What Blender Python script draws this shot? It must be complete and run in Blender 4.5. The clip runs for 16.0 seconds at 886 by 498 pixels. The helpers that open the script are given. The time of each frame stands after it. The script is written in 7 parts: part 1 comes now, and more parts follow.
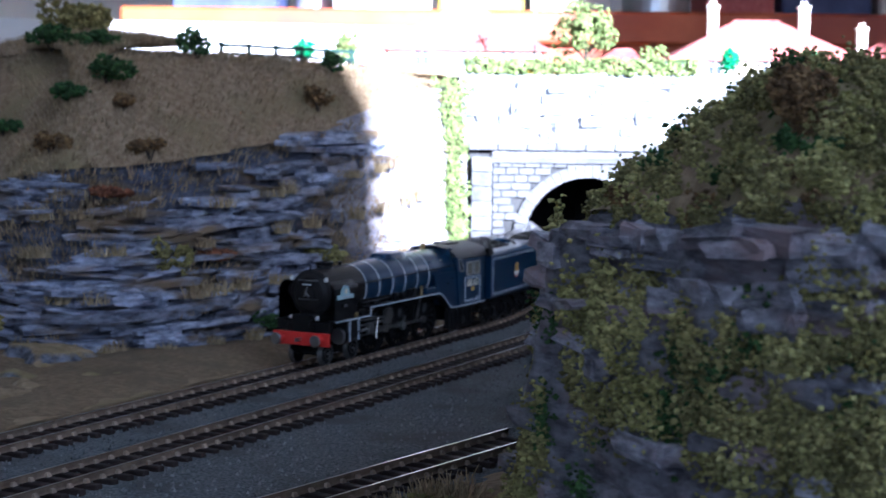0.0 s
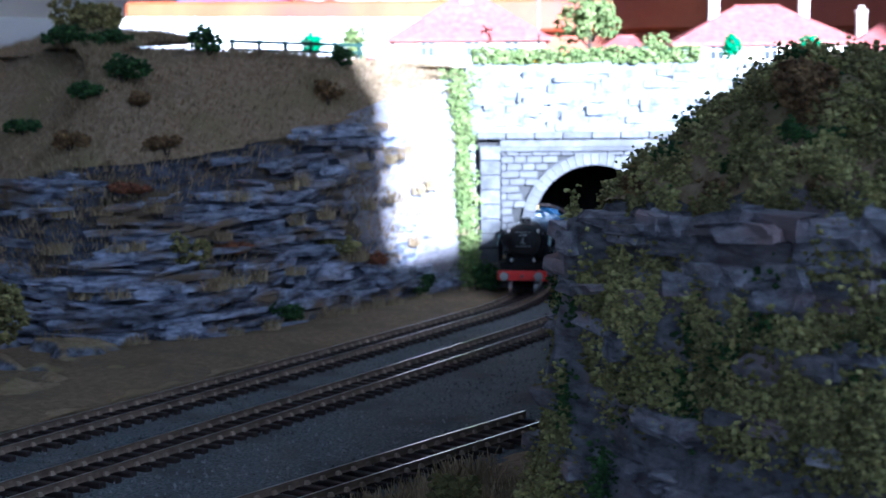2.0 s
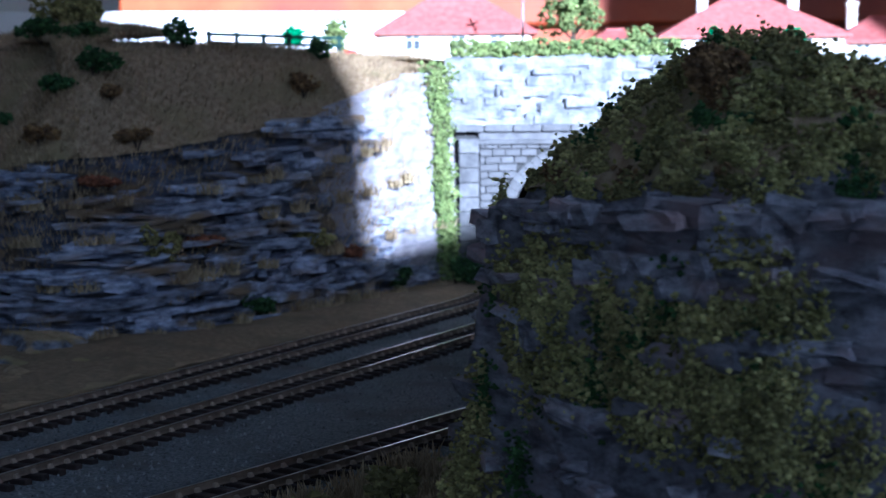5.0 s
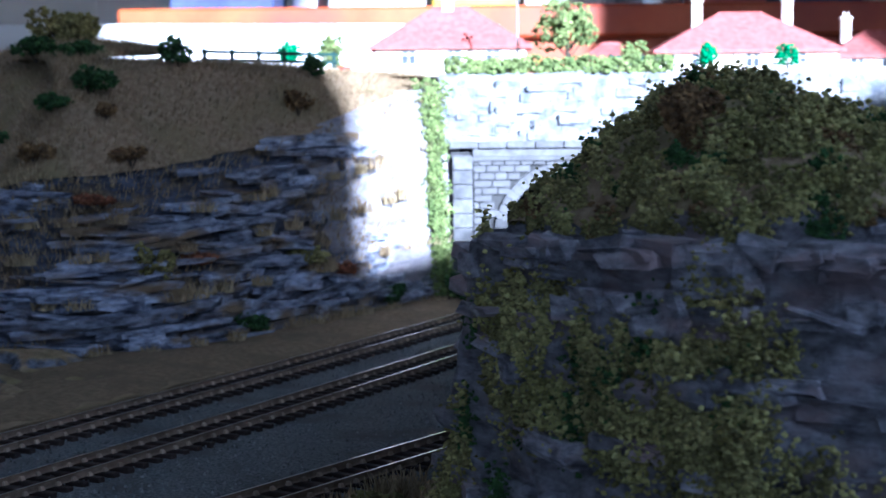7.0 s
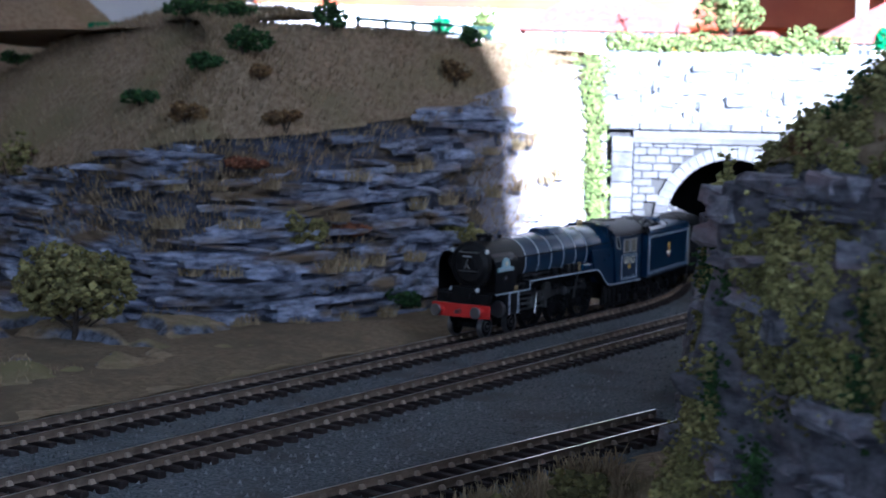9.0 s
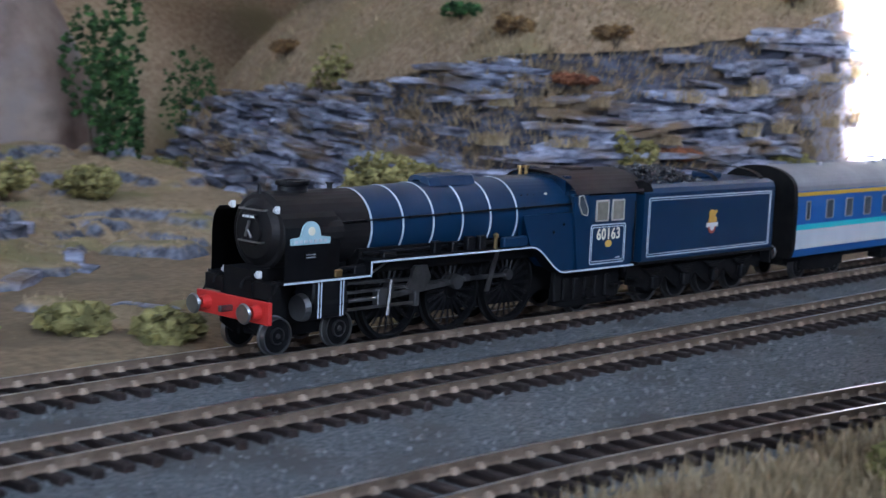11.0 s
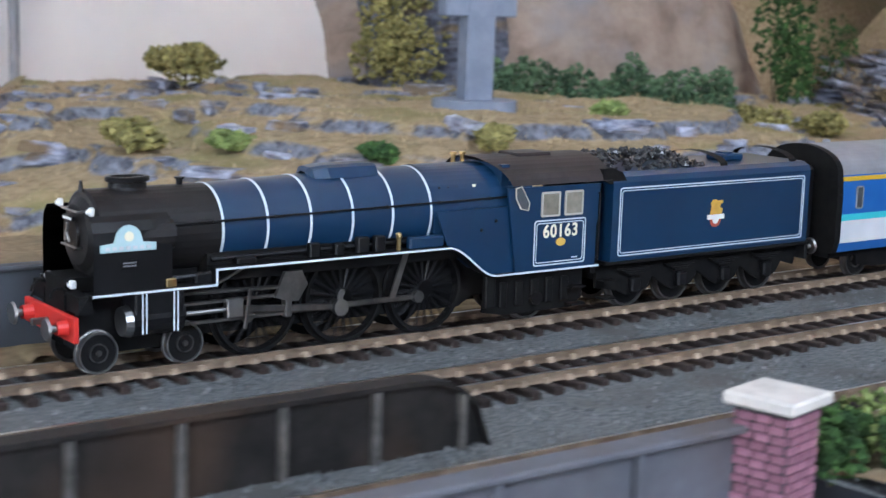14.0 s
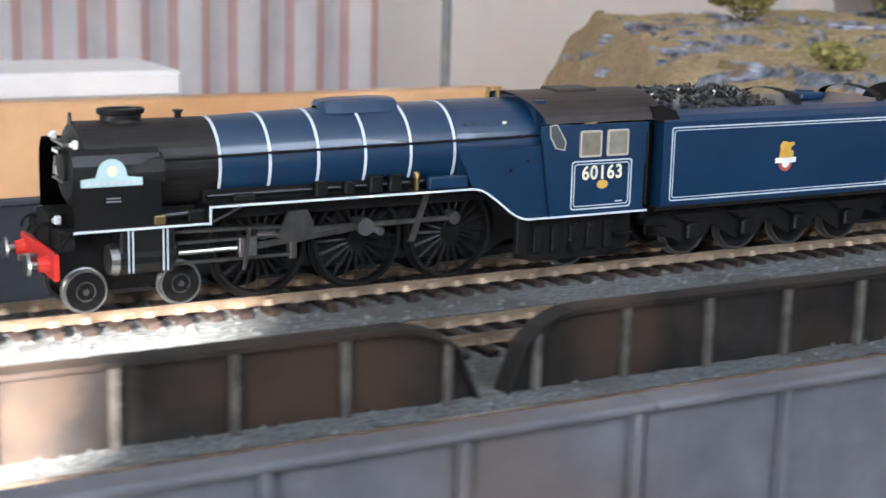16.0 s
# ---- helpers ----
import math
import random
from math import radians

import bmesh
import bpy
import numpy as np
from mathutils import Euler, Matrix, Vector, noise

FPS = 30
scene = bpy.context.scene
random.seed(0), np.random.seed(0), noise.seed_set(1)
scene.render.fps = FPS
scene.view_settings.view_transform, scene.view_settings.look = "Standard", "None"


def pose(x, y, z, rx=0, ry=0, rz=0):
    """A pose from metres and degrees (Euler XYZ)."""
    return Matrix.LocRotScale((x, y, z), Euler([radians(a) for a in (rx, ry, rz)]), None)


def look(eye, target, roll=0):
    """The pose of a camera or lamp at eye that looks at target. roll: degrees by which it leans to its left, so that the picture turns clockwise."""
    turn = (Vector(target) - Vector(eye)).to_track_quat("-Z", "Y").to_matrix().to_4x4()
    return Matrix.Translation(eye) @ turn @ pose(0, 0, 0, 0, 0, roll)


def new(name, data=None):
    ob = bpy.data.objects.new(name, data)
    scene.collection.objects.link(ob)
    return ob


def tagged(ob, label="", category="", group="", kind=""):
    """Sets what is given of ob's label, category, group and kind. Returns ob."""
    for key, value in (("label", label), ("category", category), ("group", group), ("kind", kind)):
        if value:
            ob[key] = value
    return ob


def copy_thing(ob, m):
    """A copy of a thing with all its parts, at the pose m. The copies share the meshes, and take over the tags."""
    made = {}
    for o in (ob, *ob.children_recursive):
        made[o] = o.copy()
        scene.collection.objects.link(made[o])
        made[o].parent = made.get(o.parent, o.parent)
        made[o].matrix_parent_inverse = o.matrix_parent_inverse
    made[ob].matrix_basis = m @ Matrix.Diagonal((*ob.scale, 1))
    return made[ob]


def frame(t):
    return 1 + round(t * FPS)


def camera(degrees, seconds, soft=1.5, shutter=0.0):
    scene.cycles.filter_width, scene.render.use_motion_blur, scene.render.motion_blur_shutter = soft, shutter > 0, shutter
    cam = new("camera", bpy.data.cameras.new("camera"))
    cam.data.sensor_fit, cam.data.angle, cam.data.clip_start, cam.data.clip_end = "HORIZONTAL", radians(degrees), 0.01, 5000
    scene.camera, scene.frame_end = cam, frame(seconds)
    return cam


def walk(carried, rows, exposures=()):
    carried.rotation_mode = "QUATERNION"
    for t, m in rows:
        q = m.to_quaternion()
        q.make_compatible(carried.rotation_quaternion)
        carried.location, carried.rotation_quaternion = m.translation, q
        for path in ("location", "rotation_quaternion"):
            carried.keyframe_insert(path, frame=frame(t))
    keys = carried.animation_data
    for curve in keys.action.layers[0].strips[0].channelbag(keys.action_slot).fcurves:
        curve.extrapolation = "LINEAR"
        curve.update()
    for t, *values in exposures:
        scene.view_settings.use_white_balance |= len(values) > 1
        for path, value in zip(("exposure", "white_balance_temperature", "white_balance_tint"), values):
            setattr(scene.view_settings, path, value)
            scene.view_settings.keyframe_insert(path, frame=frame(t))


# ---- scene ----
# ---- camera ----
cam = camera(32.0, 16.0, soft=1.4, shutter=0.28)
cam.data.dof.use_dof = True
cam.data.dof.focus_distance, cam.data.dof.aperture_fstop = 0.49, 38.0
PATH = [
    (0, look((0.1023, -0.4155, 0.1229), (1.8773, 0.4912, -0.0423), 0.69)),
    (0.5, look((0.0916, -0.4158, 0.1238), (1.8577, 0.5071, -0.0472), 0.31)),
    (1, look((0.0865, -0.4185, 0.1235), (1.8508, 0.5073, -0.0496), 0.25)),
    (1.5, look((0.0823, -0.4176, 0.1269), (1.8462, 0.5086, -0.0487), -0.18)),
    (2, look((0.0830, -0.4197, 0.1252), (1.8547, 0.4903, -0.0560), -0.48)),
    (2.5, look((0.0876, -0.4210, 0.1274), (1.8622, 0.4837, -0.0517), -0.82)),
    (3, look((0.0954, -0.4236, 0.1281), (1.8737, 0.4743, -0.0497), -0.87)),
    (3.5, look((0.0968, -0.4250, 0.1264), (1.8728, 0.4761, -0.0574), -1.10)),
    (4, look((0.1011, -0.4258, 0.1276), (1.8689, 0.4924, -0.0515), -1.15)),
    (4.5, look((0.0990, -0.4323, 0.1229), (1.8630, 0.4913, -0.0658), -0.67)),
    (7, look((0.0944, -0.4452, 0.1301), (1.8590, 0.4792, -0.0483), -0.55)),
    (7.5, look((0.0925, -0.4407, 0.1334), (1.8489, 0.5009, -0.0360), -0.75)),
    (8, look((0.0857, -0.4338, 0.1303), (1.8245, 0.5406, -0.0343), -0.31)),
    (10.3, pose(0.1715, -0.3484, 0.0917, 84.02, -2.40, -52.68)),
    (10.5, pose(0.1671, -0.3455, 0.0918, 83.88, -2.35, -51.45)),
    (11, pose(0.1338, -0.3404, 0.0886, 83.03, -2.61, -48.69)),
    (11.5, pose(0.0825, -0.3475, 0.0889, 81.95, -2.00, -44.91)),
    (12, pose(0.0371, -0.3586, 0.0912, 81.12, -1.78, -41.97)),
    (12.5, pose(-0.0175, -0.3691, 0.0913, 80.97, -1.71, -40.60)),
    (13, pose(-0.0922, -0.3686, 0.1008, 81.73, -2.28, -39.27)),
    (13.5, pose(-0.1635, -0.3786, 0.1008, 80.95, -2.18, -37.91)),
    (14, pose(-0.2450, -0.3779, 0.1028, 80.38, -1.82, -36.60)),
    (14.5, pose(-0.3328, -0.3776, 0.1031, 79.92, -2.08, -34.05)),
    (15, pose(-0.4082, -0.3814, 0.1031, 79.40, -2.05, -31.83)),
    (15.5, pose(-0.5038, -0.3814, 0.0986, 78.73, -1.84, -30.86)),
    (16, pose(-0.5796, -0.3839, 0.0992, 78.05, -1.43, -28.89)),
]
WINDOW_WATTS = 2.3
EXPOSURES = [(0.0, 2.75, 5000, 18), (0.6, 2.5, 4900, 16), (1.5, 2.35, 4750, 14), (3.5, 1.85, 4600, 14), (4.5, 1.6, 4600, 14), (7.0, 2.05, 4700, 14), (8.0, 2.15, 4750, 15), (10.3, 3.4, 5300, 18), (12.0, 4.2, 5600, 18), (14.0, 4.4, 6200, 16), (16.0, 4.35, 6700, 15)]
walk(cam, PATH, EXPOSURES)

# ---- light: daylight through two windows of the room ----
SUN_H = Vector((0.648, 0.762, 0)).normalized()
SUN_EL = radians(17)
SUN_DIR = Vector((SUN_H.x * math.cos(SUN_EL), SUN_H.y * math.cos(SUN_EL), -math.sin(SUN_EL)))
world = bpy.data.worlds.new("sky")
scene.world = world
world.use_nodes = True
wn = world.node_tree.nodes
sky = wn.new("ShaderNodeTexSky")
sky.sky_type, sky.sun_disc = "NISHITA", False
sky.sun_elevation = SUN_EL
sky.sun_rotation = math.atan2(-SUN_DIR.x, -SUN_DIR.y)
world.node_tree.links.new(sky.outputs[0], wn["Background"].inputs[0])
wn["Background"].inputs[1].default_value = 0.05
sun_data = bpy.data.lights.new("sun", "SUN")
sun_data.energy, sun_data.angle, sun_data.color = 5.0, radians(0.6), (1.0, 0.97, 0.92)
sun = new("sun", sun_data)
sun.matrix_world = look((0, 0, 0), SUN_DIR)


def window_light(name, x, y, z, wx, wz, watts, rz=0):
    """Sky light that comes in through a window's opening."""
    data = bpy.data.lights.new(name, "AREA")
    data.shape, data.size, data.size_y, data.energy = "RECTANGLE", wx, wz, watts
    data.color = (0.74, 0.87, 1.0)
    ob = new(name, data)
    ob.matrix_world = pose(x, y, z, 90, 0, rz)
    return ob


# ---- materials ----
def mat(name, c1, c2, scale, rough=0.8, metal=0.0, bump=0.0, c3=None, s2=None, spec=0.4, vary=0.0, coat=0.0, bdist=0.001, slope=None, strata=0.0):
    m = bpy.data.materials.new(name)
    m.use_nodes = True
    nt = m.node_tree
    n, ln = nt.nodes, nt.links
    b = n["Principled BSDF"]
    b.inputs["Roughness"].default_value = rough
    b.inputs["Metallic"].default_value = metal
    b.inputs["Specular IOR Level"].default_value = spec
    b.inputs["Coat Weight"].default_value = coat
    tc = n.new("ShaderNodeTexCoord")
    no = n.new("ShaderNodeTexNoise")
    no.inputs["Scale"].default_value, no.inputs["Detail"].default_value, no.inputs["Roughness"].default_value = scale, 6, 0.65
    where = tc.outputs["Object"]
    if strata:
        gp = n.new("ShaderNodeNewGeometry")
        mapping = n.new("ShaderNodeMapping")
        mapping.inputs["Scale"].default_value = (1, 1, strata)
        ln.new(gp.outputs["Position"], mapping.inputs["Vector"])
        where = mapping.outputs["Vector"]
    ln.new(where, no.inputs["Vector"])
    ramp = n.new("ShaderNodeValToRGB")
    ramp.color_ramp.elements[0].position, ramp.color_ramp.elements[1].position = 0.36, 0.64
    ramp.color_ramp.elements[0].color, ramp.color_ramp.elements[1].color = (*c1, 1), (*c2, 1)
    ln.new(no.outputs["Fac"], ramp.inputs["Fac"])
    col = ramp.outputs["Color"]
    if c3:
        n2 = n.new("ShaderNodeTexNoise")
        n2.inputs["Scale"].default_value, n2.inputs["Detail"].default_value = s2 or scale / 6, 4
        ln.new(where, n2.inputs["Vector"])
        r2 = n.new("ShaderNodeValToRGB")
        r2.color_ramp.elements[0].position, r2.color_ramp.elements[1].position = 0.5, 0.66
        ln.new(n2.outputs["Fac"], r2.inputs["Fac"])
        mx = n.new("ShaderNodeMix")
        mx.data_type = "RGBA"
        ln.new(r2.outputs["Color"], mx.inputs["Factor"])
        ln.new(col, mx.inputs["A"])
        mx.inputs["B"].default_value = (*c3, 1)
        col = mx.outputs["Result"]
    if vary:
        oi = n.new("ShaderNodeObjectInfo")
        geo = n.new("ShaderNodeNewGeometry")
        add = n.new("ShaderNodeMath")
        add.operation = "ADD"
        ln.new(oi.outputs["Random"], add.inputs[0])
        ln.new(geo.outputs["Random Per Island"], add.inputs[1])
        fr = n.new("ShaderNodeMath")
        fr.operation = "FRACT"
        ln.new(add.outputs[0], fr.inputs[0])
        mr = n.new("ShaderNodeMapRange")
        mr.inputs["To Min"].default_value, mr.inputs["To Max"].default_value = 1 - vary, 1 + vary
        ln.new(fr.outputs[0], mr.inputs["Value"])
        hs = n.new("ShaderNodeHueSaturation")
        ln.new(mr.outputs[0], hs.inputs["Value"])
        ln.new(col, hs.inputs["Color"])
        col = hs.outputs["Color"]
    ln.new(col, b.inputs["Base Color"])
    if slope:
        gg = n.new("ShaderNodeNewGeometry")
        sx = n.new("ShaderNodeSeparateXYZ")
        ln.new(gg.outputs["Normal"], sx.inputs[0])
        mp = n.new("ShaderNodeMapRange")
        mp.inputs["From Min"].default_value, mp.inputs["From Max"].default_value = 0.70, 0.88
        mp.inputs["To Min"].default_value, mp.inputs["To Max"].default_value = 1.0, 0.0
        ln.new(sx.outputs["Z"], mp.inputs["Value"])
        ms = n.new("ShaderNodeMix")
        ms.data_type = "RGBA"
        ln.new(mp.outputs[0], ms.inputs["Factor"])
        ln.new(col, ms.inputs["A"])
        r3 = n.new("ShaderNodeValToRGB")
        r3.color_ramp.elements[0].position, r3.color_ramp.elements[1].position = 0.38, 0.62
        r3.color_ramp.elements[0].color, r3.color_ramp.elements[1].color = (*slope[0], 1), (*slope[1], 1)
        ln.new(no.outputs["Fac"], r3.inputs["Fac"])
        ln.new(r3.outputs["Color"], ms.inputs["B"])
        col = ms.outputs["Result"]
        ln.new(col, b.inputs["Base Color"])
    if bump:
        bp = n.new("ShaderNodeBump")
        bp.inputs["Strength"].default_value, bp.inputs["Distance"].default_value = bump, bdist
        ln.new(no.outputs["Fac"], bp.inputs["Height"])
        ln.new(bp.outputs["Normal"], b.inputs["Normal"])
    return m


M = {
    "rock": mat("slate_rock", (0.035, 0.041, 0.068), (0.42, 0.45, 0.56), 85, 0.45, bump=1.0, c3=(0.17, 0.12, 0.07), s2=26, vary=0.40, strata=3.2, bdist=0.0025),
    # tone of the dark outcrop; behind the cliff's slabs it stands for shade
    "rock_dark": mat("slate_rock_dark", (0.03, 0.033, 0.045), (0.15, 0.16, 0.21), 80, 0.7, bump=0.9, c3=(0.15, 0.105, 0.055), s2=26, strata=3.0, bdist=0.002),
    "rock_pale": mat("pale_rock", (0.11, 0.12, 0.14), (0.33, 0.33, 0.34), 80, 0.85, bump=0.6, vary=0.2),
    "bluff": mat("painted_plaster_bluff", (0.20, 0.145, 0.115), (0.33, 0.26, 0.21), 26, 0.9, bump=0.5, c3=(0.24, 0.22, 0.22), s2=14, bdist=0.003),
    "tan": mat("tan_flock_grass", (0.23, 0.158, 0.088), (0.39, 0.29, 0.18), 240, 0.95, bump=0.7, c3=(0.25, 0.20, 0.10), s2=18, bdist=0.002),
    "ledges": mat("grass_with_rock_ledges", (0.24, 0.175, 0.095), (0.40, 0.305, 0.18), 200, 0.95, bump=0.7, c3=(0.24, 0.21, 0.09), s2=18, bdist=0.002, slope=((0.055, 0.06, 0.075), (0.22, 0.235, 0.28))),
    # the cliff's slate made paler and pinker: strong sun put into its colour
    "rock_smooth": mat("sunlit_pale_slate", (0.20, 0.19, 0.215), (0.40, 0.375, 0.40), 90, 0.75, bump=0.8, c3=(0.30, 0.27, 0.28), s2=22, strata=3.0, bdist=0.002),
    "rock_near": mat("lichened_slate", (0.085, 0.082, 0.095), (0.36, 0.345, 0.38), 170, 0.7, bump=1.0, c3=(0.27, 0.20, 0.20), s2=40, vary=0.35, strata=2.2),
    "moss": mat("yellow_olive_moss", (0.20, 0.185, 0.05), (0.46, 0.42, 0.16), 90, 0.95, vary=0.4),
    "blade": mat("dry_grass_fibre", (0.24, 0.17, 0.09), (0.42, 0.32, 0.19), 60, 0.9, vary=0.3),
    "straw": mat("straw_tuft", (0.30, 0.22, 0.11), (0.50, 0.40, 0.24), 60, 0.9, vary=0.3),
    "sand": mat("sandy_ground", (0.165, 0.117, 0.064), (0.28, 0.21, 0.122), 300, 0.95, bump=0.6, c3=(0.15, 0.11, 0.062), s2=24),
    "ballast": mat("grey_ballast", (0.06, 0.068, 0.07), (0.21, 0.225, 0.225), 700, 0.9, bump=0.9, c3=(0.10, 0.10, 0.095), s2=30, bdist=0.0008),
    "stone_bit": mat("ballast_chip", (0.09, 0.10, 0.10), (0.24, 0.25, 0.25), 200, 0.9, vary=0.45),
    "sleeper": mat("brown_plastic_sleeper", (0.018, 0.011, 0.009), (0.05, 0.032, 0.025), 160, 0.7, bump=0.3, vary=0.3),
    "chair": mat("rail_chair", (0.24, 0.18, 0.125), (0.42, 0.32, 0.23), 300, 0.7, vary=0.25),
    "rail_side": mat("rusty_rail_side", (0.13, 0.09, 0.06), (0.27, 0.20, 0.14), 120, 0.65, bump=0.2, metal=0.2),
    "rail_top": mat("nickel_rail_head", (0.55, 0.53, 0.50), (0.70, 0.68, 0.64), 60, 0.28, metal=1.0),
    "green": mat("green_foam_foliage", (0.018, 0.05, 0.014), (0.06, 0.125, 0.03), 90, 0.95, vary=0.45),
    "olive": mat("olive_foam_foliage", (0.12, 0.108, 0.032), (0.34, 0.30, 0.11), 90, 0.95, vary=0.45),
    "lime": mat("pale_green_foliage", (0.10, 0.15, 0.04), (0.25, 0.30, 0.10), 90, 0.95, vary=0.4),
    "bluegreen": mat("blue_green_foliage", (0.035, 0.075, 0.038), (0.11, 0.18, 0.09), 90, 0.95, vary=0.4),
    "brown": mat("brown_lichen", (0.09, 0.05, 0.02), (0.26, 0.16, 0.06), 110, 0.95, vary=0.45),
    "rust": mat("rusty_leaf_scatter", (0.14, 0.05, 0.025), (0.27, 0.11, 0.05), 110, 0.95, vary=0.4),
    "bark": mat("bark", (0.03, 0.022, 0.014), (0.08, 0.06, 0.04), 120, 0.9, bump=0.6),
    "portal": mat("weathered_portal_stone", (0.09, 0.09, 0.095), (0.17, 0.17, 0.175), 120, 0.85, bump=0.4, c3=(0.075, 0.073, 0.075), s2=30, vary=0.16),
    "mortar": mat("dark_mortar", (0.035, 0.035, 0.035), (0.06, 0.06, 0.06), 150, 0.9, bump=0.3),
    "soot": mat("dark_tunnel_lining", (0.012, 0.012, 0.013), (0.04, 0.04, 0.042), 60, 0.95, bump=0.3),
    "girder": mat("weathered_black_girder", (0.008, 0.0075, 0.0075), (0.028, 0.024, 0.022), 60, 0.6, bump=0.2, c3=(0.045, 0.03, 0.022), s2=26, spec=0.2),
    "girder_edge": mat("dusty_girder_edge", (0.045, 0.042, 0.038), (0.12, 0.11, 0.10), 120, 0.8, bump=0.3),
    "fascia": mat("grey_blue_girder_paint", (0.085, 0.09, 0.105), (0.135, 0.14, 0.16), 40, 0.6, bump=0.2, c3=(0.125, 0.095, 0.085), s2=11),
    "brickred": mat("purple_red_brick", (0.22, 0.09, 0.13), (0.36, 0.17, 0.22), 140, 0.85, bump=0.3, vary=0.2),
    "cap": mat("pale_cap_stone", (0.55, 0.52, 0.48), (0.72, 0.69, 0.64), 120, 0.8, bump=0.2),
    "cross": mat("blue_grey_moulded_stone", (0.16, 0.19, 0.25), (0.22, 0.255, 0.325), 60, 0.7, bump=0.2),
    "white": mat("white_emulsion", (0.84, 0.84, 0.84), (0.88, 0.88, 0.875), 6, 0.7, bump=0.05),
    "board": mat("white_board", (0.72, 0.73, 0.74), (0.80, 0.80, 0.80), 9, 0.6),
    "roof": mat("red_card_roof", (0.38, 0.09, 0.08), (0.50, 0.15, 0.13), 160, 0.8, bump=0.3, vary=0.12),
    "render": mat("cream_render", (0.66, 0.62, 0.56), (0.76, 0.72, 0.66), 90, 0.9, bump=0.2),
    "glass": mat("dark_window_pane", (0.05, 0.06, 0.07), (0.10, 0.11, 0.12), 30, 0.1, spec=0.6),
    "frame_white": mat("white_frame_paint", (0.68, 0.68, 0.66), (0.78, 0.78, 0.76), 60, 0.5),
    "fence_green": mat("dark_green_fence", (0.01, 0.035, 0.03), (0.03, 0.075, 0.06), 120, 0.6),
    "plasticgreen": mat("bright_green_plastic", (0.01, 0.17, 0.06), (0.02, 0.27, 0.10), 80, 0.5),
    "pine": mat("pine_board", (0.60, 0.34, 0.17), (0.72, 0.45, 0.25), 9, 0.5, bump=0.05, c3=(0.50, 0.25, 0.10), s2=5),
    "orange": mat("orange_red_board", (0.40, 0.075, 0.02), (0.52, 0.12, 0.035), 12, 0.5, c3=(0.30, 0.05, 0.03), s2=4),
    "dark_table": mat("dark_grey_board", (0.035, 0.042, 0.055), (0.06, 0.07, 0.085), 20, 0.6),
    "yellow": mat("yellow_plastic", (0.55, 0.36, 0.02), (0.65, 0.45, 0.05), 30, 0.5),
    "red": mat("bright_red", (0.55, 0.02, 0.015), (0.62, 0.04, 0.03), 60, 0.45),
    "carpet": mat("room_carpet", (0.20, 0.17, 0.15), (0.28, 0.25, 0.22), 150, 0.95, bump=0.2),
    "curtain_w": mat("pale_curtain_stripe", (0.76, 0.76, 0.78), (0.84, 0.84, 0.86), 20, 0.9),
    "curtain_r": mat("pink_red_curtain_stripe", (0.66, 0.45, 0.46), (0.72, 0.52, 0.52), 20, 0.9),
    "grey": mat("grey_metal_pole", (0.22, 0.22, 0.23), (0.32, 0.32, 0.33), 40, 0.5),
    "tin": mat("tinplate", (0.55, 0.56, 0.58), (0.70, 0.71, 0.73), 30, 0.3, metal=0.8),
    "navy": mat("navy_box", (0.03, 0.04, 0.10), (0.06, 0.08, 0.17), 20, 0.6),
    "loco_blue": mat("gloss_express_blue", (0.004, 0.027, 0.068), (0.006, 0.034, 0.082), 40, 0.30, spec=0.5, coat=0.25),
    "loco_black": mat("satin_black", (0.004, 0.004, 0.0045), (0.008, 0.008, 0.009), 90, 0.38, spec=0.35),
    "black_matt": mat("matt_black_frames", (0.003, 0.003, 0.0035), (0.008, 0.0075, 0.007), 150, 0.6, bump=0.1, spec=0.2),
    "smokebox": mat("soft_black_smokebox", (0.009, 0.008, 0.008), (0.016, 0.0145, 0.014), 120, 0.45, spec=0.3),
    "roof_brown": mat("dark_cab_roof", (0.020, 0.015, 0.015), (0.033, 0.026, 0.026), 120, 0.5),
    "steel": mat("blackened_steel_rod", (0.15, 0.145, 0.14), (0.30, 0.285, 0.27), 90, 0.28, metal=0.9),
    "tyre": mat("bright_steel_tyre", (0.26, 0.26, 0.26), (0.40, 0.40, 0.39), 60, 0.38, metal=1.0),
    "brass": mat("brass", (0.60, 0.42, 0.18), (0.70, 0.52, 0.25), 60, 0.3, metal=1.0),
    "line_w": mat("pale_lining", (0.55, 0.62, 0.68), (0.62, 0.69, 0.75), 60, 0.5),
    "cream": mat("cream_lettering", (0.78, 0.72, 0.55), (0.84, 0.78, 0.60), 60, 0.5),
    "gold": mat("gold_crest", (0.55, 0.30, 0.05), (0.66, 0.40, 0.08), 200, 0.5),
    "crest_red": mat("crest_red", (0.42, 0.08, 0.05), (0.52, 0.12, 0.07), 200, 0.5),
    "headboard": mat("pale_turquoise_headboard", (0.36, 0.54, 0.56), (0.44, 0.61, 0.63), 80, 0.5),
    "coal": mat("glossy_coal", (0.008, 0.008, 0.009), (0.035, 0.035, 0.038), 300, 0.3, spec=0.7, vary=0.4),
    "coach_blue": mat("rail_blue_gloss", (0.012, 0.10, 0.33), (0.016, 0.12, 0.37), 40, 0.3, coat=0.2),
    "coach_grey": mat("pale_grey_panel", (0.52, 0.55, 0.57), (0.60, 0.62, 0.64), 40, 0.4),
    "coach_teal": mat("turquoise_band", (0.03, 0.45, 0.50), (0.05, 0.52, 0.56), 40, 0.4),
    "coach_yel": mat("yellow_band", (0.62, 0.36, 0.02), (0.70, 0.43, 0.04), 40, 0.4),
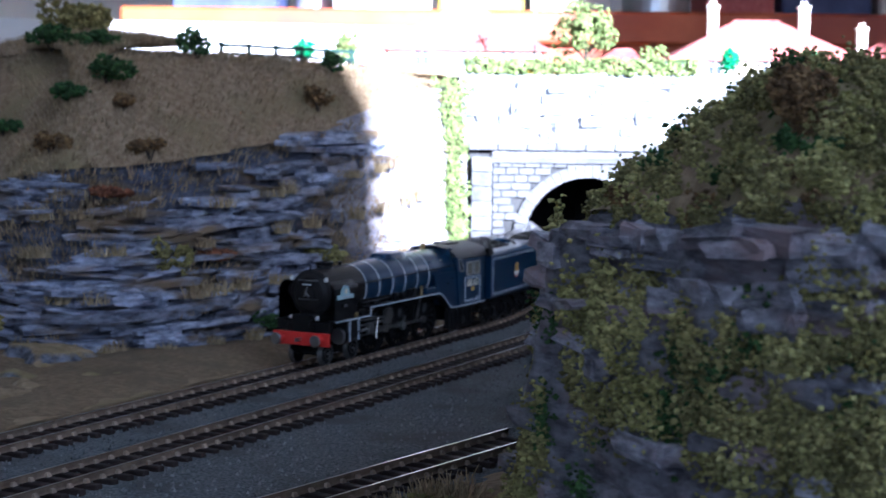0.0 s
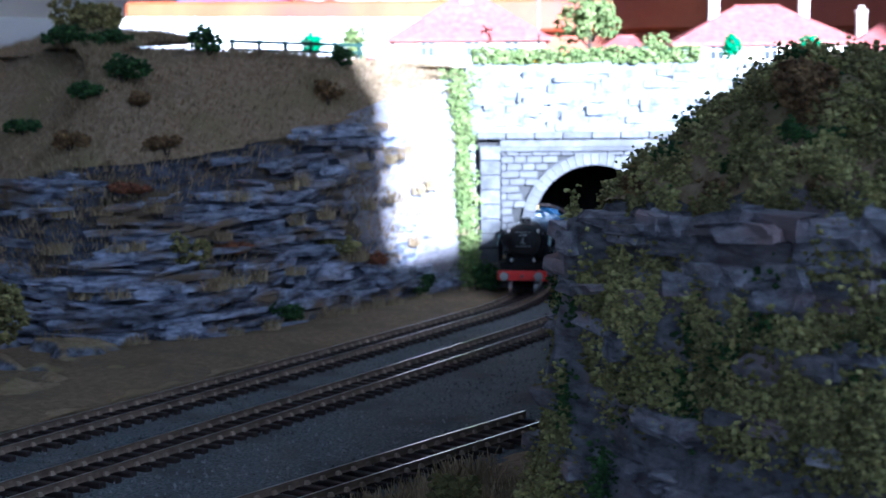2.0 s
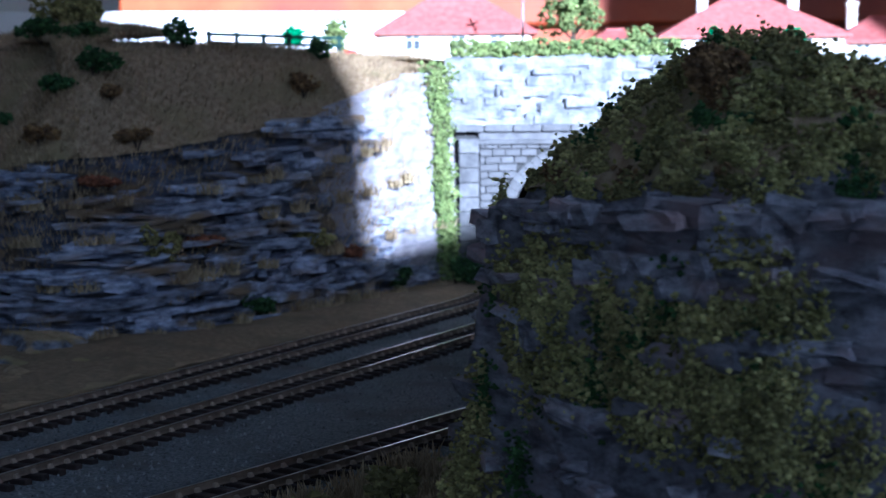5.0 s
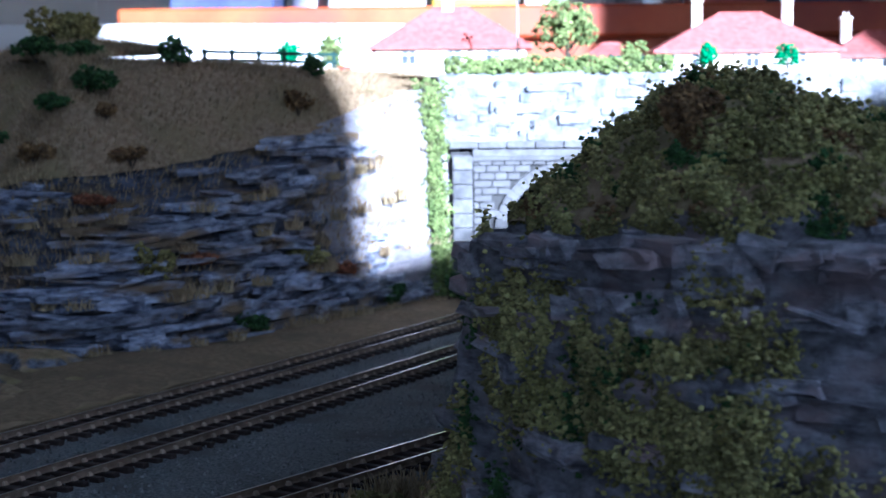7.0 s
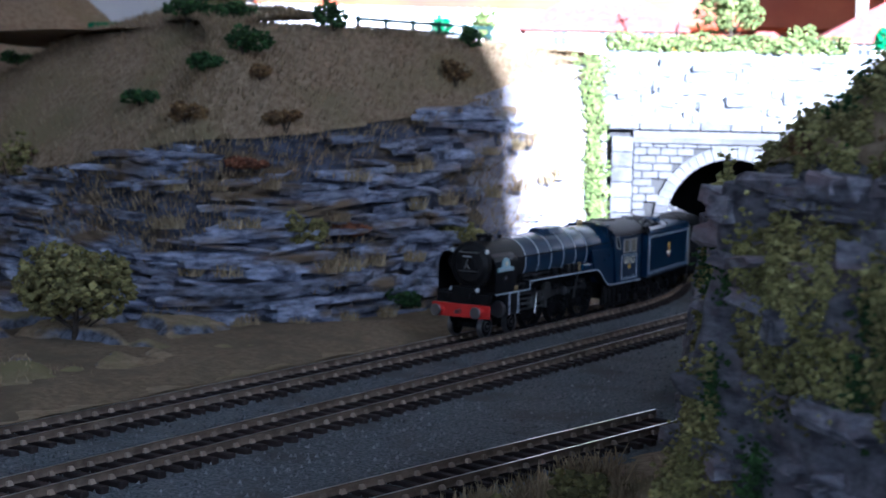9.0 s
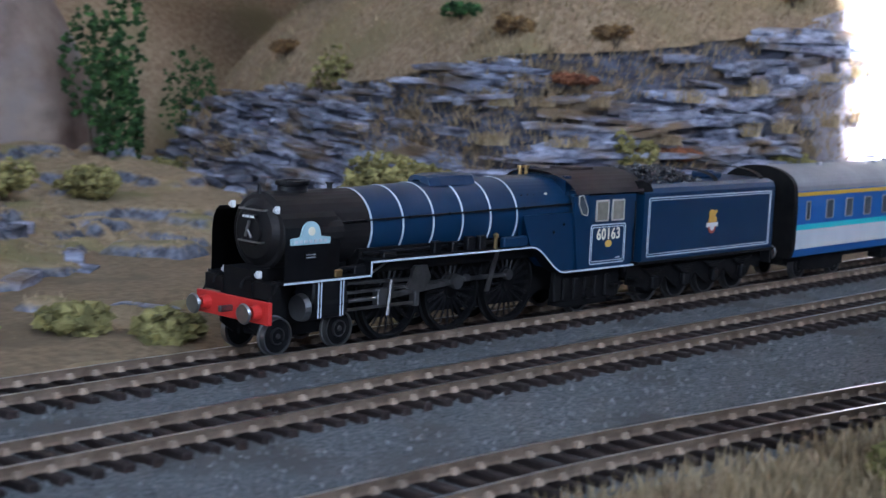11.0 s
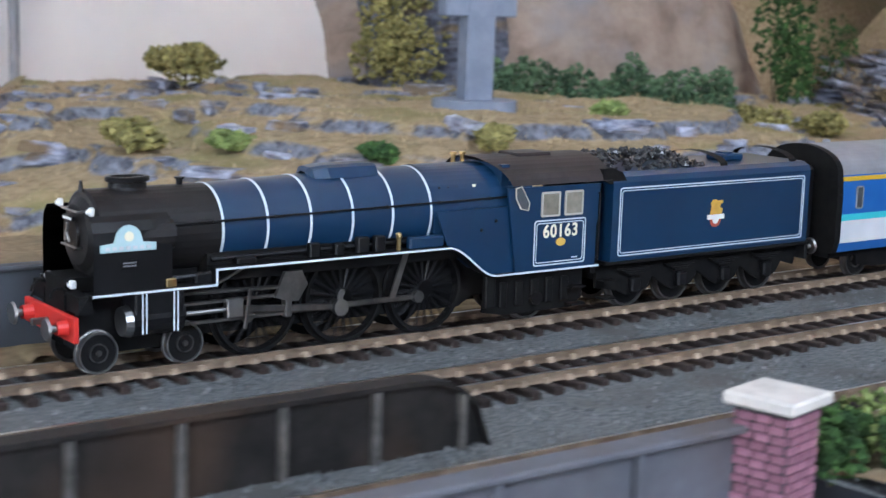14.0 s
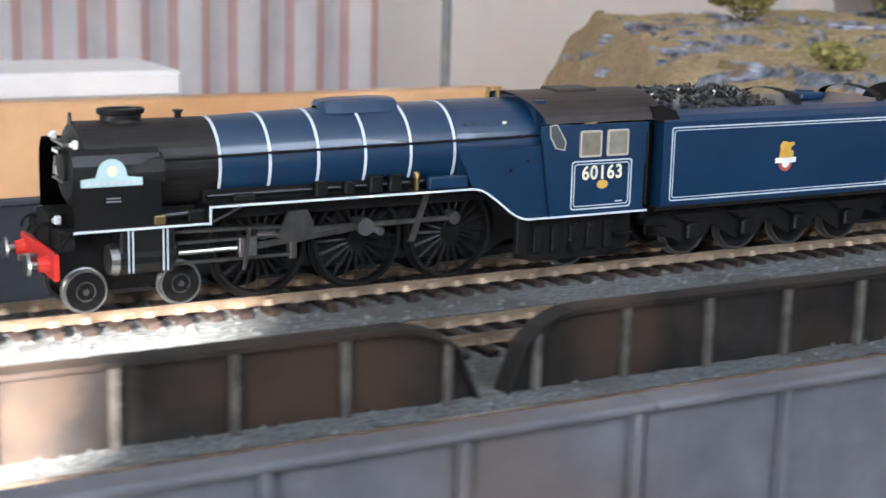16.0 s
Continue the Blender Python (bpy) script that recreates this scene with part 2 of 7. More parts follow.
    "coach_roof": mat("grey_coach_roof", (0.20, 0.20, 0.215), (0.27, 0.27, 0.285), 60, 0.5),
    "cream_panel": mat("beige_gangway_board", (0.38, 0.35, 0.30), (0.46, 0.43, 0.37), 60, 0.7),
    "window_warm": mat("cab_glazing", (0.17, 0.155, 0.12), (0.30, 0.275, 0.22), 90, 0.15, spec=0.7),
    "lamp": mat("white_lamp_case", (0.70, 0.70, 0.68), (0.80, 0.80, 0.78), 60, 0.35),
}


# ---- mesh helpers ----
def part(name, bm, material, parent=None, label="", smooth=False):
    """Link a bmesh as one mesh object under its thing."""
    me = bpy.data.meshes.new(name)
    bm.to_mesh(me)
    bm.free()
    for m in material if isinstance(material, (list, tuple)) else [material]:
        me.materials.append(M[m])
    if smooth:
        for p in me.polygons:
            p.use_smooth = True
    ob = new(name, me)
    ob.parent = parent
    if label:
        ob["label"] = label
    return ob


def share(name, me, parent, m):
    """Another object on the same mesh."""
    ob = new(name, me)
    ob.parent = parent
    ob.matrix_basis = m
    return ob


def thing(name, label, category, group="", kind="", at=None):
    ob = new(name)
    ob.empty_display_size = 0.01
    if at is not None:
        ob.matrix_basis = at
    return tagged(ob, label, category, group, kind)


def arr_mesh(name, verts, faces, material, parent=None, smooth=False):
    me = bpy.data.meshes.new(name)
    me.from_pydata([tuple(v) for v in verts], [], [tuple(f) for f in faces])
    for m in material if isinstance(material, (list, tuple)) else [material]:
        me.materials.append(M[m])
    if smooth:
        for p in me.polygons:
            p.use_smooth = True
    ob = new(name, me)
    ob.parent = parent
    return ob


def box(bm, x0, x1, y0, y1, z0, z1, bevel=0.0, m=None):
    """A box by its bounds; bevelled when asked."""
    r = bmesh.ops.create_cube(bm, size=1.0)
    vs = r["verts"]
    for v in vs:
        v.co = Vector(((x0 + x1) / 2 + v.co.x * (x1 - x0), (y0 + y1) / 2 + v.co.y * (y1 - y0), (z0 + z1) / 2 + v.co.z * (z1 - z0)))
    if bevel:
        es = list({e for v in vs for e in v.link_edges})
        r = bmesh.ops.bevel(bm, geom=es, offset=bevel, segments=1, affect="EDGES")
        vs = r["verts"]
    if m is not None:
        bmesh.ops.transform(bm, matrix=m, verts=vs)
    return vs


def tube(bm, a, b, r1, r2=None, seg=12, caps=True):
    """A cylinder or cone from a to b."""
    a, b = Vector(a), Vector(b)
    q = (b - a).to_track_quat("Z", "Y").to_matrix().to_4x4()
    m = Matrix.Translation((a + b) / 2) @ q
    return bmesh.ops.create_cone(bm, cap_ends=caps, segments=seg, radius1=r1, radius2=r1 if r2 is None else r2, depth=(b - a).length, matrix=m)["verts"]


def ring_strip(bm, profile, closed=False):
    """Faces between successive loops of points."""
    loops = [[bm.verts.new(p) for p in lp] for lp in profile]
    n = len(loops[0])
    for a, b in zip(loops, loops[1:]):
        for i in range(n if closed else n - 1):
            j = (i + 1) % n
            bm.faces.new((a[i], a[j], b[j], b[i]))
    return loops


def extrude_outline(bm, pts, y0, y1):
    """A plate: an outline in x, z, thick from y0 to y1."""
    a = [bm.verts.new((x, y0, z)) for x, z in pts]
    b = [bm.verts.new((x, y1, z)) for x, z in pts]
    bm.faces.new(a)
    bm.faces.new(b[::-1])
    n = len(pts)
    for i in range(n):
        j = (i + 1) % n
        bm.faces.new((a[j], a[i], b[i], b[j]))
    bmesh.ops.recalc_face_normals(bm, faces=bm.faces)


def grid_mesh(name, nu, nv, fn, material, parent=None, smooth=True):
    """A sheet of nu x nv points by a function of u and v in 0..1."""
    vs = [fn(i / (nu - 1), j / (nv - 1)) for i in range(nu) for j in range(nv)]
    fs = [(i * nv + j, (i + 1) * nv + j, (i + 1) * nv + j + 1, i * nv + j + 1) for i in range(nu - 1) for j in range(nv - 1)]
    return arr_mesh(name, vs, fs, material, parent, smooth)


OCT = [(1, 0, 0), (-1, 0, 0), (0, 1, 0), (0, -1, 0), (0, 0, 1), (0, 0, -1)]
OCT_F = [(0, 2, 4), (2, 1, 4), (1, 3, 4), (3, 0, 4), (2, 0, 5), (1, 2, 5), (3, 1, 5), (0, 3, 5)]


def clumps(name, points, size, material, parent, rnd, flat=0.8):
    """Many small uneven lumps, as of foam foliage."""
    vs, fs = [], []
    for p in points:
        k = len(vs)
        s = size * rnd.uniform(0.5, 1.3)
        rot = Euler((rnd.uniform(0, 6), rnd.uniform(0, 6), rnd.uniform(0, 6))).to_matrix()
        for o in OCT:
            w = rot @ (Vector(o) * s * rnd.uniform(0.55, 1.35))
            vs.append((p[0] + w.x, p[1] + w.y, p[2] + w.z * flat))
        fs += [tuple(k + i for i in f) for f in OCT_F]
    return arr_mesh(name, vs, fs, material, parent)


def blob_points(rnd, c, r, n, lobes=6):
    """Points in an uneven crown of several lobes."""
    ls = []
    for _ in range(lobes):
        a, e = rnd.uniform(0, 6.283), rnd.uniform(-0.5, 1.0)
        d = rnd.uniform(0.25, 0.75)
        ls.append((c[0] + r[0] * d * math.cos(a) * math.cos(e), c[1] + r[1] * d * math.sin(a) * math.cos(e), c[2] + r[2] * d * math.sin(e), rnd.uniform(0.35, 0.6)))
    out = []
    for _ in range(n):
        lx, ly, lz, q = rnd.choice(ls)
        v = Vector((rnd.gauss(0, 1), rnd.gauss(0, 1), rnd.gauss(0, 1))).normalized() * rnd.uniform(0.55, 1.0) ** 0.5 * q
        out.append((lx + v.x * r[0], ly + v.y * r[1], lz + v.z * r[2]))
    return out


def bush(name, x, y, z, rx, rz, material, label, n=160, size=0.0022, seed=1, ry=None, category="bush", group=""):
    rnd = random.Random(seed)
    t = thing(name, label, category, group, at=pose(x, y, z))
    clumps("crown", blob_points(rnd, (0, 0, rz * 0.55), (rx, ry or rx, rz * 0.75), n), size, material, t, rnd)
    bm = bmesh.new()
    for k in range(3):
        tube(bm, (0, 0, -0.003), ((k - 1) * rx * 0.4, rx * 0.15 * (k % 2), rz * 0.6), 0.0007, 0.0003, 6)
    part("stem", bm, "bark", t)
    return t


def tree(name, x, y, z, h, r, material, label, n=700, size=0.0026, seed=1, trunk=0.3):
    rnd = random.Random(seed)
    t = thing(name, label, "tree", "layout trees", at=pose(x, y, z))
    bm = bmesh.new()
    tube(bm, (0, 0, -0.004), (0.001, 0, h * 0.55), h * 0.035, h * 0.016, 10)
    for k in range(7):
        a = k * 2.4
        z0 = h * (trunk + 0.06 * k % 0.3)
        e = (math.cos(a) * r * 0.7, math.sin(a) * r * 0.7, z0 + h * 0.3)
        tube(bm, (0, 0, z0), e, h * 0.014, h * 0.004, 6)
    part("trunk", bm, "bark", t)
    clumps("crown", blob_points(rnd, (0, 0, h * (0.5 + trunk / 2)), (r, r, h * (0.5 - trunk / 2)), n, 10), size, material, t, rnd)
    return t


def tuft(name, x, y, z, r, h, material, label, n=50, seed=1):
    """A tuft of upright grass fibres."""
    rnd = random.Random(seed)
    vs, fs = [], []
    for _ in range(n):
        a, d = rnd.uniform(0, 6.283), r * math.sqrt(rnd.random())
        px, py = d * math.cos(a), d * math.sin(a)
        hh = h * rnd.uniform(0.5, 1.1)
        lx, ly = rnd.gauss(0, 0.35) * hh, rnd.gauss(0, 0.35) * hh
        b = rnd.uniform(0, 3.14)
        wx, wy = 0.0004 * math.cos(b), 0.0004 * math.sin(b)
        k = len(vs)
        vs += [(px - wx, py - wy, -0.001), (px + wx, py + wy, -0.001), (px + lx + wx / 3, py + ly + wy / 3, hh), (px + lx - wx / 3, py + ly - wy / 3, hh)]
        fs.append((k, k + 1, k + 2, k + 3))
    t = arr_mesh(name, vs, fs, material)
    t.matrix_basis = pose(x, y, z)
    return tagged(t, label, "grass tuft", "grass tufts")


def nz(x, y, z=0.0, s=1.0):
    return noise.noise(Vector((x * s, y * s, z * s)))


# ---- the tracks' lines in plan ----
CURVE_X, CURVE_R = 0.94, 0.48
SWAY = [(-1.6, 0.001), (-0.9, 0.001), (-0.3, 0.000), (0.15, -0.001), (0.40, 0.000), (0.57, -0.003), (0.75, -0.005), (0.94, -0.004), (1.1, 0.000)]


def sway(x):
    """The slight bow of the main line, and its slope."""
    k = 1
    while k < len(SWAY) - 3 and x > SWAY[k + 1][0]:
        k += 1
    (x0, y0), (x1, y1), (x2, y2), (x3, y3) = SWAY[k - 1:k + 3]
    m1, m2 = (y2 - y0) / (x2 - x0), (y3 - y1) / (x3 - x1)
    h = x2 - x1
    f = max(0.0, min(1.0, (x - x1) / h))
    y = (2 * f ** 3 - 3 * f * f + 1) * y1 + (f ** 3 - 2 * f * f + f) * h * m1 + (3 * f * f - 2 * f ** 3) * y2 + (f ** 3 - f * f) * h * m2
    dy = ((6 * f * f - 6 * f) * y1 + (3 * f * f - 4 * f + 1) * h * m1 + (6 * f - 6 * f * f) * y2 + (3 * f * f - 2 * f) * h * m2) / h
    return y, dy


def line_1(s, off=0.0):
    """The main line: all but straight, then curving towards the tunnel. Place and heading at s, set off sideways."""
    if s <= CURVE_X:
        y, a = sway(s)
        x, a = s, math.atan(a)
    else:
        y0, a0 = sway(CURVE_X)
        a0 = math.atan(a0)
        a = a0 + (s - CURVE_X) / CURVE_R
        x = CURVE_X + CURVE_R * (math.sin(a) - math.sin(a0))
        y = y0 + CURVE_R * (math.cos(a0) - math.cos(a))
    return x - off * math.sin(a), y + off * math.cos(a), a


def line_2(s, off=0.0):
    return line_1(s, off - 0.0575)


def line_3(s, off=0.0):
    d = s - 0.41
    q = math.hypot(d, 0.04)
    a = math.atan(-0.0775 * (d / q + 1))
    return s - off * math.sin(a), -0.130 - 0.0775 * (q + d) + off * math.cos(a), a


# ---- room ----
def room():
    bm = bmesh.new()
    box(bm, -2.7, 3.1, -1.7, 2.1, -1.0, -0.95)
    tagged(part("floor", bm, "carpet"), "plain brown-grey carpeted room floor", "floor", kind="structure")
    bm = bmesh.new()
    box(bm, -2.7, 3.1, -1.7, 2.1, 1.6, 1.65)
    tagged(part("ceiling", bm, "white"), "plain white painted ceiling", "ceiling", kind="structure")
    for nm, b in (("wall_north", (-2.6, 3.0, 2.0, 2.1)), ("wall_east", (3.0, 3.1, -1.7, 2.1)), ("wall_west", (-2.7, -2.6, -1.7, 2.1))):
        bm = bmesh.new()
        box(bm, b[0], b[1], b[2], b[3], -0.95, 1.6)
        tagged(part(nm, bm, "white"), "plain white painted room wall", "wall", kind="structure")
    # the window wall: a pier between two windows
    t = thing("wall_south", "white painted room wall with two windows", "wall", kind="structure")
    for x0, x1, z0, z1 in ((-2.6, 3.0, -0.95, SILL), (-2.6, 3.0, HEAD_B, 1.6), (-2.6, WIN_A[0], SILL, HEAD_B), (WIN_A[1], WIN_B[0], SILL, HEAD_B), (WIN_B[0], WIN_B[1], SILL, SILL_B), (WIN_B[1], 3.0, SILL, HEAD_B), (WIN_A[0], WIN_A[1], HEAD_A, HEAD_B)):
        bm = bmesh.new()
        box(bm, x0, x1, -1.6, -1.52, z0, z1)
        part("wall_section", bm, "white", t)
    for k, (w, sl, hd) in enumerate(((WIN_A, SILL, HEAD_A), (WIN_B, SILL_B, HEAD_B))):
        f = thing("window_%d" % (k + 1), "white framed room window with daylight outside", "window", kind="structure")
        for x0, x1, z0, z1 in ((w[0], w[0] + 0.03, sl, hd), (w[1] - 0.03, w[1], sl, hd), (w[0] + 0.03, w[1] - 0.03, sl, sl + 0.03), (w[0] + 0.03, w[1] - 0.03, hd - 0.03, hd)):
            bm = bmesh.new()
            box(bm, x0, x1, -1.585, -1.54, z0, z1)
            part("window_frame", bm, "frame_white", f)
        window_light("window_daylight", (w[0] + w[1]) / 2, -1.5, (sl + hd) / 2, w[1] - w[0] - 0.1, hd - sl - 0.08, WINDOW_WATTS * (hd - sl) * (2.3, 0.62)[k])


TAN_E = math.tan(SUN_EL)
SLOPE = SUN_H.x / SUN_H.y


def at_wall(x, y, wy):
    """Where the sun ray through a place of the layout crosses the window wall."""
    return x + (wy - y) * SLOPE


SILL, SILL_B = 0.25, 0.03 + 1.605 / SUN_H.y * TAN_E - 0.03
HEAD_A = 0.012 + (1.545 - 0.017) / SUN_H.y * TAN_E + 0.03
HEAD_B = 1.35
WIN_A = (at_wall(-1.15, 0.0, -1.585) - 0.03, at_wall(-0.425, -0.01, -1.54) + 0.03)
WIN_B = (at_wall(0.982, 0.085, -1.585) - 0.03, at_wall(1.80, 0.085, -1.54) + 0.03)
room()


# ---- ground of the layout ----
def ground():
    t = thing("ground", "model railway baseboard with sandy verge and grey ballast", "ground", kind="structure")

    def verge(u, v):
        x = -0.13 + 1.53 * u
        y = 0.012 + 0.2 * v
        return (x, y, -0.0042 + 0.0035 * min(1, v * 6) + 0.0016 * nz(x, y, 0, 30) + 0.0006 * nz(x, y, 3, 120))
    grid_mesh("sandy_verge", 300, 50, verge, "sand", t)

    def bed(u, v):
        x = -1.3 + 2.75 * u
        y = 0.03 - (0.235 if x > 0.03 else 0.175) * v
        z = -0.0045 + 0.0007 * nz(x, y, 5, 60) + 0.0006 * nz(x, y, 9, 160)
        return (x, y, z)
    grid_mesh("ballast_bed", 420, 60, bed, "ballast", t)

    def near_verge(u, v):
        x = 0.03 + 0.75 * u
        y = line_3(x)[1] - 0.021 - 0.09 * v - 0.005 * nz(x, 1, 0, 25)
        return (x, y, -0.0045 + 0.004 * min(1, v * 3) + 0.0016 * nz(x, y, 0, 40))
    grid_mesh("near_verge", 150, 30, near_verge, "tan", t)
    bm = bmesh.new()
    box(bm, 0.12, 1.6, -0.6, 0.62, -0.06, -0.012)
    part("baseboard", bm, "dark_table", t)
    bm = bmesh.new()
    box(bm, -1.5, 0.12, -0.148, 0.03, -0.02, -0.0085)
    part("bridge_deck", bm, "dark_table", t)
    # chips of ballast
    rnd = random.Random(4)
    vs, fs = [], []
    for _ in range(16000):
        x = rnd.uniform(-0.6, 1.0) if rnd.random() < 0.8 else rnd.uniform(-0.1, 0.6)
        y = rnd.uniform(-0.18 if x > 0.03 else -0.142, 0.016)
        s = rnd.uniform(0.0004, 0.0010)
        k = len(vs)
        for o in ((1, 0, -0.4), (-0.5, 0.87, -0.4), (-0.5, -0.87, -0.4), (0.1, 0.1, 0.9)):
            vs.append((x + o[0] * s * rnd.uniform(0.6, 1.3), y + o[1] * s * rnd.uniform(0.6, 1.3), -0.0042 + o[2] * s))
        fs += [(k, k + 1, k + 3), (k + 1, k + 2, k + 3), (k + 2, k, k + 3)]
    ob = arr_mesh("ballast_chips", vs, fs, "stone_bit", t)
    tagged(ob, kind="stuff")


ground()


# ---- tracks ----
def rail_mesh(name, line, s0, s1, off, parent, step=0.02):
    prof = [(-0.00095, -0.0026), (-0.0003, -0.0021), (-0.0003, -0.0008), (-0.00045, -0.0006), (-0.00045, 0.0), (0.00045, 0.0), (0.00045, -0.0006), (0.0003, -0.0008), (0.0003, -0.0021), (0.00095, -0.0026)]
    n = int((s1 - s0) / step) + 1
    bm = bmesh.new()
    loops = []
    for i in range(n + 1):
        s = s0 + (s1 - s0) * i / n
        lp = []
        for o, z in prof:
            x, y, a = line(s, off + o)
            lp.append((x, y, z))
        loops.append(lp)
    ring_strip(bm, loops)
    bmesh.ops.recalc_face_normals(bm, faces=bm.faces)
    for f in bm.faces:
        zs = [v.co.z for v in f.verts]
        f.material_index = 1 if min(zs) > -0.0001 else 0
    return part(name, bm, ["rail_side", "rail_top"], parent, "rail with bright worn head")


def track(name, line, s0, s1, label, pitch=0.0083):
    t = thing(name, label, "railway track", "railway tracks", kind="structure")
    rail_mesh("rail", line, s0, s1, 0.00875, t)
    rail_mesh("rail", line, s0, s1, -0.00875, t)
    bm = bmesh.new()
    box(bm, -0.0017, 0.0017, -0.0157, 0.0157, -0.0052, -0.0026, 0.0004)
    me = bpy.data.meshes.new("sleeper")
    bm.to_mesh(me)
    bm.free()
    me.materials.append(M["sleeper"])
    cv, cf = [], []
    n = int((s1 - s0) / pitch)
    ex = []
    for i in range(n):
        s = s0 + pitch * (i + 0.5)
        x, y, a = line(s)
        m = Matrix.Translation((x, y, 0)) @ Matrix.Rotation(a, 4, "Z")
        if i < n - 300:
            ex.append(m)
        else:
            share("sleeper", me, t, m)
        for sd in (-1, 1):
            for o in (-1, 1):
                k = len(cv)
                yc = sd * 0.00875 + o * 0.0013
                for dx, dy, z in ((-0.0012, -0.0007, -0.0027), (0.0012, -0.0007, -0.0027), (0.0012, 0.0007, -0.0027), (-0.0012, 0.0007, -0.0027), (-0.0008, -0.0004 - o * 0.0004, -0.0012), (0.0008, -0.0004 - o * 0.0004, -0.0012), (0.0008, 0.0004 - o * 0.0004, -0.0012), (-0.0008, 0.0004 - o * 0.0004, -0.0012)):
                    cv.append(m @ Vector((dx, yc + dy, z)))
                cf += [(k + 4, k + 5, k + 6, k + 7), (k, k + 1, k + 5, k + 4), (k + 1, k + 2, k + 6, k + 5), (k + 2, k + 3, k + 7, k + 6), (k + 3, k, k + 4, k + 7)]
    ob = arr_mesh("rail_chairs", cv, cf, "chair", t)
    tagged(ob, kind="stuff")
    return t


def tracks():
    track("track_1", line_1, -1.15, 1.30, "single model railway track with brown sleepers on ballast")
    track("track_2", line_2, -1.15, 1.30, "second parallel model railway track on grey ballast")
    track("track_3", line_3, -1.15, 0.66, "outer model railway track curving away beside rock")
    for k, (x, y) in enumerate(((0.296, -0.0178), (0.2875, -0.0585), (0.2816, -0.1355))):
        rnd = random.Random(k)
        bm = bmesh.new()
        bmesh.ops.create_icosphere(bm, subdivisions=2, radius=0.0022)
        for v in bm.verts:
            v.co *= 1 + 0.35 * nz(*(v.co * 500), 1.0)
            v.co.z *= 0.7
        ob = part("pale_stone", bm, "cap")
        ob.matrix_basis = pose(x, y, -0.003)
        tagged(ob, "small white stone lying beside the track", "stone", "white stones")


tracks()


# ---- the cutting: slate cliff, grass bank, plateau ----
CLIFF = [  # plan of the cliff's foot, height of the rock, lean of the face, height and run of the bank above
    (0.800, 0.520, 0.060, 0.050, 0.110, 0.16), (0.750, 0.400, 0.070, 0.050, 0.110, 0.16), (0.726, 0.295, 0.078, 0.050, 0.105, 0.15),
    (0.712, 0.205, 0.090, 0.048, 0.085, 0.14), (0.722, 0.145, 0.097, 0.046, 0.075, 0.13), (0.772, 0.090, 0.100, 0.044, 0.070, 0.12),
    (0.860, 0.078, 0.108, 0.036, 0.062, 0.11), (0.953, 0.070, 0.124, 0.022, 0.044, 0.09), (1.030, 0.066, 0.142, 0.014, 0.022, 0.07), (1.075, 0.052, 0.148, 0.010, 0.012, 0.05)]


def cliff_at(u):
    """Interpolated foot point, outward normal and profile numbers at u in 0..1."""
    n = len(CLIFF) - 1
    k = min(int(u * n), n - 1)
    f = u * n - k
    p = [CLIFF[max(0, min(n, k + d))] for d in (-1, 0, 1, 2)]
    row = []
    for c in range(6):
        a, b, d, e = (q[c] for q in p)
        row.append(b + 0.5 * f * (d - a + f * (2 * a - 5 * b + 4 * d - e + f * (3 * (b - d) + e - a))))
    a, b, d, e = p
    tx = 0.5 * ((d[0] - a[0]) * (1 - f) + (e[0] - b[0]) * f)
    ty = 0.5 * ((d[1] - a[1]) * (1 - f) + (e[1] - b[1]) * f)
    k = math.hypot(tx, ty)
    return row, (ty / k, -tx / k), (tx / k, ty / k)


def cliff_point(u, v):
    """v below 1: rock face; from 1 to 2: bank; above: plateau."""
    (x, y, h, lean, hb, rb), (nx, ny), _ = cliff_at(u)
    if v <= 1:
        z = h * v
        layer = v * 9 + 0.5 * nz(x, y, 0, 9)
        st = (math.floor(layer) + min(1.0, (layer % 1) * 4)) / 9
        back = lean * (0.35 * v + 0.65 * st) - 0.006 * nz(x, y, z, 45) - 0.004 * nz(x, y, z, 110)
    else:
        w = min(v - 1, 1.0)
        z = h + hb * (math.sin(w * 1.5708) ** 0.9)
        back = lean + rb * w
        z += 0.005 * nz(x, y, w * 0.2, 14) * min(1, 3 * w) + 0.0012 * nz(x, y, w, 70)
        if v > 2:
            back += 0.12 * (v - 2)
            z = h + hb
    return Vector((x - nx * back, y - ny * back, z - 0.004))


CRACK_U = 0.462


def crack_off(u, v):
    """How far u lies from the stepped crack at the height v."""
    return u - CRACK_U - (0.028 if v < 0.9 else 0.0) - 0.04 * (1 - v)


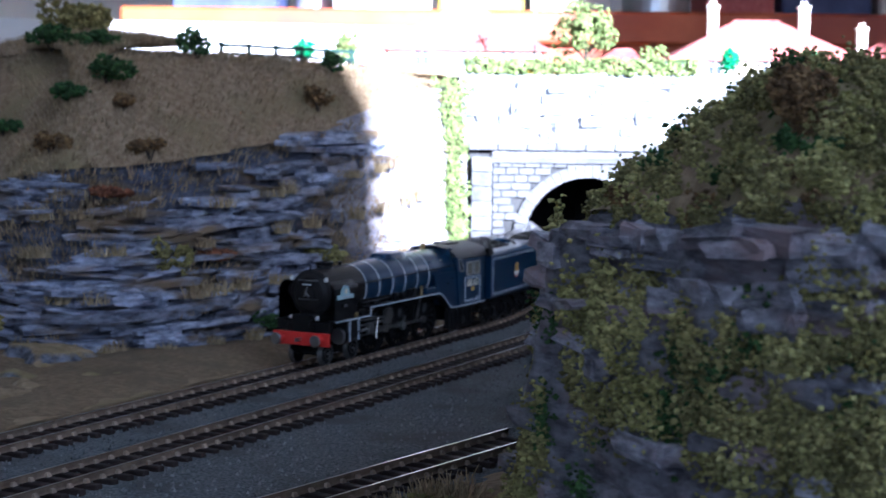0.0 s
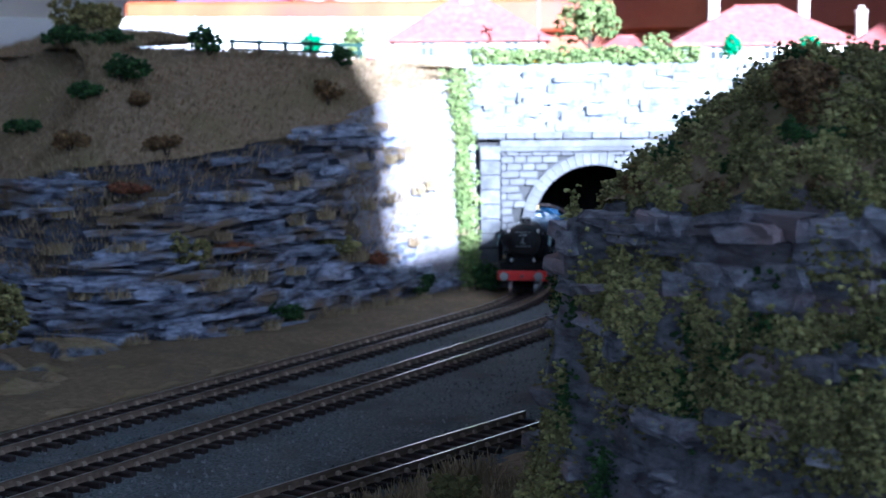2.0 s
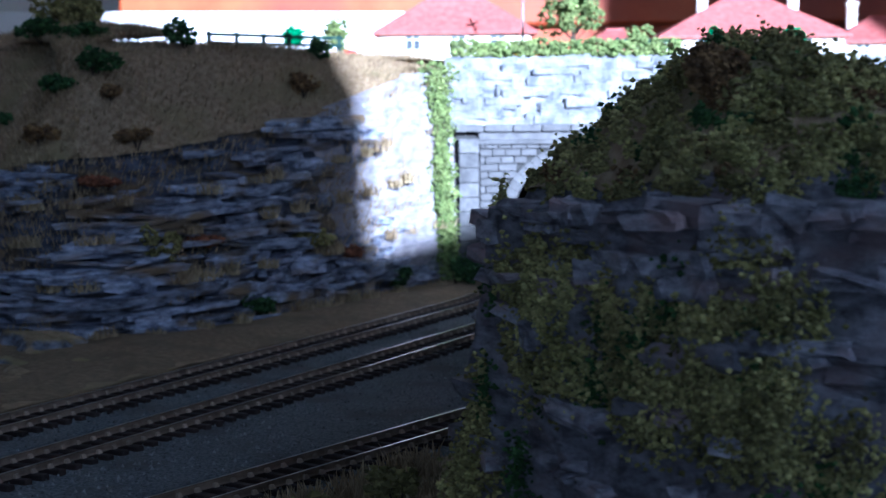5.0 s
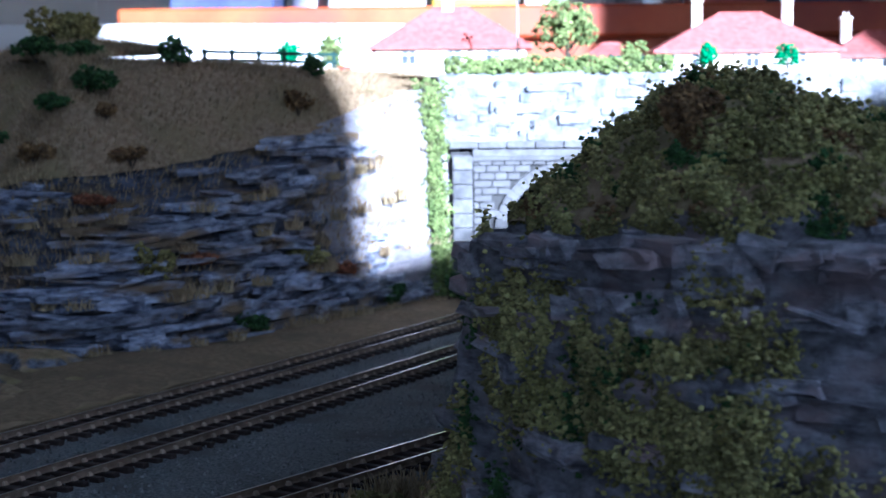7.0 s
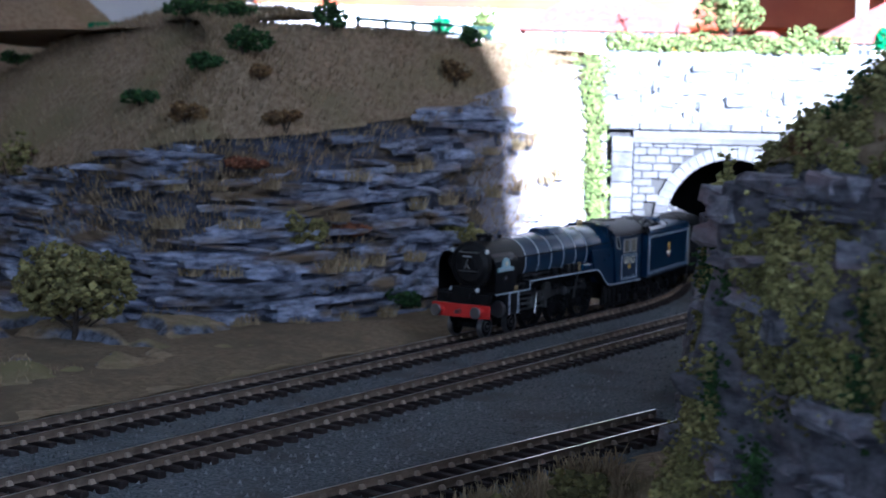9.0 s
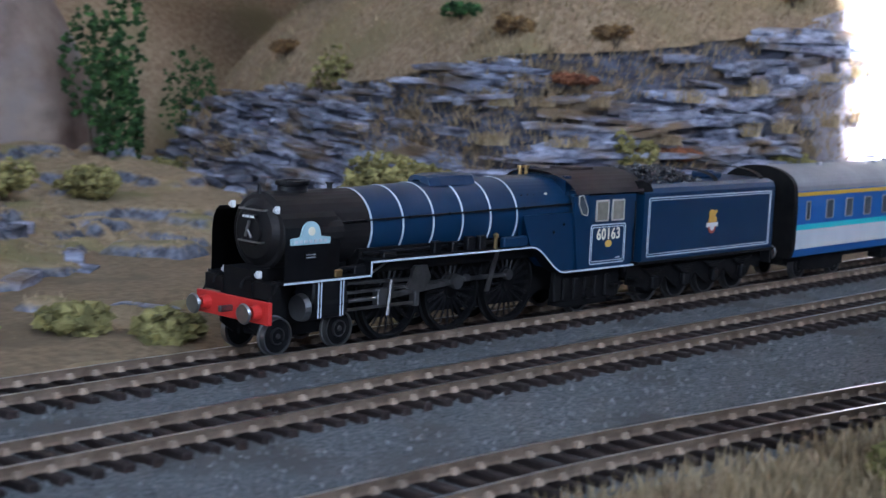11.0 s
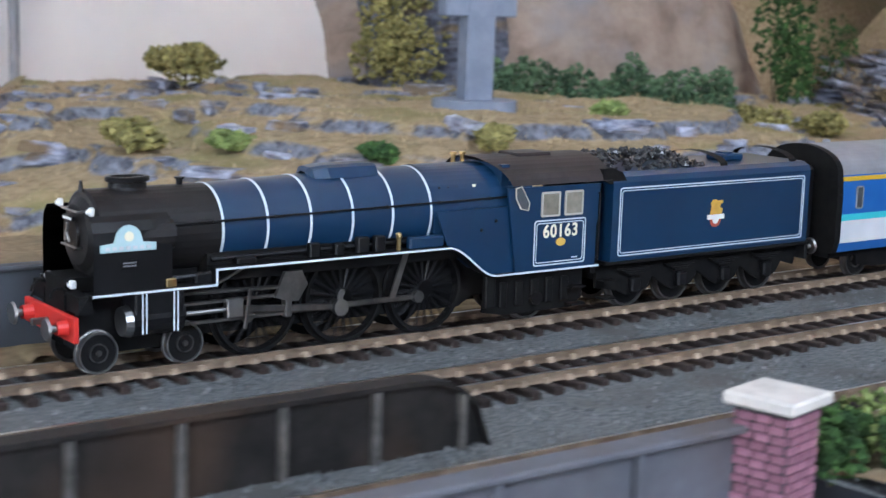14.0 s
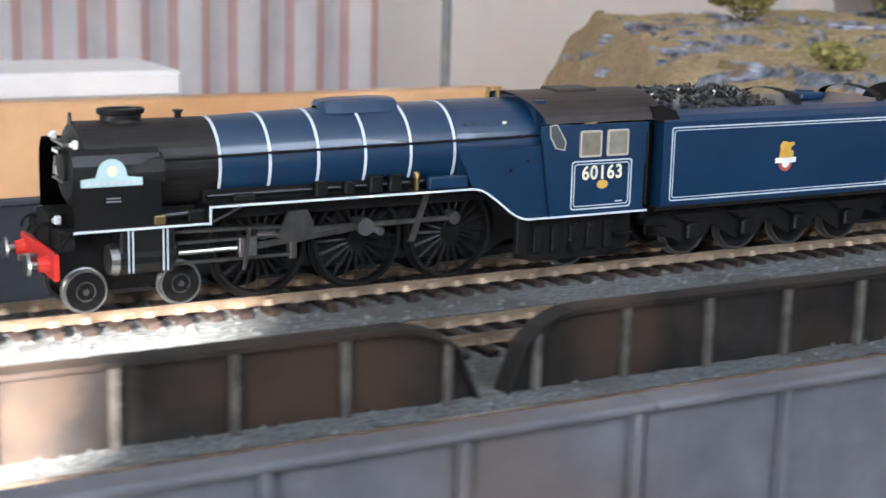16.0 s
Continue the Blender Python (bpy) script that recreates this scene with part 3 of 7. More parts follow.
def cliff():
    t = thing("slate_cliff", "blue-grey layered slate rock cliff with grassy ledges", "cliff", kind="structure")

    # set-back sheet in darker slate: shade of the gaps put into its colour
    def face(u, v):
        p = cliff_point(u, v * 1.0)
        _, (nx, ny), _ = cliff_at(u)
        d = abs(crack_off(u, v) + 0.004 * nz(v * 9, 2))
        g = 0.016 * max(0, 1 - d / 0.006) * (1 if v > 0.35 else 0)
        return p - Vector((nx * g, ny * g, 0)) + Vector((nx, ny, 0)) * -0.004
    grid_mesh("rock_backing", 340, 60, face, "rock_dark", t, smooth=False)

    # smooth sheet over the sunlit end of the cliff, its sunlight painted in
    def smooth_face(a, v):
        u = 0.735 + 0.26 * a
        (x, y, h, lean, hb, rb), (nx, ny), _ = cliff_at(u)
        lay = v * 8 + 0.35 * nz(x, y, 0, 20)
        step = (math.floor(lay) + min(1.0, (lay % 1) * 5)) / 8
        out = -0.007 + 0.012 * min(1.0, a / 0.42) * min(1.0, v / 0.16) - lean * (0.7 * v + 0.3 * step) - 0.0025 * nz(x, y, v * 0.15, 40) - 0.0014 * nz(x, y, v * 0.15, 130)
        return (x + nx * out, y + ny * out, -0.004 + (h + 0.4 * hb * a) * v)
    grid_mesh("smooth_rock", 110, 90, smooth_face, "rock_smooth", t, smooth=False)

    def bank(u, v):
        return cliff_point(u, 1.0 + v * 1.35)
    grid_mesh("grass_bank", 260, 60, bank, "tan", t)
    # slabs of slate in courses
    rnd = random.Random(11)
    kinds = []
    for k in range(9):
        bm = bmesh.new()
        n = rnd.choice((5, 6, 7))
        pts = []
        for i in range(n):
            a = 6.2832 * i / n + rnd.uniform(-0.3, 0.3)
            pts.append((math.cos(a) * rnd.uniform(0.75, 1.2), math.sin(a) * rnd.uniform(0.6, 1.1)))
        lo = [bm.verts.new((px * 1.02, py * 1.02, -0.5 + rnd.uniform(-0.1, 0.1))) for px, py in pts]
        mid = [bm.verts.new((px * 1.08, py * 1.08, 0.25 + rnd.uniform(-0.1, 0.1))) for px, py in pts]
        hi = [bm.verts.new((px * 0.9, py * 0.85, 0.5 + rnd.uniform(-0.15, 0.15))) for px, py in pts]
        bm.faces.new(hi)
        bm.faces.new(lo[::-1])
        for i in range(n):
            j = (i + 1) % n
            bm.faces.new((lo[i], lo[j], mid[j], mid[i]))
            bm.faces.new((mid[i], mid[j], hi[j], hi[i]))
        me = bpy.data.meshes.new("rock_slab")
        bm.to_mesh(me)
        bm.free()
        me.materials.append(M["rock"])
        kinds.append(me)
    rest_v, rest_f = [], []
    made = 0
    for row in range(30):
        v0 = (row + 0.4) / 30.3
        u = 0.02
        while u < 0.985:
            (x, y, h, lean, hb, rb), (nx, ny), (tx, ty) = cliff_at(u)
            ln = rnd.choice((0.007, 0.012, 0.020, 0.032, 0.050)) * rnd.uniform(0.8, 1.3)
            v = max(0.01, min(0.985, v0 + rnd.uniform(-0.018, 0.018) + 0.02 * nz(x, y, 0, 25)))
            grassy = nz(x * 1.0, y, v * 0.2, 13) + 0.3 * nz(x, y, v * 0.5, 40)
            crack = abs(crack_off(u, v)) < 0.006 and v > 0.4
            if grassy < 0.16 and not crack and rnd.random() < 0.84 and (u < 0.83 + 0.02 * nz(v * 9, 3) or v < 0.16):
                p = cliff_point(u, v)
                th = h / 30.3 * rnd.uniform(0.45, 1.9)
                m = Matrix.Translation(p) @ Matrix.Rotation(math.atan2(ty, tx) + rnd.uniform(-0.3, 0.3), 4, "Z") @ Matrix.Rotation(rnd.gauss(0, 0.06) + (0.08 if u < 0.45 else -0.01), 4, "Y") @ Matrix.Rotation(rnd.gauss(0, 0.10), 4, "X") @ Matrix.Diagonal((ln * 0.62, rnd.uniform(0.003, 0.008), th, 1))
                if 0.30 < u < 0.93 and made < 300 and rnd.random() < 0.45:
                    share("rock_slab", rnd.choice(kinds), t, m)
                    made += 1
                else:
                    me = rnd.choice(kinds)
                    k = len(rest_v)
                    rest_v += [m @ q.co for q in me.vertices]
                    rest_f += [tuple(k + i for i in q.vertices) for q in me.polygons]
            n = len(CLIFF) - 1
            u += ln * 0.85 / 0.86 * 1.0
    tagged(arr_mesh("rock_slabs", rest_v, rest_f, "rock", t), kind="stuff")
    # grass on ledges, and the bank's fibres
    vs, fs = [], []
    for _ in range(30000):
        u = rnd.uniform(0.0, 0.97)
        v = rnd.uniform(0.03, 0.98) if rnd.random() < 0.4 else rnd.uniform(0.97, 2.3)
        (x, y, h, lean, hb, rb), (nx, ny), _ = cliff_at(u)
        if v < 0.97 and nz(x, y, v * 0.2, 13) + 0.3 * nz(x, y, v * 0.5, 40) < 0.06:
            continue
        p = cliff_point(u, v) + Vector((nx, ny, 0)) * (0.004 if v < 1 else 0)
        hh = rnd.uniform(0.0015, 0.0045)
        a = rnd.uniform(0, 3.14)
        wx, wy = 0.0005 * math.cos(a), 0.0005 * math.sin(a)
        lx, ly = nx * hh * 0.6 + rnd.gauss(0, 0.3) * hh, ny * hh * 0.6 + rnd.gauss(0, 0.3) * hh
        k = len(vs)
        vs += [(p.x - wx, p.y - wy, p.z - 0.0008), (p.x + wx, p.y + wy, p.z - 0.0008), (p.x + lx, p.y + ly, p.z + hh)]
        fs.append((k, k + 1, k + 2))
    ob = arr_mesh("bank_grass_fibres", vs, fs, "blade")
    tagged(ob, "short dry tan grass fibres covering the bank", "grass", kind="stuff")


cliff()


def plateau():
    t = thing("plateau", "flat grassy hilltop above the tunnel", "ground", kind="structure")

    def top(u, v):
        x = 0.86 + 1.0 * u
        y = 0.62 - 1.10 * v
        k = (x - 1.09) * 0.894 + (y - 0.03) * 0.447
        if y < 0.2 and k < 0:
            x, y = x - k * 0.894, y - k * 0.447
        z = 0.153 + 0.008 * max(0, min(1, (y - 0.05) * 5)) + 0.002 * nz(x, y, 0, 30)
        return (x, y, z)
    grid_mesh("grass_top", 90, 100, top, "tan", t)


plateau()

# ---- tunnel portal ----
PORTAL = Matrix.Translation((1.064, 0.0426, 0)) @ Matrix.Rotation(math.atan2(-0.894, 0.447), 4, "Z") @ Matrix.Diagonal((1, -1, 1, 1))
ARCH_X, ARCH_R, ARCH_Z = 0.070, 0.043, 0.042


def portal():
    """Local x runs along the face, local y out of it towards the line, z up."""
    t = thing("tunnel_portal", "weathered pale stone tunnel portal with arched mouth", "tunnel portal", kind="structure", at=PORTAL)
    L, H = 0.30, 0.101

    def inside(x, z, r):
        return abs(x - ARCH_X) < r and (z < ARCH_Z or (x - ARCH_X) ** 2 + (z - ARCH_Z) ** 2 < r * r)
    # backing wall with the arched opening
    bm = bmesh.new()
    arc = [(ARCH_X - ARCH_R, -0.006)] + [(ARCH_X - ARCH_R * math.cos(a), ARCH_Z + ARCH_R * math.sin(a)) for a in [math.pi * i / 24 for i in range(25)]] + [(ARCH_X + ARCH_R, -0.006)]
    outl = [(-0.012, -0.006), (-0.012, H)] + [(L, H), (L, -0.006)] + arc[::-1]
    extrude_outline(bm, outl, -0.012, -0.0035)
    part("backing", bm, "mortar", t)
    # coursed stones
    rnd = random.Random(3)
    meshes = {}
    ch = 0.0052
    row = 0
    z = -0.002
    while z < H - ch:
        x = 0.004 + (0 if row % 2 else -0.005)
        while x < L:
            w = rnd.choice((0.009, 0.011, 0.013))
            xa, xb = max(x, 0.004), min(x + w, L)
            cx, cz = (xa + xb) / 2, z + ch / 2
            if xb - xa > 0.002 and not (inside(cx, cz, ARCH_R + 0.0085) or inside(xa, cz, ARCH_R + 0.007) or inside(xb, cz, ARCH_R + 0.007)):
                key = (round((xb - xa) * 1000), rnd.randint(0, 2))
                if key not in meshes:
                    b2 = bmesh.new()
                    box(b2, -(xb - xa) / 2 + 0.0003, (xb - xa) / 2 - 0.0003, -0.0045, -0.0009 + 0.0005 * key[1], -ch / 2 + 0.0003, ch / 2 - 0.0003, 0.0003)
                    me = bpy.data.meshes.new("stone_block")
                    b2.to_mesh(me)
                    b2.free()
                    me.materials.append(M["portal"])
                    meshes[key] = me
                share("stone_block", meshes[key], t, Matrix.Translation((cx, 0, cz)))
            x += w
        z += ch
        row += 1
    bm = bmesh.new()
    n = 27
    da = math.pi / n
    pts = []
    for rr, aa in ((ARCH_R, -da / 2 * 0.92), (ARCH_R + 0.0085, -da / 2 * 0.94), (ARCH_R + 0.0085, da / 2 * 0.94), (ARCH_R, da / 2 * 0.92)):
        pts.append((rr * math.sin(aa), rr * math.cos(aa)))
    extrude_outline(bm, pts, -0.006, 0.0006)
    me = bpy.data.meshes.new("voussoir")
    bm.to_mesh(me)
    bm.free()
    me.materials.append(M["portal"])
    for i in range(n):
        a = -math.pi / 2 + da * (i + 0.5)
        share("voussoir", me, t, Matrix.Translation((ARCH_X, 0, ARCH_Z)) @ Matrix.Rotation(a, 4, "Y"))
    for sd in (-1, 1):
        for k in range(7):
            bm = bmesh.new()
            x0 = ARCH_X + sd * ARCH_R if sd > 0 else ARCH_X - ARCH_R - 0.0085
            box(bm, x0, x0 + 0.0085, -0.006, 0.0006, -0.004 + k * 0.0066, 0.0023 + k * 0.0066, 0.0003)
            part("jamb_stone", bm, "portal", t)
    # pilaster, string course, coping
    for k in range(10):
        bm = bmesh.new()
        box(bm, -0.0105, 0.0035, -0.005, 0.0035, -0.003 + k * 0.0102, 0.0068 + k * 0.0102, 0.0005)
        part("pilaster_stone", bm, "portal", t)
    bm = bmesh.new()
    box(bm, 0.0035, L, -0.004, 0.0022, 0.0945, 0.0975, 0.0004)
    part("string_course", bm, "portal", t)
    x = -0.0125
    while x < L:
        bm = bmesh.new()
        box(bm, x, x + 0.0195, -0.008, 0.0045, 0.1035, 0.1085, 0.0006)
        part("coping_stone", bm, "portal", t)
        x += 0.02
    bm = bmesh.new()
    box(bm, 0.0035, L, -0.006, 0.001, 0.0975, 0.1035, 0.0004)
    part("parapet_band", bm, "portal", t)
    # lining of the bore and its end wall, nearly black all over
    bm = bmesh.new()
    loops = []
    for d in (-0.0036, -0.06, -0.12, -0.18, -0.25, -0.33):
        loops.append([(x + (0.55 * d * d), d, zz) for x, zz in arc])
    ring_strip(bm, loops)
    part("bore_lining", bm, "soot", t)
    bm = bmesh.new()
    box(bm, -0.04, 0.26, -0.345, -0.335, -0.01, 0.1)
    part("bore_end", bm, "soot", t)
    # strata above the coping
    rk = thing("rock_band", "pale sunlit layered rock above the tunnel portal", "rock face", kind="structure", at=PORTAL)

    def band(u, v):
        x = -0.02 + 0.42 * u
        z = 0.104 + 0.052 * v
        return (x, -0.003 - 0.012 * (math.floor(v * 5) / 5) - 0.003 * nz(x, z, 0, 60) - 0.0015 * nz(x, z, 4, 150), z)
    grid_mesh("rock_backing", 150, 30, band, "rock_pale", rk, smooth=False)
    for i in range(120):
        x, v = rnd.uniform(-0.02, 0.38), rnd.random()
        bm = bmesh.new()
        w, hh = rnd.uniform(0.005, 0.016), rnd.uniform(0.002, 0.005)
        box(bm, -w, w, -0.004, rnd.uniform(0.002, 0.0045), -hh, hh, 0.0008, Matrix.Translation((x, -0.003 - 0.012 * v, 0.107 + 0.046 * v)) @ Matrix.Rotation(rnd.uniform(-0.06, 0.06), 4, "Y") @ Matrix.Rotation(rnd.uniform(-0.3, 0.3), 4, "Z"))
        part("rock_slab", bm, "rock_pale", rk)
    # corner wall between the cliff and the portal
    cw = thing("corner_rock", "pale rendered rock corner beside the portal", "rock face", kind="structure")

    def corner(u, v):
        a, b = Vector((1.026, 0.0665, 0)), Vector((1.063, 0.052, 0))
        p = a.lerp(b, u)
        bk = 0.014 * v + 0.003 * nz(p.x, p.y, v, 60) + 0.003 * (math.floor(v * 4) / 4)
        return (p.x + 0.45 * bk, p.y + bk, 0.15 * v - 0.006)
    grid_mesh("rock_surface", 30, 60, corner, "rock_pale", cw, smooth=False)


portal()


# ---- hilltop: hedge, fences, bungalows, trees ----
def fence(name, x0, y0, x1, y1, z, n, label, mat_name="fence_green", h=0.014):
    t = thing(name, label, "fence", "layout fences")
    d = Vector((x1 - x0, y1 - y0, 0))
    for i in range(n):
        p = Vector((x0, y0, z)) + d * (i / (n - 1))
        bm = bmesh.new()
        box(bm, p.x - 0.0011, p.x + 0.0011, p.y - 0.0011, p.y + 0.0011, z - 0.004, z + h, 0.0003)
        part("post", bm, mat_name, t)
    for k in (0.45, 0.85):
        bm = bmesh.new()
        a = Matrix.Translation((x0, y0, z + h * k)) @ Matrix.Rotation(math.atan2(d.y, d.x), 4, "Z")
        box(bm, -0.003, d.length + 0.003, -0.0014, -0.0004, -0.0011, 0.0011, 0.0002, a)
        part("rail", bm, mat_name, t)
    return t


def bungalow(name, x, y, z, rz, w, d, label, chimneys=(0.0,), hw=0.024, hr=0.038):
    t = thing(name, label, "bungalow", "card bungalows", at=pose(x, y, z, 0, 0, rz))
    bm = bmesh.new()
    box(bm, -w / 2, w / 2, 0, d, -0.004, hw)
    part("wall", bm, "render", t, "cream rendered house wall")
    bm = bmesh.new()
    e = 0.006
    lo = [(-w / 2 - e, -e), (w / 2 + e, -e), (w / 2 + e, d + e), (-w / 2 - e, d + e)]
    a = [bm.verts.new((px, py, hw - 0.001)) for px, py in lo]
    b = [bm.verts.new((px, py, hw + 0.0015)) for px, py in lo]
    r0, r1 = bm.verts.new((-w * 0.13, d / 2, hw + hr)), bm.verts.new((w * 0.13, d / 2, hw + hr))
    bm.faces.new(a[::-1])
    for i in range(4):
        j = (i + 1) % 4
        bm.faces.new((a[i], a[j], b[j], b[i]))
    bm.faces.new((b[0], b[1], r1, r0))
    bm.faces.new((b[1], b[2], r1))
    bm.faces.new((b[2], b[3], r0, r1))
    bm.faces.new((b[3], b[0], r0))
    roof = part("roof", bm, "roof", t, "red tiled hipped roof")
    bm = bmesh.new()
    tube(bm, (-w * 0.13, d / 2, hw + hr), (w * 0.13, d / 2, hw + hr), 0.0013, seg=8)
    part("ridge_tiles", bm, "roof", roof)
    for cx in chimneys:
        bm = bmesh.new()
        box(bm, cx * w - 0.005, cx * w + 0.005, d / 2 - 0.004, d / 2 + 0.004, hw + hr * 0.55, hw + hr + 0.014, 0.0004)
        box(bm, cx * w - 0.006, cx * w + 0.006, d / 2 - 0.005, d / 2 + 0.005, hw + hr + 0.012, hw + hr + 0.0145)
        for o in (-0.002, 0.002):
            tube(bm, (cx * w + o, d / 2, hw + hr + 0.014), (cx * w + o, d / 2, hw + hr + 0.019), 0.0013, seg=8)
        part("chimney", bm, "render", roof)
    for wx in (-0.28, 0.02, 0.28):
        bm = bmesh.new()
        x0 = wx * w - 0.007
        for q in (0, 0.0066, 0.0132):
            box(bm, x0 + q, x0 + q + 0.001, -0.0015, 0.0005, 0.009, 0.023)
        for q in (0.009, 0.018, 0.022):
            box(bm, x0, x0 + 0.0142, -0.0015, 0.0005, q, q + 0.001)
        win = part("window", bm, "frame_white", t)
        bm = bmesh.new()
        box(bm, x0, x0 + 0.014, -0.0007, 0.0002, 0.009, 0.023)
        part("pane", bm, "glass", win)
    return t


def hilltop():
    fence("fence", 0.962, 0.192, 1.075, 0.158, 0.160, 6, "dark green post and rail fence along the hilltop")
    fence("fence", 1.182, -0.0185, 1.235, -0.048, 0.157, 3, "green post and rail fence above the portal")
    fence("fence", 1.305, -0.102, 1.40, -0.165, 0.157, 6, "pale grey post and rail fence above the portal", "coach_grey", 0.009)
    bungalow("bungalow", 1.335, 0.195, 0.162, -63.5, 0.135, 0.07, "cream card bungalow with red hipped roof", (-0.02,))
    bungalow("bungalow", 1.50, -0.03, 0.158, -63.5, 0.165, 0.10, "larger pale bungalow with red roof and two chimneys", (-0.25, 0.27))
    bungalow("bungalow", 1.62, -0.13, 0.158, -63.5, 0.10, 0.08, "small red roofed bungalow behind the others", (-0.3,), 0.02, 0.026)
    bungalow("bungalow", 1.58, 0.135, 0.158, -63.5, 0.07, 0.06, "small red roofed outbuilding between bungalows", (), 0.018, 0.022)
    tree("tree", 1.255, 0.048, 0.157, 0.062, 0.026, "lime", "pale green leafy tree on the sunlit hilltop", 900, 0.0022, 5, 0.2)
    tree("tree", 1.02, 0.368, 0.160, 0.052, 0.030, "olive", "dark olive broad tree on the hilltop", 1000, 0.0024, 6, 0.15)
    tree("tree", 1.150, 0.205, 0.156, 0.040, 0.014, "lime", "small bright pale green tree beside the fence", 320, 0.002, 7, 0.1)
    for k, (x, y, h) in enumerate(((1.275, -0.002, 0.030), (1.245, -0.075, 0.026), (1.30, -0.12, 0.024))):
        tree("tree", x, y, 0.156, h, h * 0.36, "plasticgreen" if k else "lime", "small bright green garden tree by a bungalow", 160, 0.002, 20 + k, 0.15)
    tree("tree", 1.115, 0.222, 0.158, 0.026, 0.010, "plasticgreen", "small bright green tree behind the fence", 160, 0.002, 30, 0.3)
    rnd = random.Random(8)
    hd = thing("hedge", "pale green clipped hedge along the tunnel top", "hedge")
    pts = []
    for _ in range(1500):
        k = rnd.random()
        b = PORTAL @ Vector((-0.015 + 0.16 * k, -0.016 + rnd.gauss(0, 0.003), 0.156 + rnd.random() * (0.011 + 0.004 * nz(k * 9, 0))))
        pts.append(b)
    clumps("foliage", pts, 0.0020, "lime", hd, rnd)
    iv = thing("ivy", "yellow-green ivy trailing down beside the portal", "ivy")
    pts = []
    for _ in range(2600):
        v = rnd.random()
        w = 0.013 + 0.010 * max(0, v - 0.75) * 4
        b = PORTAL @ Vector((-0.017 - 0.008 * v + rnd.gauss(0, 1) * w * 0.45 * (0.6 + 0.4 * nz(v * 9, 3)), 0.015 + rnd.uniform(-0.004, 0.003) - 0.011 * v, 0.002 + 0.15 * v))
        pts.append(b)
    clumps("foliage", pts, 0.0016, "lime", iv, rnd)
    bm = bmesh.new()
    tube(bm, (1.274, 0.1007, 0.155), (1.274, 0.1007, 0.235), 0.0012, 0.0009, 8)
    box(bm, 1.267, 1.281, 0.100, 0.1014, 0.226, 0.228)
    tagged(part("telegraph_pole", bm, "grey"), "thin pale telegraph pole behind the hedge", "pole")
    for k, (dx, dy) in enumerate(((1.225, 0.085), (1.232, 0.066))):
        bush("flower_bush", dx, dy, 0.156, 0.006, 0.013, "yellow", "small bright yellow flowering bush", 60, 0.0016, 40 + k)
    for x, y, z in ((1.074, 0.148, 0.157),):
        bm = bmesh.new()
        box(bm, x - 0.006, x + 0.006, y - 0.003, y + 0.003, z - 0.002, z + 0.006, 0.001)
        tube(bm, (x - 0.004, y - 0.0034, z - 0.001), (x - 0.004, y + 0.0034, z - 0.001), 0.0015, seg=10)
        tube(bm, (x + 0.004, y - 0.0034, z - 0.001), (x + 0.004, y + 0.0034, z - 0.001), 0.0015, seg=10)
        tagged(part("model_car", bm, "red"), "tiny bright red model car behind the fence", "car")
    bm = bmesh.new()
    box(bm, 0.955, 1.005, 0.395, 0.43, 0.150, 0.172, 0.001)
    tagged(part("green_shed", bm, "plasticgreen"), "small plain bright green shed on the hilltop", "shed")


hilltop()


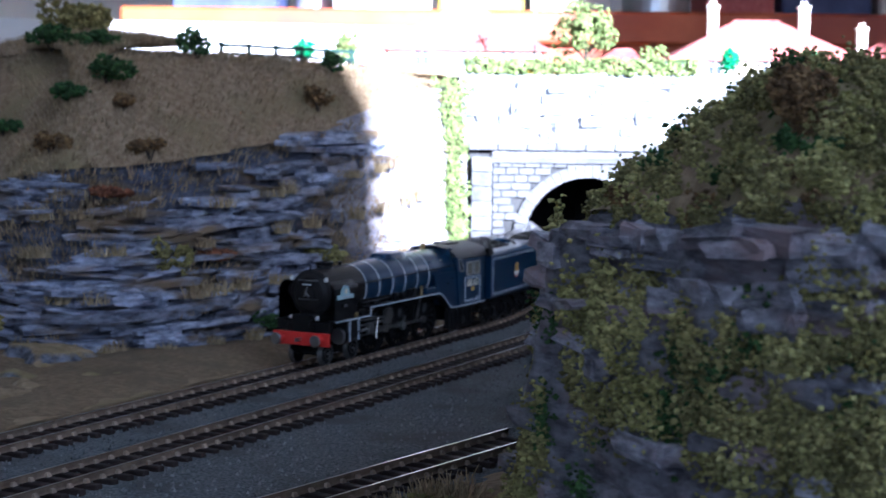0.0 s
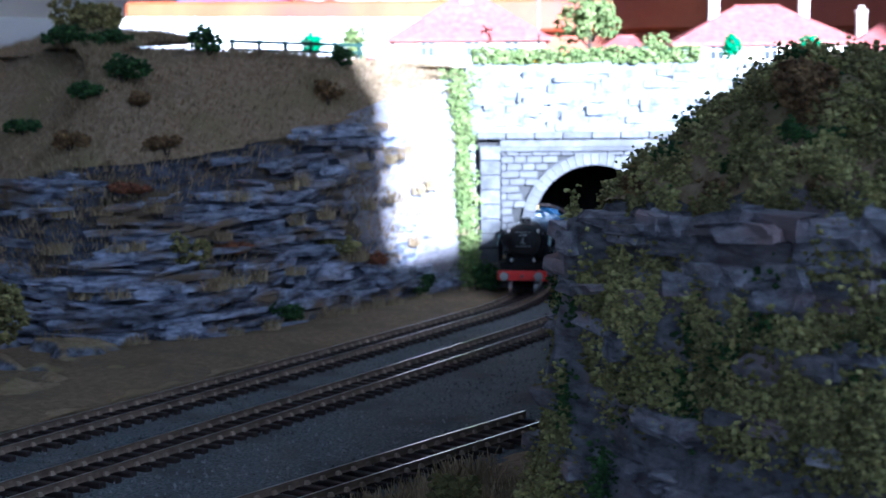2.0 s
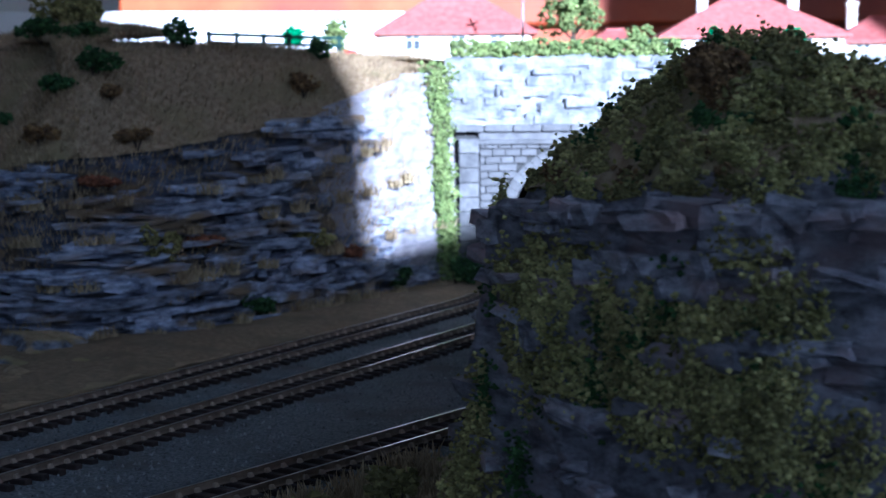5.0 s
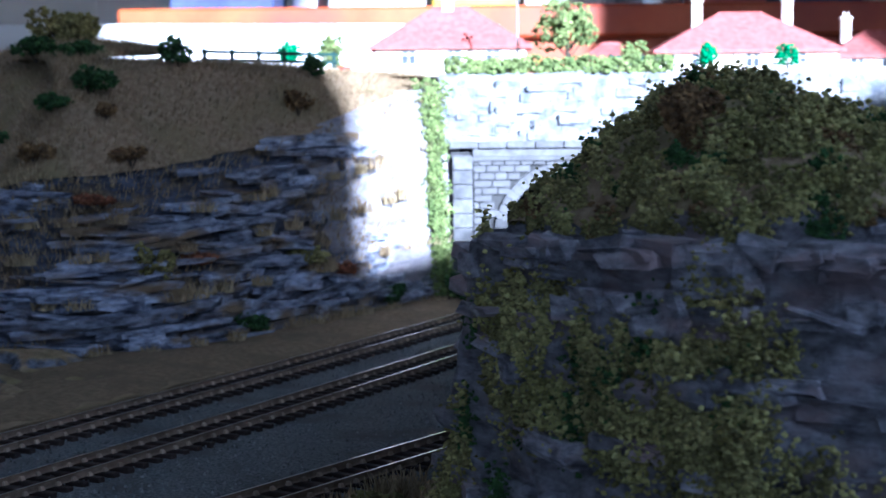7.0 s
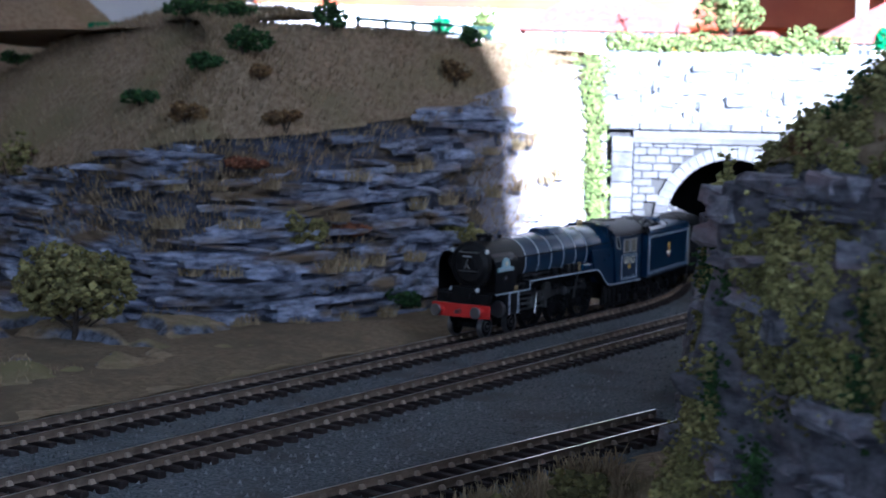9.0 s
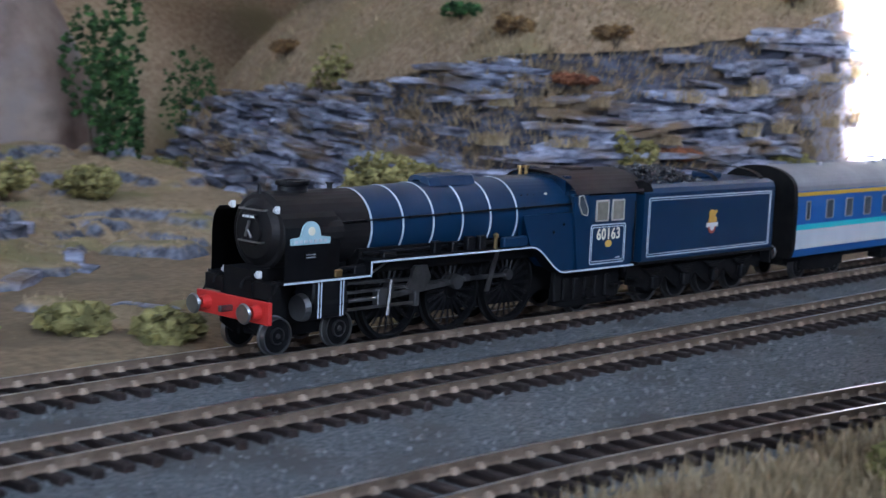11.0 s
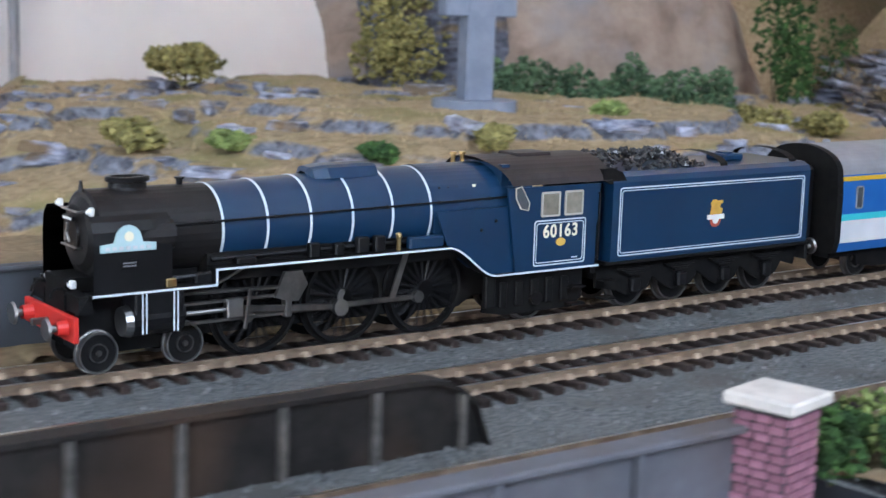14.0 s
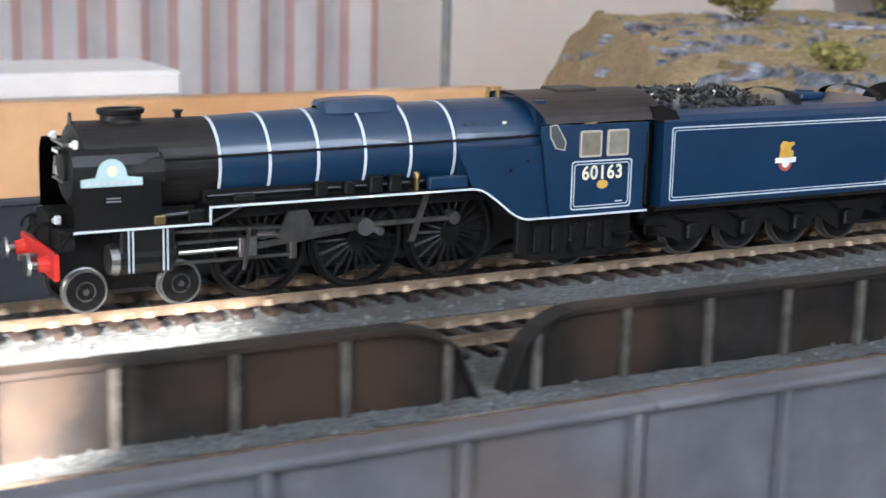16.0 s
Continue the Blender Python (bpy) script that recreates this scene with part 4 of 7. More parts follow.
def cliff_plants():
    """Bushes and tufts on the bank, the ledges and the foot of the cliff."""
    def on(u, v, out=0.002):
        _, (nx, ny), _ = cliff_at(u)
        p = cliff_point(u, v)
        return p.x + nx * out, p.y + ny * out, p.z - 0.001
    spec = [
        (0.575, 1.44, 0.018, 0.014, "green", "dark green rounded bush on the tan bank"), (0.71, 1.66, 0.015, 0.018, "green", "green bush at the top of the bank"),
        (0.575, 1.28, 0.008, 0.007, "brown", "brown lichen clump on the bank"), (0.765, 1.15, 0.011, 0.013, "brown", "golden brown lichen bush above the rock"),
        (0.575, 1.04, 0.012, 0.008, "brown", "brown lichen clump at the rock edge"), (0.44, 1.08, 0.010, 0.009, "brown", "brown and green clump at the rock edge"),
        (0.54, 1.98, 0.022, 0.011, "green", "low green hedge bush on the hilltop"), (0.66, 1.98, 0.018, 0.010, "green", "low green hedge bush on the hilltop"),
        (0.83, 1.54, 0.010, 0.011, "green", "green bush below the fence"), (0.47, 1.35, 0.013, 0.008, "green", "flat green bush on the bank"),
        (0.57, 0.40, 0.011, 0.020, "olive", "olive bush growing on the cliff"), (0.73, 0.32, 0.013, 0.014, "olive", "olive rounded bush on the cliff"),
        (0.62, 0.45, 0.012, 0.007, "rust", "rusty brown leaf patch on the cliff"), (0.77, 0.25, 0.010, 0.006, "rust", "rusty brown leaf patch on the cliff"),
        (0.53, 0.86, 0.013, 0.005, "rust", "rusty brown leaf patch on the cliff"), (0.19, 0.90, 0.014, 0.024, "olive", "olive bush on a rocky ledge"),
        (0.03, 0.5, 0.020, 0.060, "green", "trailing dark green ivy on the cliff"), (0.095, 1.12, 0.012, 0.008, "brown", "brown lichen clump at the rock edge"),
        (0.30, 1.2, 0.013, 0.007, "green", "flat green bush on the bank"), (0.03, 1.5, 0.016, 0.007, "green", "flat green bush on the bank"), (0.06, 0.1, 0.030, 0.016, "olive", "olive bushes at the cliff foot")]
    for i, (u, v, rx, rz, m, lab) in enumerate(spec):
        x, y, z = on(u, v)
        bush("bush", x, y, z, rx, rz, m, lab, 130 + int(rx * 6000), 0.0019, 100 + i, group="cliff bushes")
    x, y, z = on(0.65, 0.02, 0.008)
    bush("bush", x, y, 0.0, 0.013, 0.010, "green", "green grassy bush at the cliff foot", 170, 0.0018, 160)
    for k, (bx, by) in enumerate(((0.992, 0.062), (1.043, 0.047), (1.052, 0.040))):
        bush("bush", bx, by, -0.001, 0.009, 0.014, "green", "dark green bush beside the tunnel mouth", 220, 0.002, 170 + k)
    rnd = random.Random(5)
    for i in range(60):
        u = rnd.uniform(0.42, 0.93)
        v = rnd.choice((0.01, 0.01, 0.3, 0.55, 0.75))
        x, y, z = on(u, v, 0.008)
        tuft("grass_tuft", x, y, max(z, -0.002), rnd.uniform(0.004, 0.009), rnd.uniform(0.004, 0.008), "straw" if i % 3 else "blade", "dry brown grass tuft on the rock", 70, 300 + i)
    tree("tree", 0.6532, 0.1384, -0.003, 0.054, 0.033, "olive", "olive green broad bushy tree by the line", 1900, 0.0021, 9, 0.06)


cliff_plants()


# ---- foreground rock hill beside the outer line ----
NEAR = [(0.425, -0.52), (0.392, -0.42), (0.388, -0.355), (0.399, -0.318), (0.4365, -0.2625), (0.53, -0.229), (0.61, -0.195), (0.69, -0.158), (0.755, -0.131), (0.80, -0.15), (0.87, -0.25)]


def near_hill():
    t = thing("near_hill", "dark rocky hill covered in mossy olive foliage", "hill", kind="structure")
    n = len(NEAR) - 1

    def foot(u):
        k = min(int(u * n), n - 1)
        f = u * n - k
        a, b = NEAR[k], NEAR[k + 1]
        x, y = a[0] + (b[0] - a[0]) * f, a[1] + (b[1] - a[1]) * f
        cx, cy = 0.60, -0.42
        d = math.hypot(cx - x, cy - y)
        return x, y, (cx - x) / d, (cy - y) / d

    def crest(x, y):
        return 0.131 - 0.078 * math.hypot(x - 0.10, y + 0.42) + 0.004 * nz(x, y, 1, 40)

    def rise(x, y, back):
        """Height of the mossy knoll over the rock's edge: nothing at the corner, full over the long face."""
        k = max(0.0, min(1.0, ((x - 0.440) * 0.342 - (y + 0.266) * 0.94) / 0.060))
        s = (x - 0.440) * 0.342 - (y + 0.266) * 0.94
        top = 0.003 + 0.034 * k - 0.022 * max(0.0, min(1.0, (s - 0.072) / 0.045))
        return top * (1 - math.exp(-back / 0.016)) + 0.03 * max(0.0, back - 0.10)

    def hill(u, v):
        x, y, ix, iy = foot(u)
        if v < 0.55:
            w = v / 0.55
            z = crest(x, y) * w + 0.003 * nz(x, y, w, 30)
            lay = w * 7 + 0.5 * nz(x, y, 0, 14)
            back = 0.005 * w + 0.006 * (math.floor(lay) + min(1.0, (lay % 1) * 3)) / 7 - 0.005 * nz(x, y, w * 0.1, 30) - 0.003 * nz(x, y, w * 0.12, 90)
        else:
            w = (v - 0.55) / 0.45
            back = 0.018 + 0.20 * w * (0.25 + 0.75 * w)
            gx, gy = x + ix * back, y + iy * back
            z = crest(x, y) + rise(gx, gy, back - 0.018) + 0.005 * nz(gx, gy, 0, 30) * 0.6 * min(1.0, w * 5) + 0.002 * nz(gx, gy, w, 90)
        return (x + ix * back, y + iy * back, z - 0.005)
    grid_mesh("rock_body", 360, 130, hill, ["rock_near"], t, smooth=False)

    def cap(u, v):
        p = hill(u, 0.57 + 0.43 * v)
        return (p[0], p[1], p[2] + 0.0015)
    grid_mesh("grass_cap", 160, 60, cap, "tan", t)
    rnd = random.Random(21)
    # broken slabs along the ledges
    for i in range(260):
        u, v = rnd.uniform(0.1, 0.62), rnd.choice((0.08, 0.16, 0.24, 0.32, 0.40, 0.48, 0.53, 0.54)) + rnd.uniform(-0.02, 0.01)
        p = hill(u, v)
        x, y, ix, iy = foot(u)
        bm = bmesh.new()
        w, hh = rnd.uniform(0.003, 0.010), rnd.uniform(0.0010, 0.0026)
        m = Matrix.Translation(p) @ Matrix.Rotation(math.atan2(iy, ix) - 1.5708 + rnd.uniform(-0.3, 0.3), 4, "Z") @ Matrix.Rotation(rnd.gauss(0, 0.10), 4, "Y")
        vs = box(bm, -w, w, -0.0025, 0.006, -hh, hh, 0.0006)
        for q in vs:
            q.co = m @ (q.co + Vector((rnd.uniform(-1, 1) * w * 0.2, rnd.uniform(-0.0012, 0.0012), rnd.uniform(-1, 1) * hh * 0.5)))
        part("rock_slab", bm, "rock_near", t)
    # moss in hanging pads of foam, each pad a heap of small tufts
    mo = thing("moss_foliage", "olive green mossy foliage clinging to the hill", "foliage")
    for matn, pads, seed in (("olive", 900, 1), ("moss", 620, 2), ("green", 110, 3), ("brown", 90, 4)):
        rnd = random.Random(seed)
        pts = []
        made = 0
        while made < pads:
            u, v = rnd.uniform(0.06, 0.62), rnd.random()
            p = hill(u, v)
            x, y, ix, iy = foot(u)
            d = nz(p[0], p[1], p[2] * 0.8, 26)
            if v < 0.55:
                lim = 0.10 if v < 0.44 else 0.34
                if matn == "green" and (x - 0.44) ** 2 + (y + 0.266) ** 2 < 0.0009:
                    lim = -1
            else:
                lim = -0.75 if v < 0.86 else 0.25
            if d < lim or (matn == "brown" and v < 0.5):
                continue
            made += 1
            r = rnd.uniform(0.0025, 0.0058)
            drop = 1.7 if v < 0.55 else 0.7
            for _ in range(int(5.2e6 * r * r)):
                a, b, c = rnd.gauss(0, 0.5), rnd.gauss(0, 0.5), abs(rnd.gauss(0, 0.5))
                o = c * r * (0.55 if v < 0.55 else 0.25)
                pts.append((p[0] - ix * o - iy * a * r, p[1] - iy * o + ix * a * r, p[2] + b * r * drop + (0.35 * c * r if v > 0.55 else 0) + 0.001))
        clumps("foliage", pts, 0.00085, matn, mo, rnd)

    def on_top(x, y):
        return min((math.hypot(q[0] - x, q[1] - y), q[2]) for q in (hill(i / 150, 0.56 + 0.44 * k / 40) for i in range(150) for k in range(41)))[1]
    bush("bush", 0.428, -0.334, on_top(0.428, -0.334) + 0.001, 0.0085, 0.0095, "brown", "golden brown lichen bush on the hill", 700, 0.0011, 61)
    bush("bush", 0.426, -0.3195, on_top(0.426, -0.3195) - 0.001, 0.0036, 0.0075, "olive", "olive twiggy bush on the hill", 300, 0.0008, 62)


near_hill()


def near_tufts():
    rnd = random.Random(17)
    for i in range(40):
        x = rnd.uniform(0.36, 0.56)
        y = line_3(x)[1] - 0.036 - rnd.random() * 0.03
        tuft("grass_tuft", x, y, -0.002, rnd.uniform(0.004, 0.008), rnd.uniform(0.005, 0.010), "straw" if i % 3 else "blade", "pale straw grass tuft beside the outer track", 80, 500 + i)
    for i, (x, y) in enumerate(((0.47, -0.200), (0.505, -0.208), (0.45, -0.205))):
        bush("bush", x, y, -0.003, 0.012, 0.013, "olive", "olive green bush beside the outer track", 200, 0.0018, 70 + i)
    vs, fs = [], []
    for _ in range(9000):
        x = rnd.uniform(0.06, 0.56)
        y = line_3(x)[1] - rnd.uniform(0.021, 0.10)
        hh = rnd.uniform(0.001, 0.004)
        a = rnd.uniform(0, 3.14)
        k = len(vs)
        vs += [(x - 0.0004 * math.cos(a), y - 0.0004 * math.sin(a), -0.003), (x + 0.0004 * math.cos(a), y + 0.0004 * math.sin(a), -0.003), (x + rnd.gauss(0, 0.4) * hh, y + rnd.gauss(0, 0.4) * hh, -0.001 + hh)]
        fs.append((k, k + 1, k + 2))
    tagged(arr_mesh("verge_grass_fibres", vs, fs, "straw"), "short pale straw grass on the near verge", "grass", kind="stuff")


near_tufts()


HEDGE = ((0.39, 0.45), (0.56, 0.365))


# ---- low terraced hill with the stone cross ----
def mound_z(x, y):
    r = math.hypot((x - 0.31) / 0.16, (y - 0.31) / 0.13)
    top = 0.036 * max(0.0, min(1.0, 1.9 - 1.15 * r))
    back = 0.022 * max(0.0, min(1.0, (y - 0.30) / 0.16)) * max(0.0, min(1.0, (x + 0.06 - 0.18 * (y - 0.3)) / 0.07))
    z = max(top, back)
    z += 0.006 * nz(x, y, 0, 11)
    q = z / 0.0105 + 0.55 * nz(x, y, 7, 28) + 0.3 * nz(x, y, 3, 75)
    st = math.floor(q) + min(1.0, (q % 1) * 5)
    f = 0.60 + 0.35 * nz(x, y, 12, 17)
    z = 0.0105 * ((1 - f) * q + f * st)
    ramp = max(0.0, min(1.0, (y - 0.045) / 0.06))
    z = z * ramp + 0.0008 * nz(x, y, 2, 70) - 0.003
    z -= 0.035 * max(0.0, min(1.0, (0.08 - x) / 0.15)) * ramp
    edge = max(0.0, max(-0.085, -0.03 + 0.5 * (y - 0.3)) - x)
    return z - edge * (0.9 + 9 * edge)


def mound():
    t = thing("terraced_mound", "low grassy mound with thin grey rock ledges", "mound", kind="structure")

    def surf(u, v):
        x, y = -0.19 + 0.93 * u, 0.02 + 0.72 * v
        return (x, y, mound_z(x, y))
    grid_mesh("grass_surface", 420, 320, surf, "ledges", t)

    def flank(u, v):
        y = 0.02 + 0.72 * v
        x = -0.19 + (max(-0.085, -0.03 + 0.5 * (y - 0.3)) + 0.20) * u
        return (x, y, mound_z(x, y) + 0.0018 + 0.0012 * nz(x, y, 4, 90))
    grid_mesh("grass_flank", 90, 220, flank, "tan", t)
    rnd = random.Random(31)
    kinds = []
    for k in range(6):
        bm = bmesh.new()
        box(bm, -0.5, 0.5, -0.5, 0.5, -0.5, 0.5, 0.1)
        for v in bm.verts:
            v.co += Vector((rnd.uniform(-0.12, 0.12), rnd.uniform(-0.15, 0.15), rnd.uniform(-0.15, 0.15)))
        me = bpy.data.meshes.new("ledge_stone")
        bm.to_mesh(me)
        bm.free()
        me.materials.append(M["rock"])
        kinds.append(me)
    made = 0
    tries = 0
    while made < 150 and tries < 30000:
        tries += 1
        x, y = rnd.uniform(-0.02, 0.52), rnd.uniform(0.07, 0.70)
        gx = (mound_z(x + 0.004, y) - mound_z(x - 0.004, y)) / 0.008
        gy = (mound_z(x, y + 0.004) - mound_z(x, y - 0.004)) / 0.008
        if math.hypot(gx, gy) < 0.55 or gy < -0.3:
            continue
        a = math.atan2(gy, gx) - 1.5708
        m = Matrix.Translation((x, y, mound_z(x, y))) @ Matrix.Rotation(a + rnd.uniform(-0.2, 0.2), 4, "Z") @ Matrix.Rotation(rnd.uniform(-0.06, 0.06), 4, "Y") @ Matrix.Diagonal((rnd.uniform(0.008, 0.034), rnd.uniform(0.005, 0.011), rnd.uniform(0.003, 0.008), 1))
        share("ledge_stone", rnd.choice(kinds), t, m)
        made += 1
    vs, fs = [], []
    for _ in range(9000):
        x, y = rnd.uniform(0.0, 0.6), rnd.uniform(0.05, 0.72)
        z = mound_z(x, y)
        hh = rnd.uniform(0.001, 0.0035)
        k = len(vs)
        a = rnd.uniform(0, 3.14)
        vs += [(x - 0.0005 * math.cos(a), y - 0.0005 * math.sin(a), z - 0.0005), (x + 0.0005 * math.cos(a), y + 0.0005 * math.sin(a), z - 0.0005), (x + rnd.gauss(0, 0.4) * hh, y + rnd.gauss(0, 0.4) * hh, z + hh)]
        fs.append((k, k + 1, k + 2))
    tagged(arr_mesh("mound_grass_fibres", vs, fs, "straw"), "short pale dry grass on the mound", "grass", kind="stuff")
    # stone cross on a round plinth
    cx, cy = 0.283, 0.3005
    z0 = mound_z(cx, cy) - 0.002
    c = thing("stone_cross", "blue-grey stone cross on a round stepped plinth", "cross", at=pose(cx, cy, z0, 0, 0, -12))
    bm = bmesh.new()
    tube(bm, (0, 0, 0), (0, 0, 0.0065), 0.024, 0.0235, 28)
    part("plinth", bm, "cross", c, "round blue-grey stone plinth")
    bm = bmesh.new()
    box(bm, -0.0085, 0.0085, -0.0065, 0.0065, 0.006, 0.082, 0.0008)
    part("shaft", bm, "cross", c)
    bm = bmesh.new()
    box(bm, -0.0215, 0.0215, -0.0062, 0.0062, 0.052, 0.069, 0.0008)
    part("arm", bm, "cross", c)
    # shrubs on and behind the mound
    for i, (x, y, rx, rz, m, lab) in enumerate((
            (0.335, 0.245, 0.012, 0.008, "lime", "pale olive low shrub on the mound"),
            (0.585, 0.36, 0.026, 0.020, "olive", "olive low shrub at the hill foot"), (0.63, 0.34, 0.022, 0.015, "olive", "olive low shrub at the hill foot"), (0.445, 0.62, 0.040, 0.055, "olive", "olive green tall shrub beside the bluff"),
            (0.485, 0.645, 0.048, 0.11, "olive", "olive green tall shrub beside the bluff"), (0.09, 0.33, 0.016, 0.014, "olive", "olive shrub at the mound edge"), (0.13, 0.30, 0.013, 0.010, "lime", "yellow-green shrub at the mound edge"),
            (0.165, 0.22, 0.010, 0.009, "green", "small dark green shrub by the ledge"), (0.22, 0.20, 0.014, 0.009, "olive", "olive low shrub by the ledge"), (0.44, 0.036, 0.013, 0.010, "olive", "olive bush beside the main line"),
            (0.415, 0.05, 0.014, 0.010, "olive", "olive bush beside the main line"), (0.39, 0.075, 0.012, 0.008, "lime", "yellow-green bush beside the main line"))):
        bush("bush", x, y, max(mound_z(x, y), -0.004), rx, rz, m, lab, 200 + int(rx * 12000), 0.0026, 200 + i, group="mound bushes")
    hd = thing("hedge", "long dark blue-green hedge behind the mound", "hedge")
    rnd = random.Random(66)
    pts = []
    for _ in range(4600):
        f = rnd.random()
        w = 0.022 * math.sqrt(rnd.random())
        a = rnd.uniform(0, 3.1416)
        hx, hy = HEDGE[0][0] + (HEDGE[1][0] - HEDGE[0][0]) * f, HEDGE[0][1] + (HEDGE[1][1] - HEDGE[0][1]) * f
        q = 0.75 + 0.45 * nz(f * 9, 4)
        pts.append((hx + w * math.cos(a) * 0.5, hy + w * math.cos(a) * q, max(mound_z(hx, hy), -0.002) + 0.048 * q * math.sin(a) * math.sqrt(rnd.random())))
    clumps("foliage", pts, 0.0021, "bluegreen", hd, rnd)
    tree("tree", 0.285, 0.65, 0.016, 0.046, 0.033, "olive", "broad olive green tree on the back of the mound", 1300, 0.0024, 12, 0.1)


mound()


def bluff():
    t = thing("rock_bluff", "smooth brown plaster hillside behind the mound", "hill", kind="structure")
    line = [(0.455, 0.72), (0.50, 0.63), (0.528, 0.560), (0.575, 0.535), (0.65, 0.518), (0.73, 0.505), (0.81, 0.495)]

    def surf(u, v):
        n = len(line) - 1
        k = min(int(u * n), n - 1)
        f = u * n - k
        x = line[k][0] + (line[k + 1][0] - line[k][0]) * f
        y = line[k][1] + (line[k + 1][1] - line[k][1]) * f
        e = max(0.0, (u - 0.7) / 0.3)
        h = (0.11 + 0.09 * min(1, u * 2.2)) * (1 - 0.75 * e * e)
        z = h * math.sin(v * 1.5708) + 0.01 * nz(x, y, v * 0.3, 12)
        b = 0.13 * v * v + 0.02 * v + 0.012 * nz(x, y, v * 0.2, 16) + 0.004 * nz(x, y, v, 50)
        return (x + 0.35 * b, y + b + 0.06 * e * e, z - 0.006)
    grid_mesh("plaster_surface", 120, 60, surf, "bluff", t)
    rk = thing("dark_outcrop", "dark grey rock outcrop at the side of the bluff", "rock face", kind="structure")

    def out(u, v):
        x, y, z = surf(0.06 + 0.26 * u, v * 0.9)
        q = 0.010 * math.sin(3.14 * u) + 0.006 * nz(u * 5, v * 7, 0) + 0.003 * nz(u * 16, v * 20, 0)
        return (x - q * 0.5, y - q - 0.002, z)
    grid_mesh("rock_surface", 50, 50, out, "rock_dark", rk, smooth=False)
    bush("bush", 0.735, 0.478, 0.0, 0.030, 0.10, "green", "tall trailing green ivy at the cliff end", 900, 0.0026, 230)
    bush("bush", 0.475, 0.68, 0.085, 0.035, 0.03, "olive", "olive shrub on the shoulder of the bluff", 500, 0.0028, 231)


bluff()


def back_hill():
    t = thing("back_hill", "tan grassy hillside behind the cliff", "hill", kind="structure")

    def surf(u, v):
        x = 0.50 + 0.75 * u
        y = 0.585 - 0.06 * u + 0.5 * v
        z = -0.03 + 0.27 * math.sin(min(1, v * 1.7 + 0.05) * 1.5708) + 0.012 * nz(x, y, 0, 9) + 0.003 * nz(x, y, 0, 40)
        return (x, y, z - 0.10 * max(0, 1 - u * 5))
    grid_mesh("grass_surface", 110, 70, surf, "tan", t)


back_hill()


# ---- girder bridge ----
def girder(name, x0, x1, y, ztop, label, curve_l, curve_r):
    t = thing(name, label, "bridge girder", "bridge girders", kind="structure")
    zb = -0.012
    r = 0.020

    def top(x):
        z = ztop
        for on, e in ((curve_l, x - x0), (curve_r, x1 - x)):
            if on and e < r:
                z = min(z, -0.005 + (ztop + 0.005) * math.sqrt(max(0.0, 1 - (1 - e / r) ** 2)))
        return z
    xs = [x0 + (x1 - x0) * i / 90 for i in range(91)]
    bm = bmesh.new()
    extrude_outline(bm, [(x0, zb)] + [(x, top(x)) for x in xs] + [(x1, zb)], y - 0.0008, y + 0.0008)
    part("web_plate", bm, "girder", t)
    bm = bmesh.new()
    ring_strip(bm, [[(x, y - 0.0032, top(x) - 0.0008), (x, y - 0.0032, top(x) + 0.0004), (x, y + 0.0032, top(x) + 0.0004), (x, y + 0.0032, top(x) - 0.0008)] for x in xs], True)
    part("flange", bm, "girder", t, "dusty rounded top flange")
    n = max(2, int((x1 - x0) / 0.0255))
    for i in range(n + 1):
        x = x0 + 0.008 + (x1 - x0 - 0.016) * i / n
        bm = bmesh.new()
        box(bm, x - 0.0009, x + 0.0009, y - 0.0030, y - 0.0008, zb, top(x) - 0.0008, 0.0002)
        stiff = part("stiffener", bm, "girder_edge", t)
        for k in range(5):
            zz = zb + 0.004 + k * 0.0042
            if zz < top(x) - 0.002:
                bm = bmesh.new()
                bmesh.ops.create_icosphere(bm, subdivisions=1, radius=0.0005, matrix=Matrix.Translation((x + 0.0014, y - 0.0011, zz)))
                part("rivet", bm, "girder_edge", stiff)
    return t


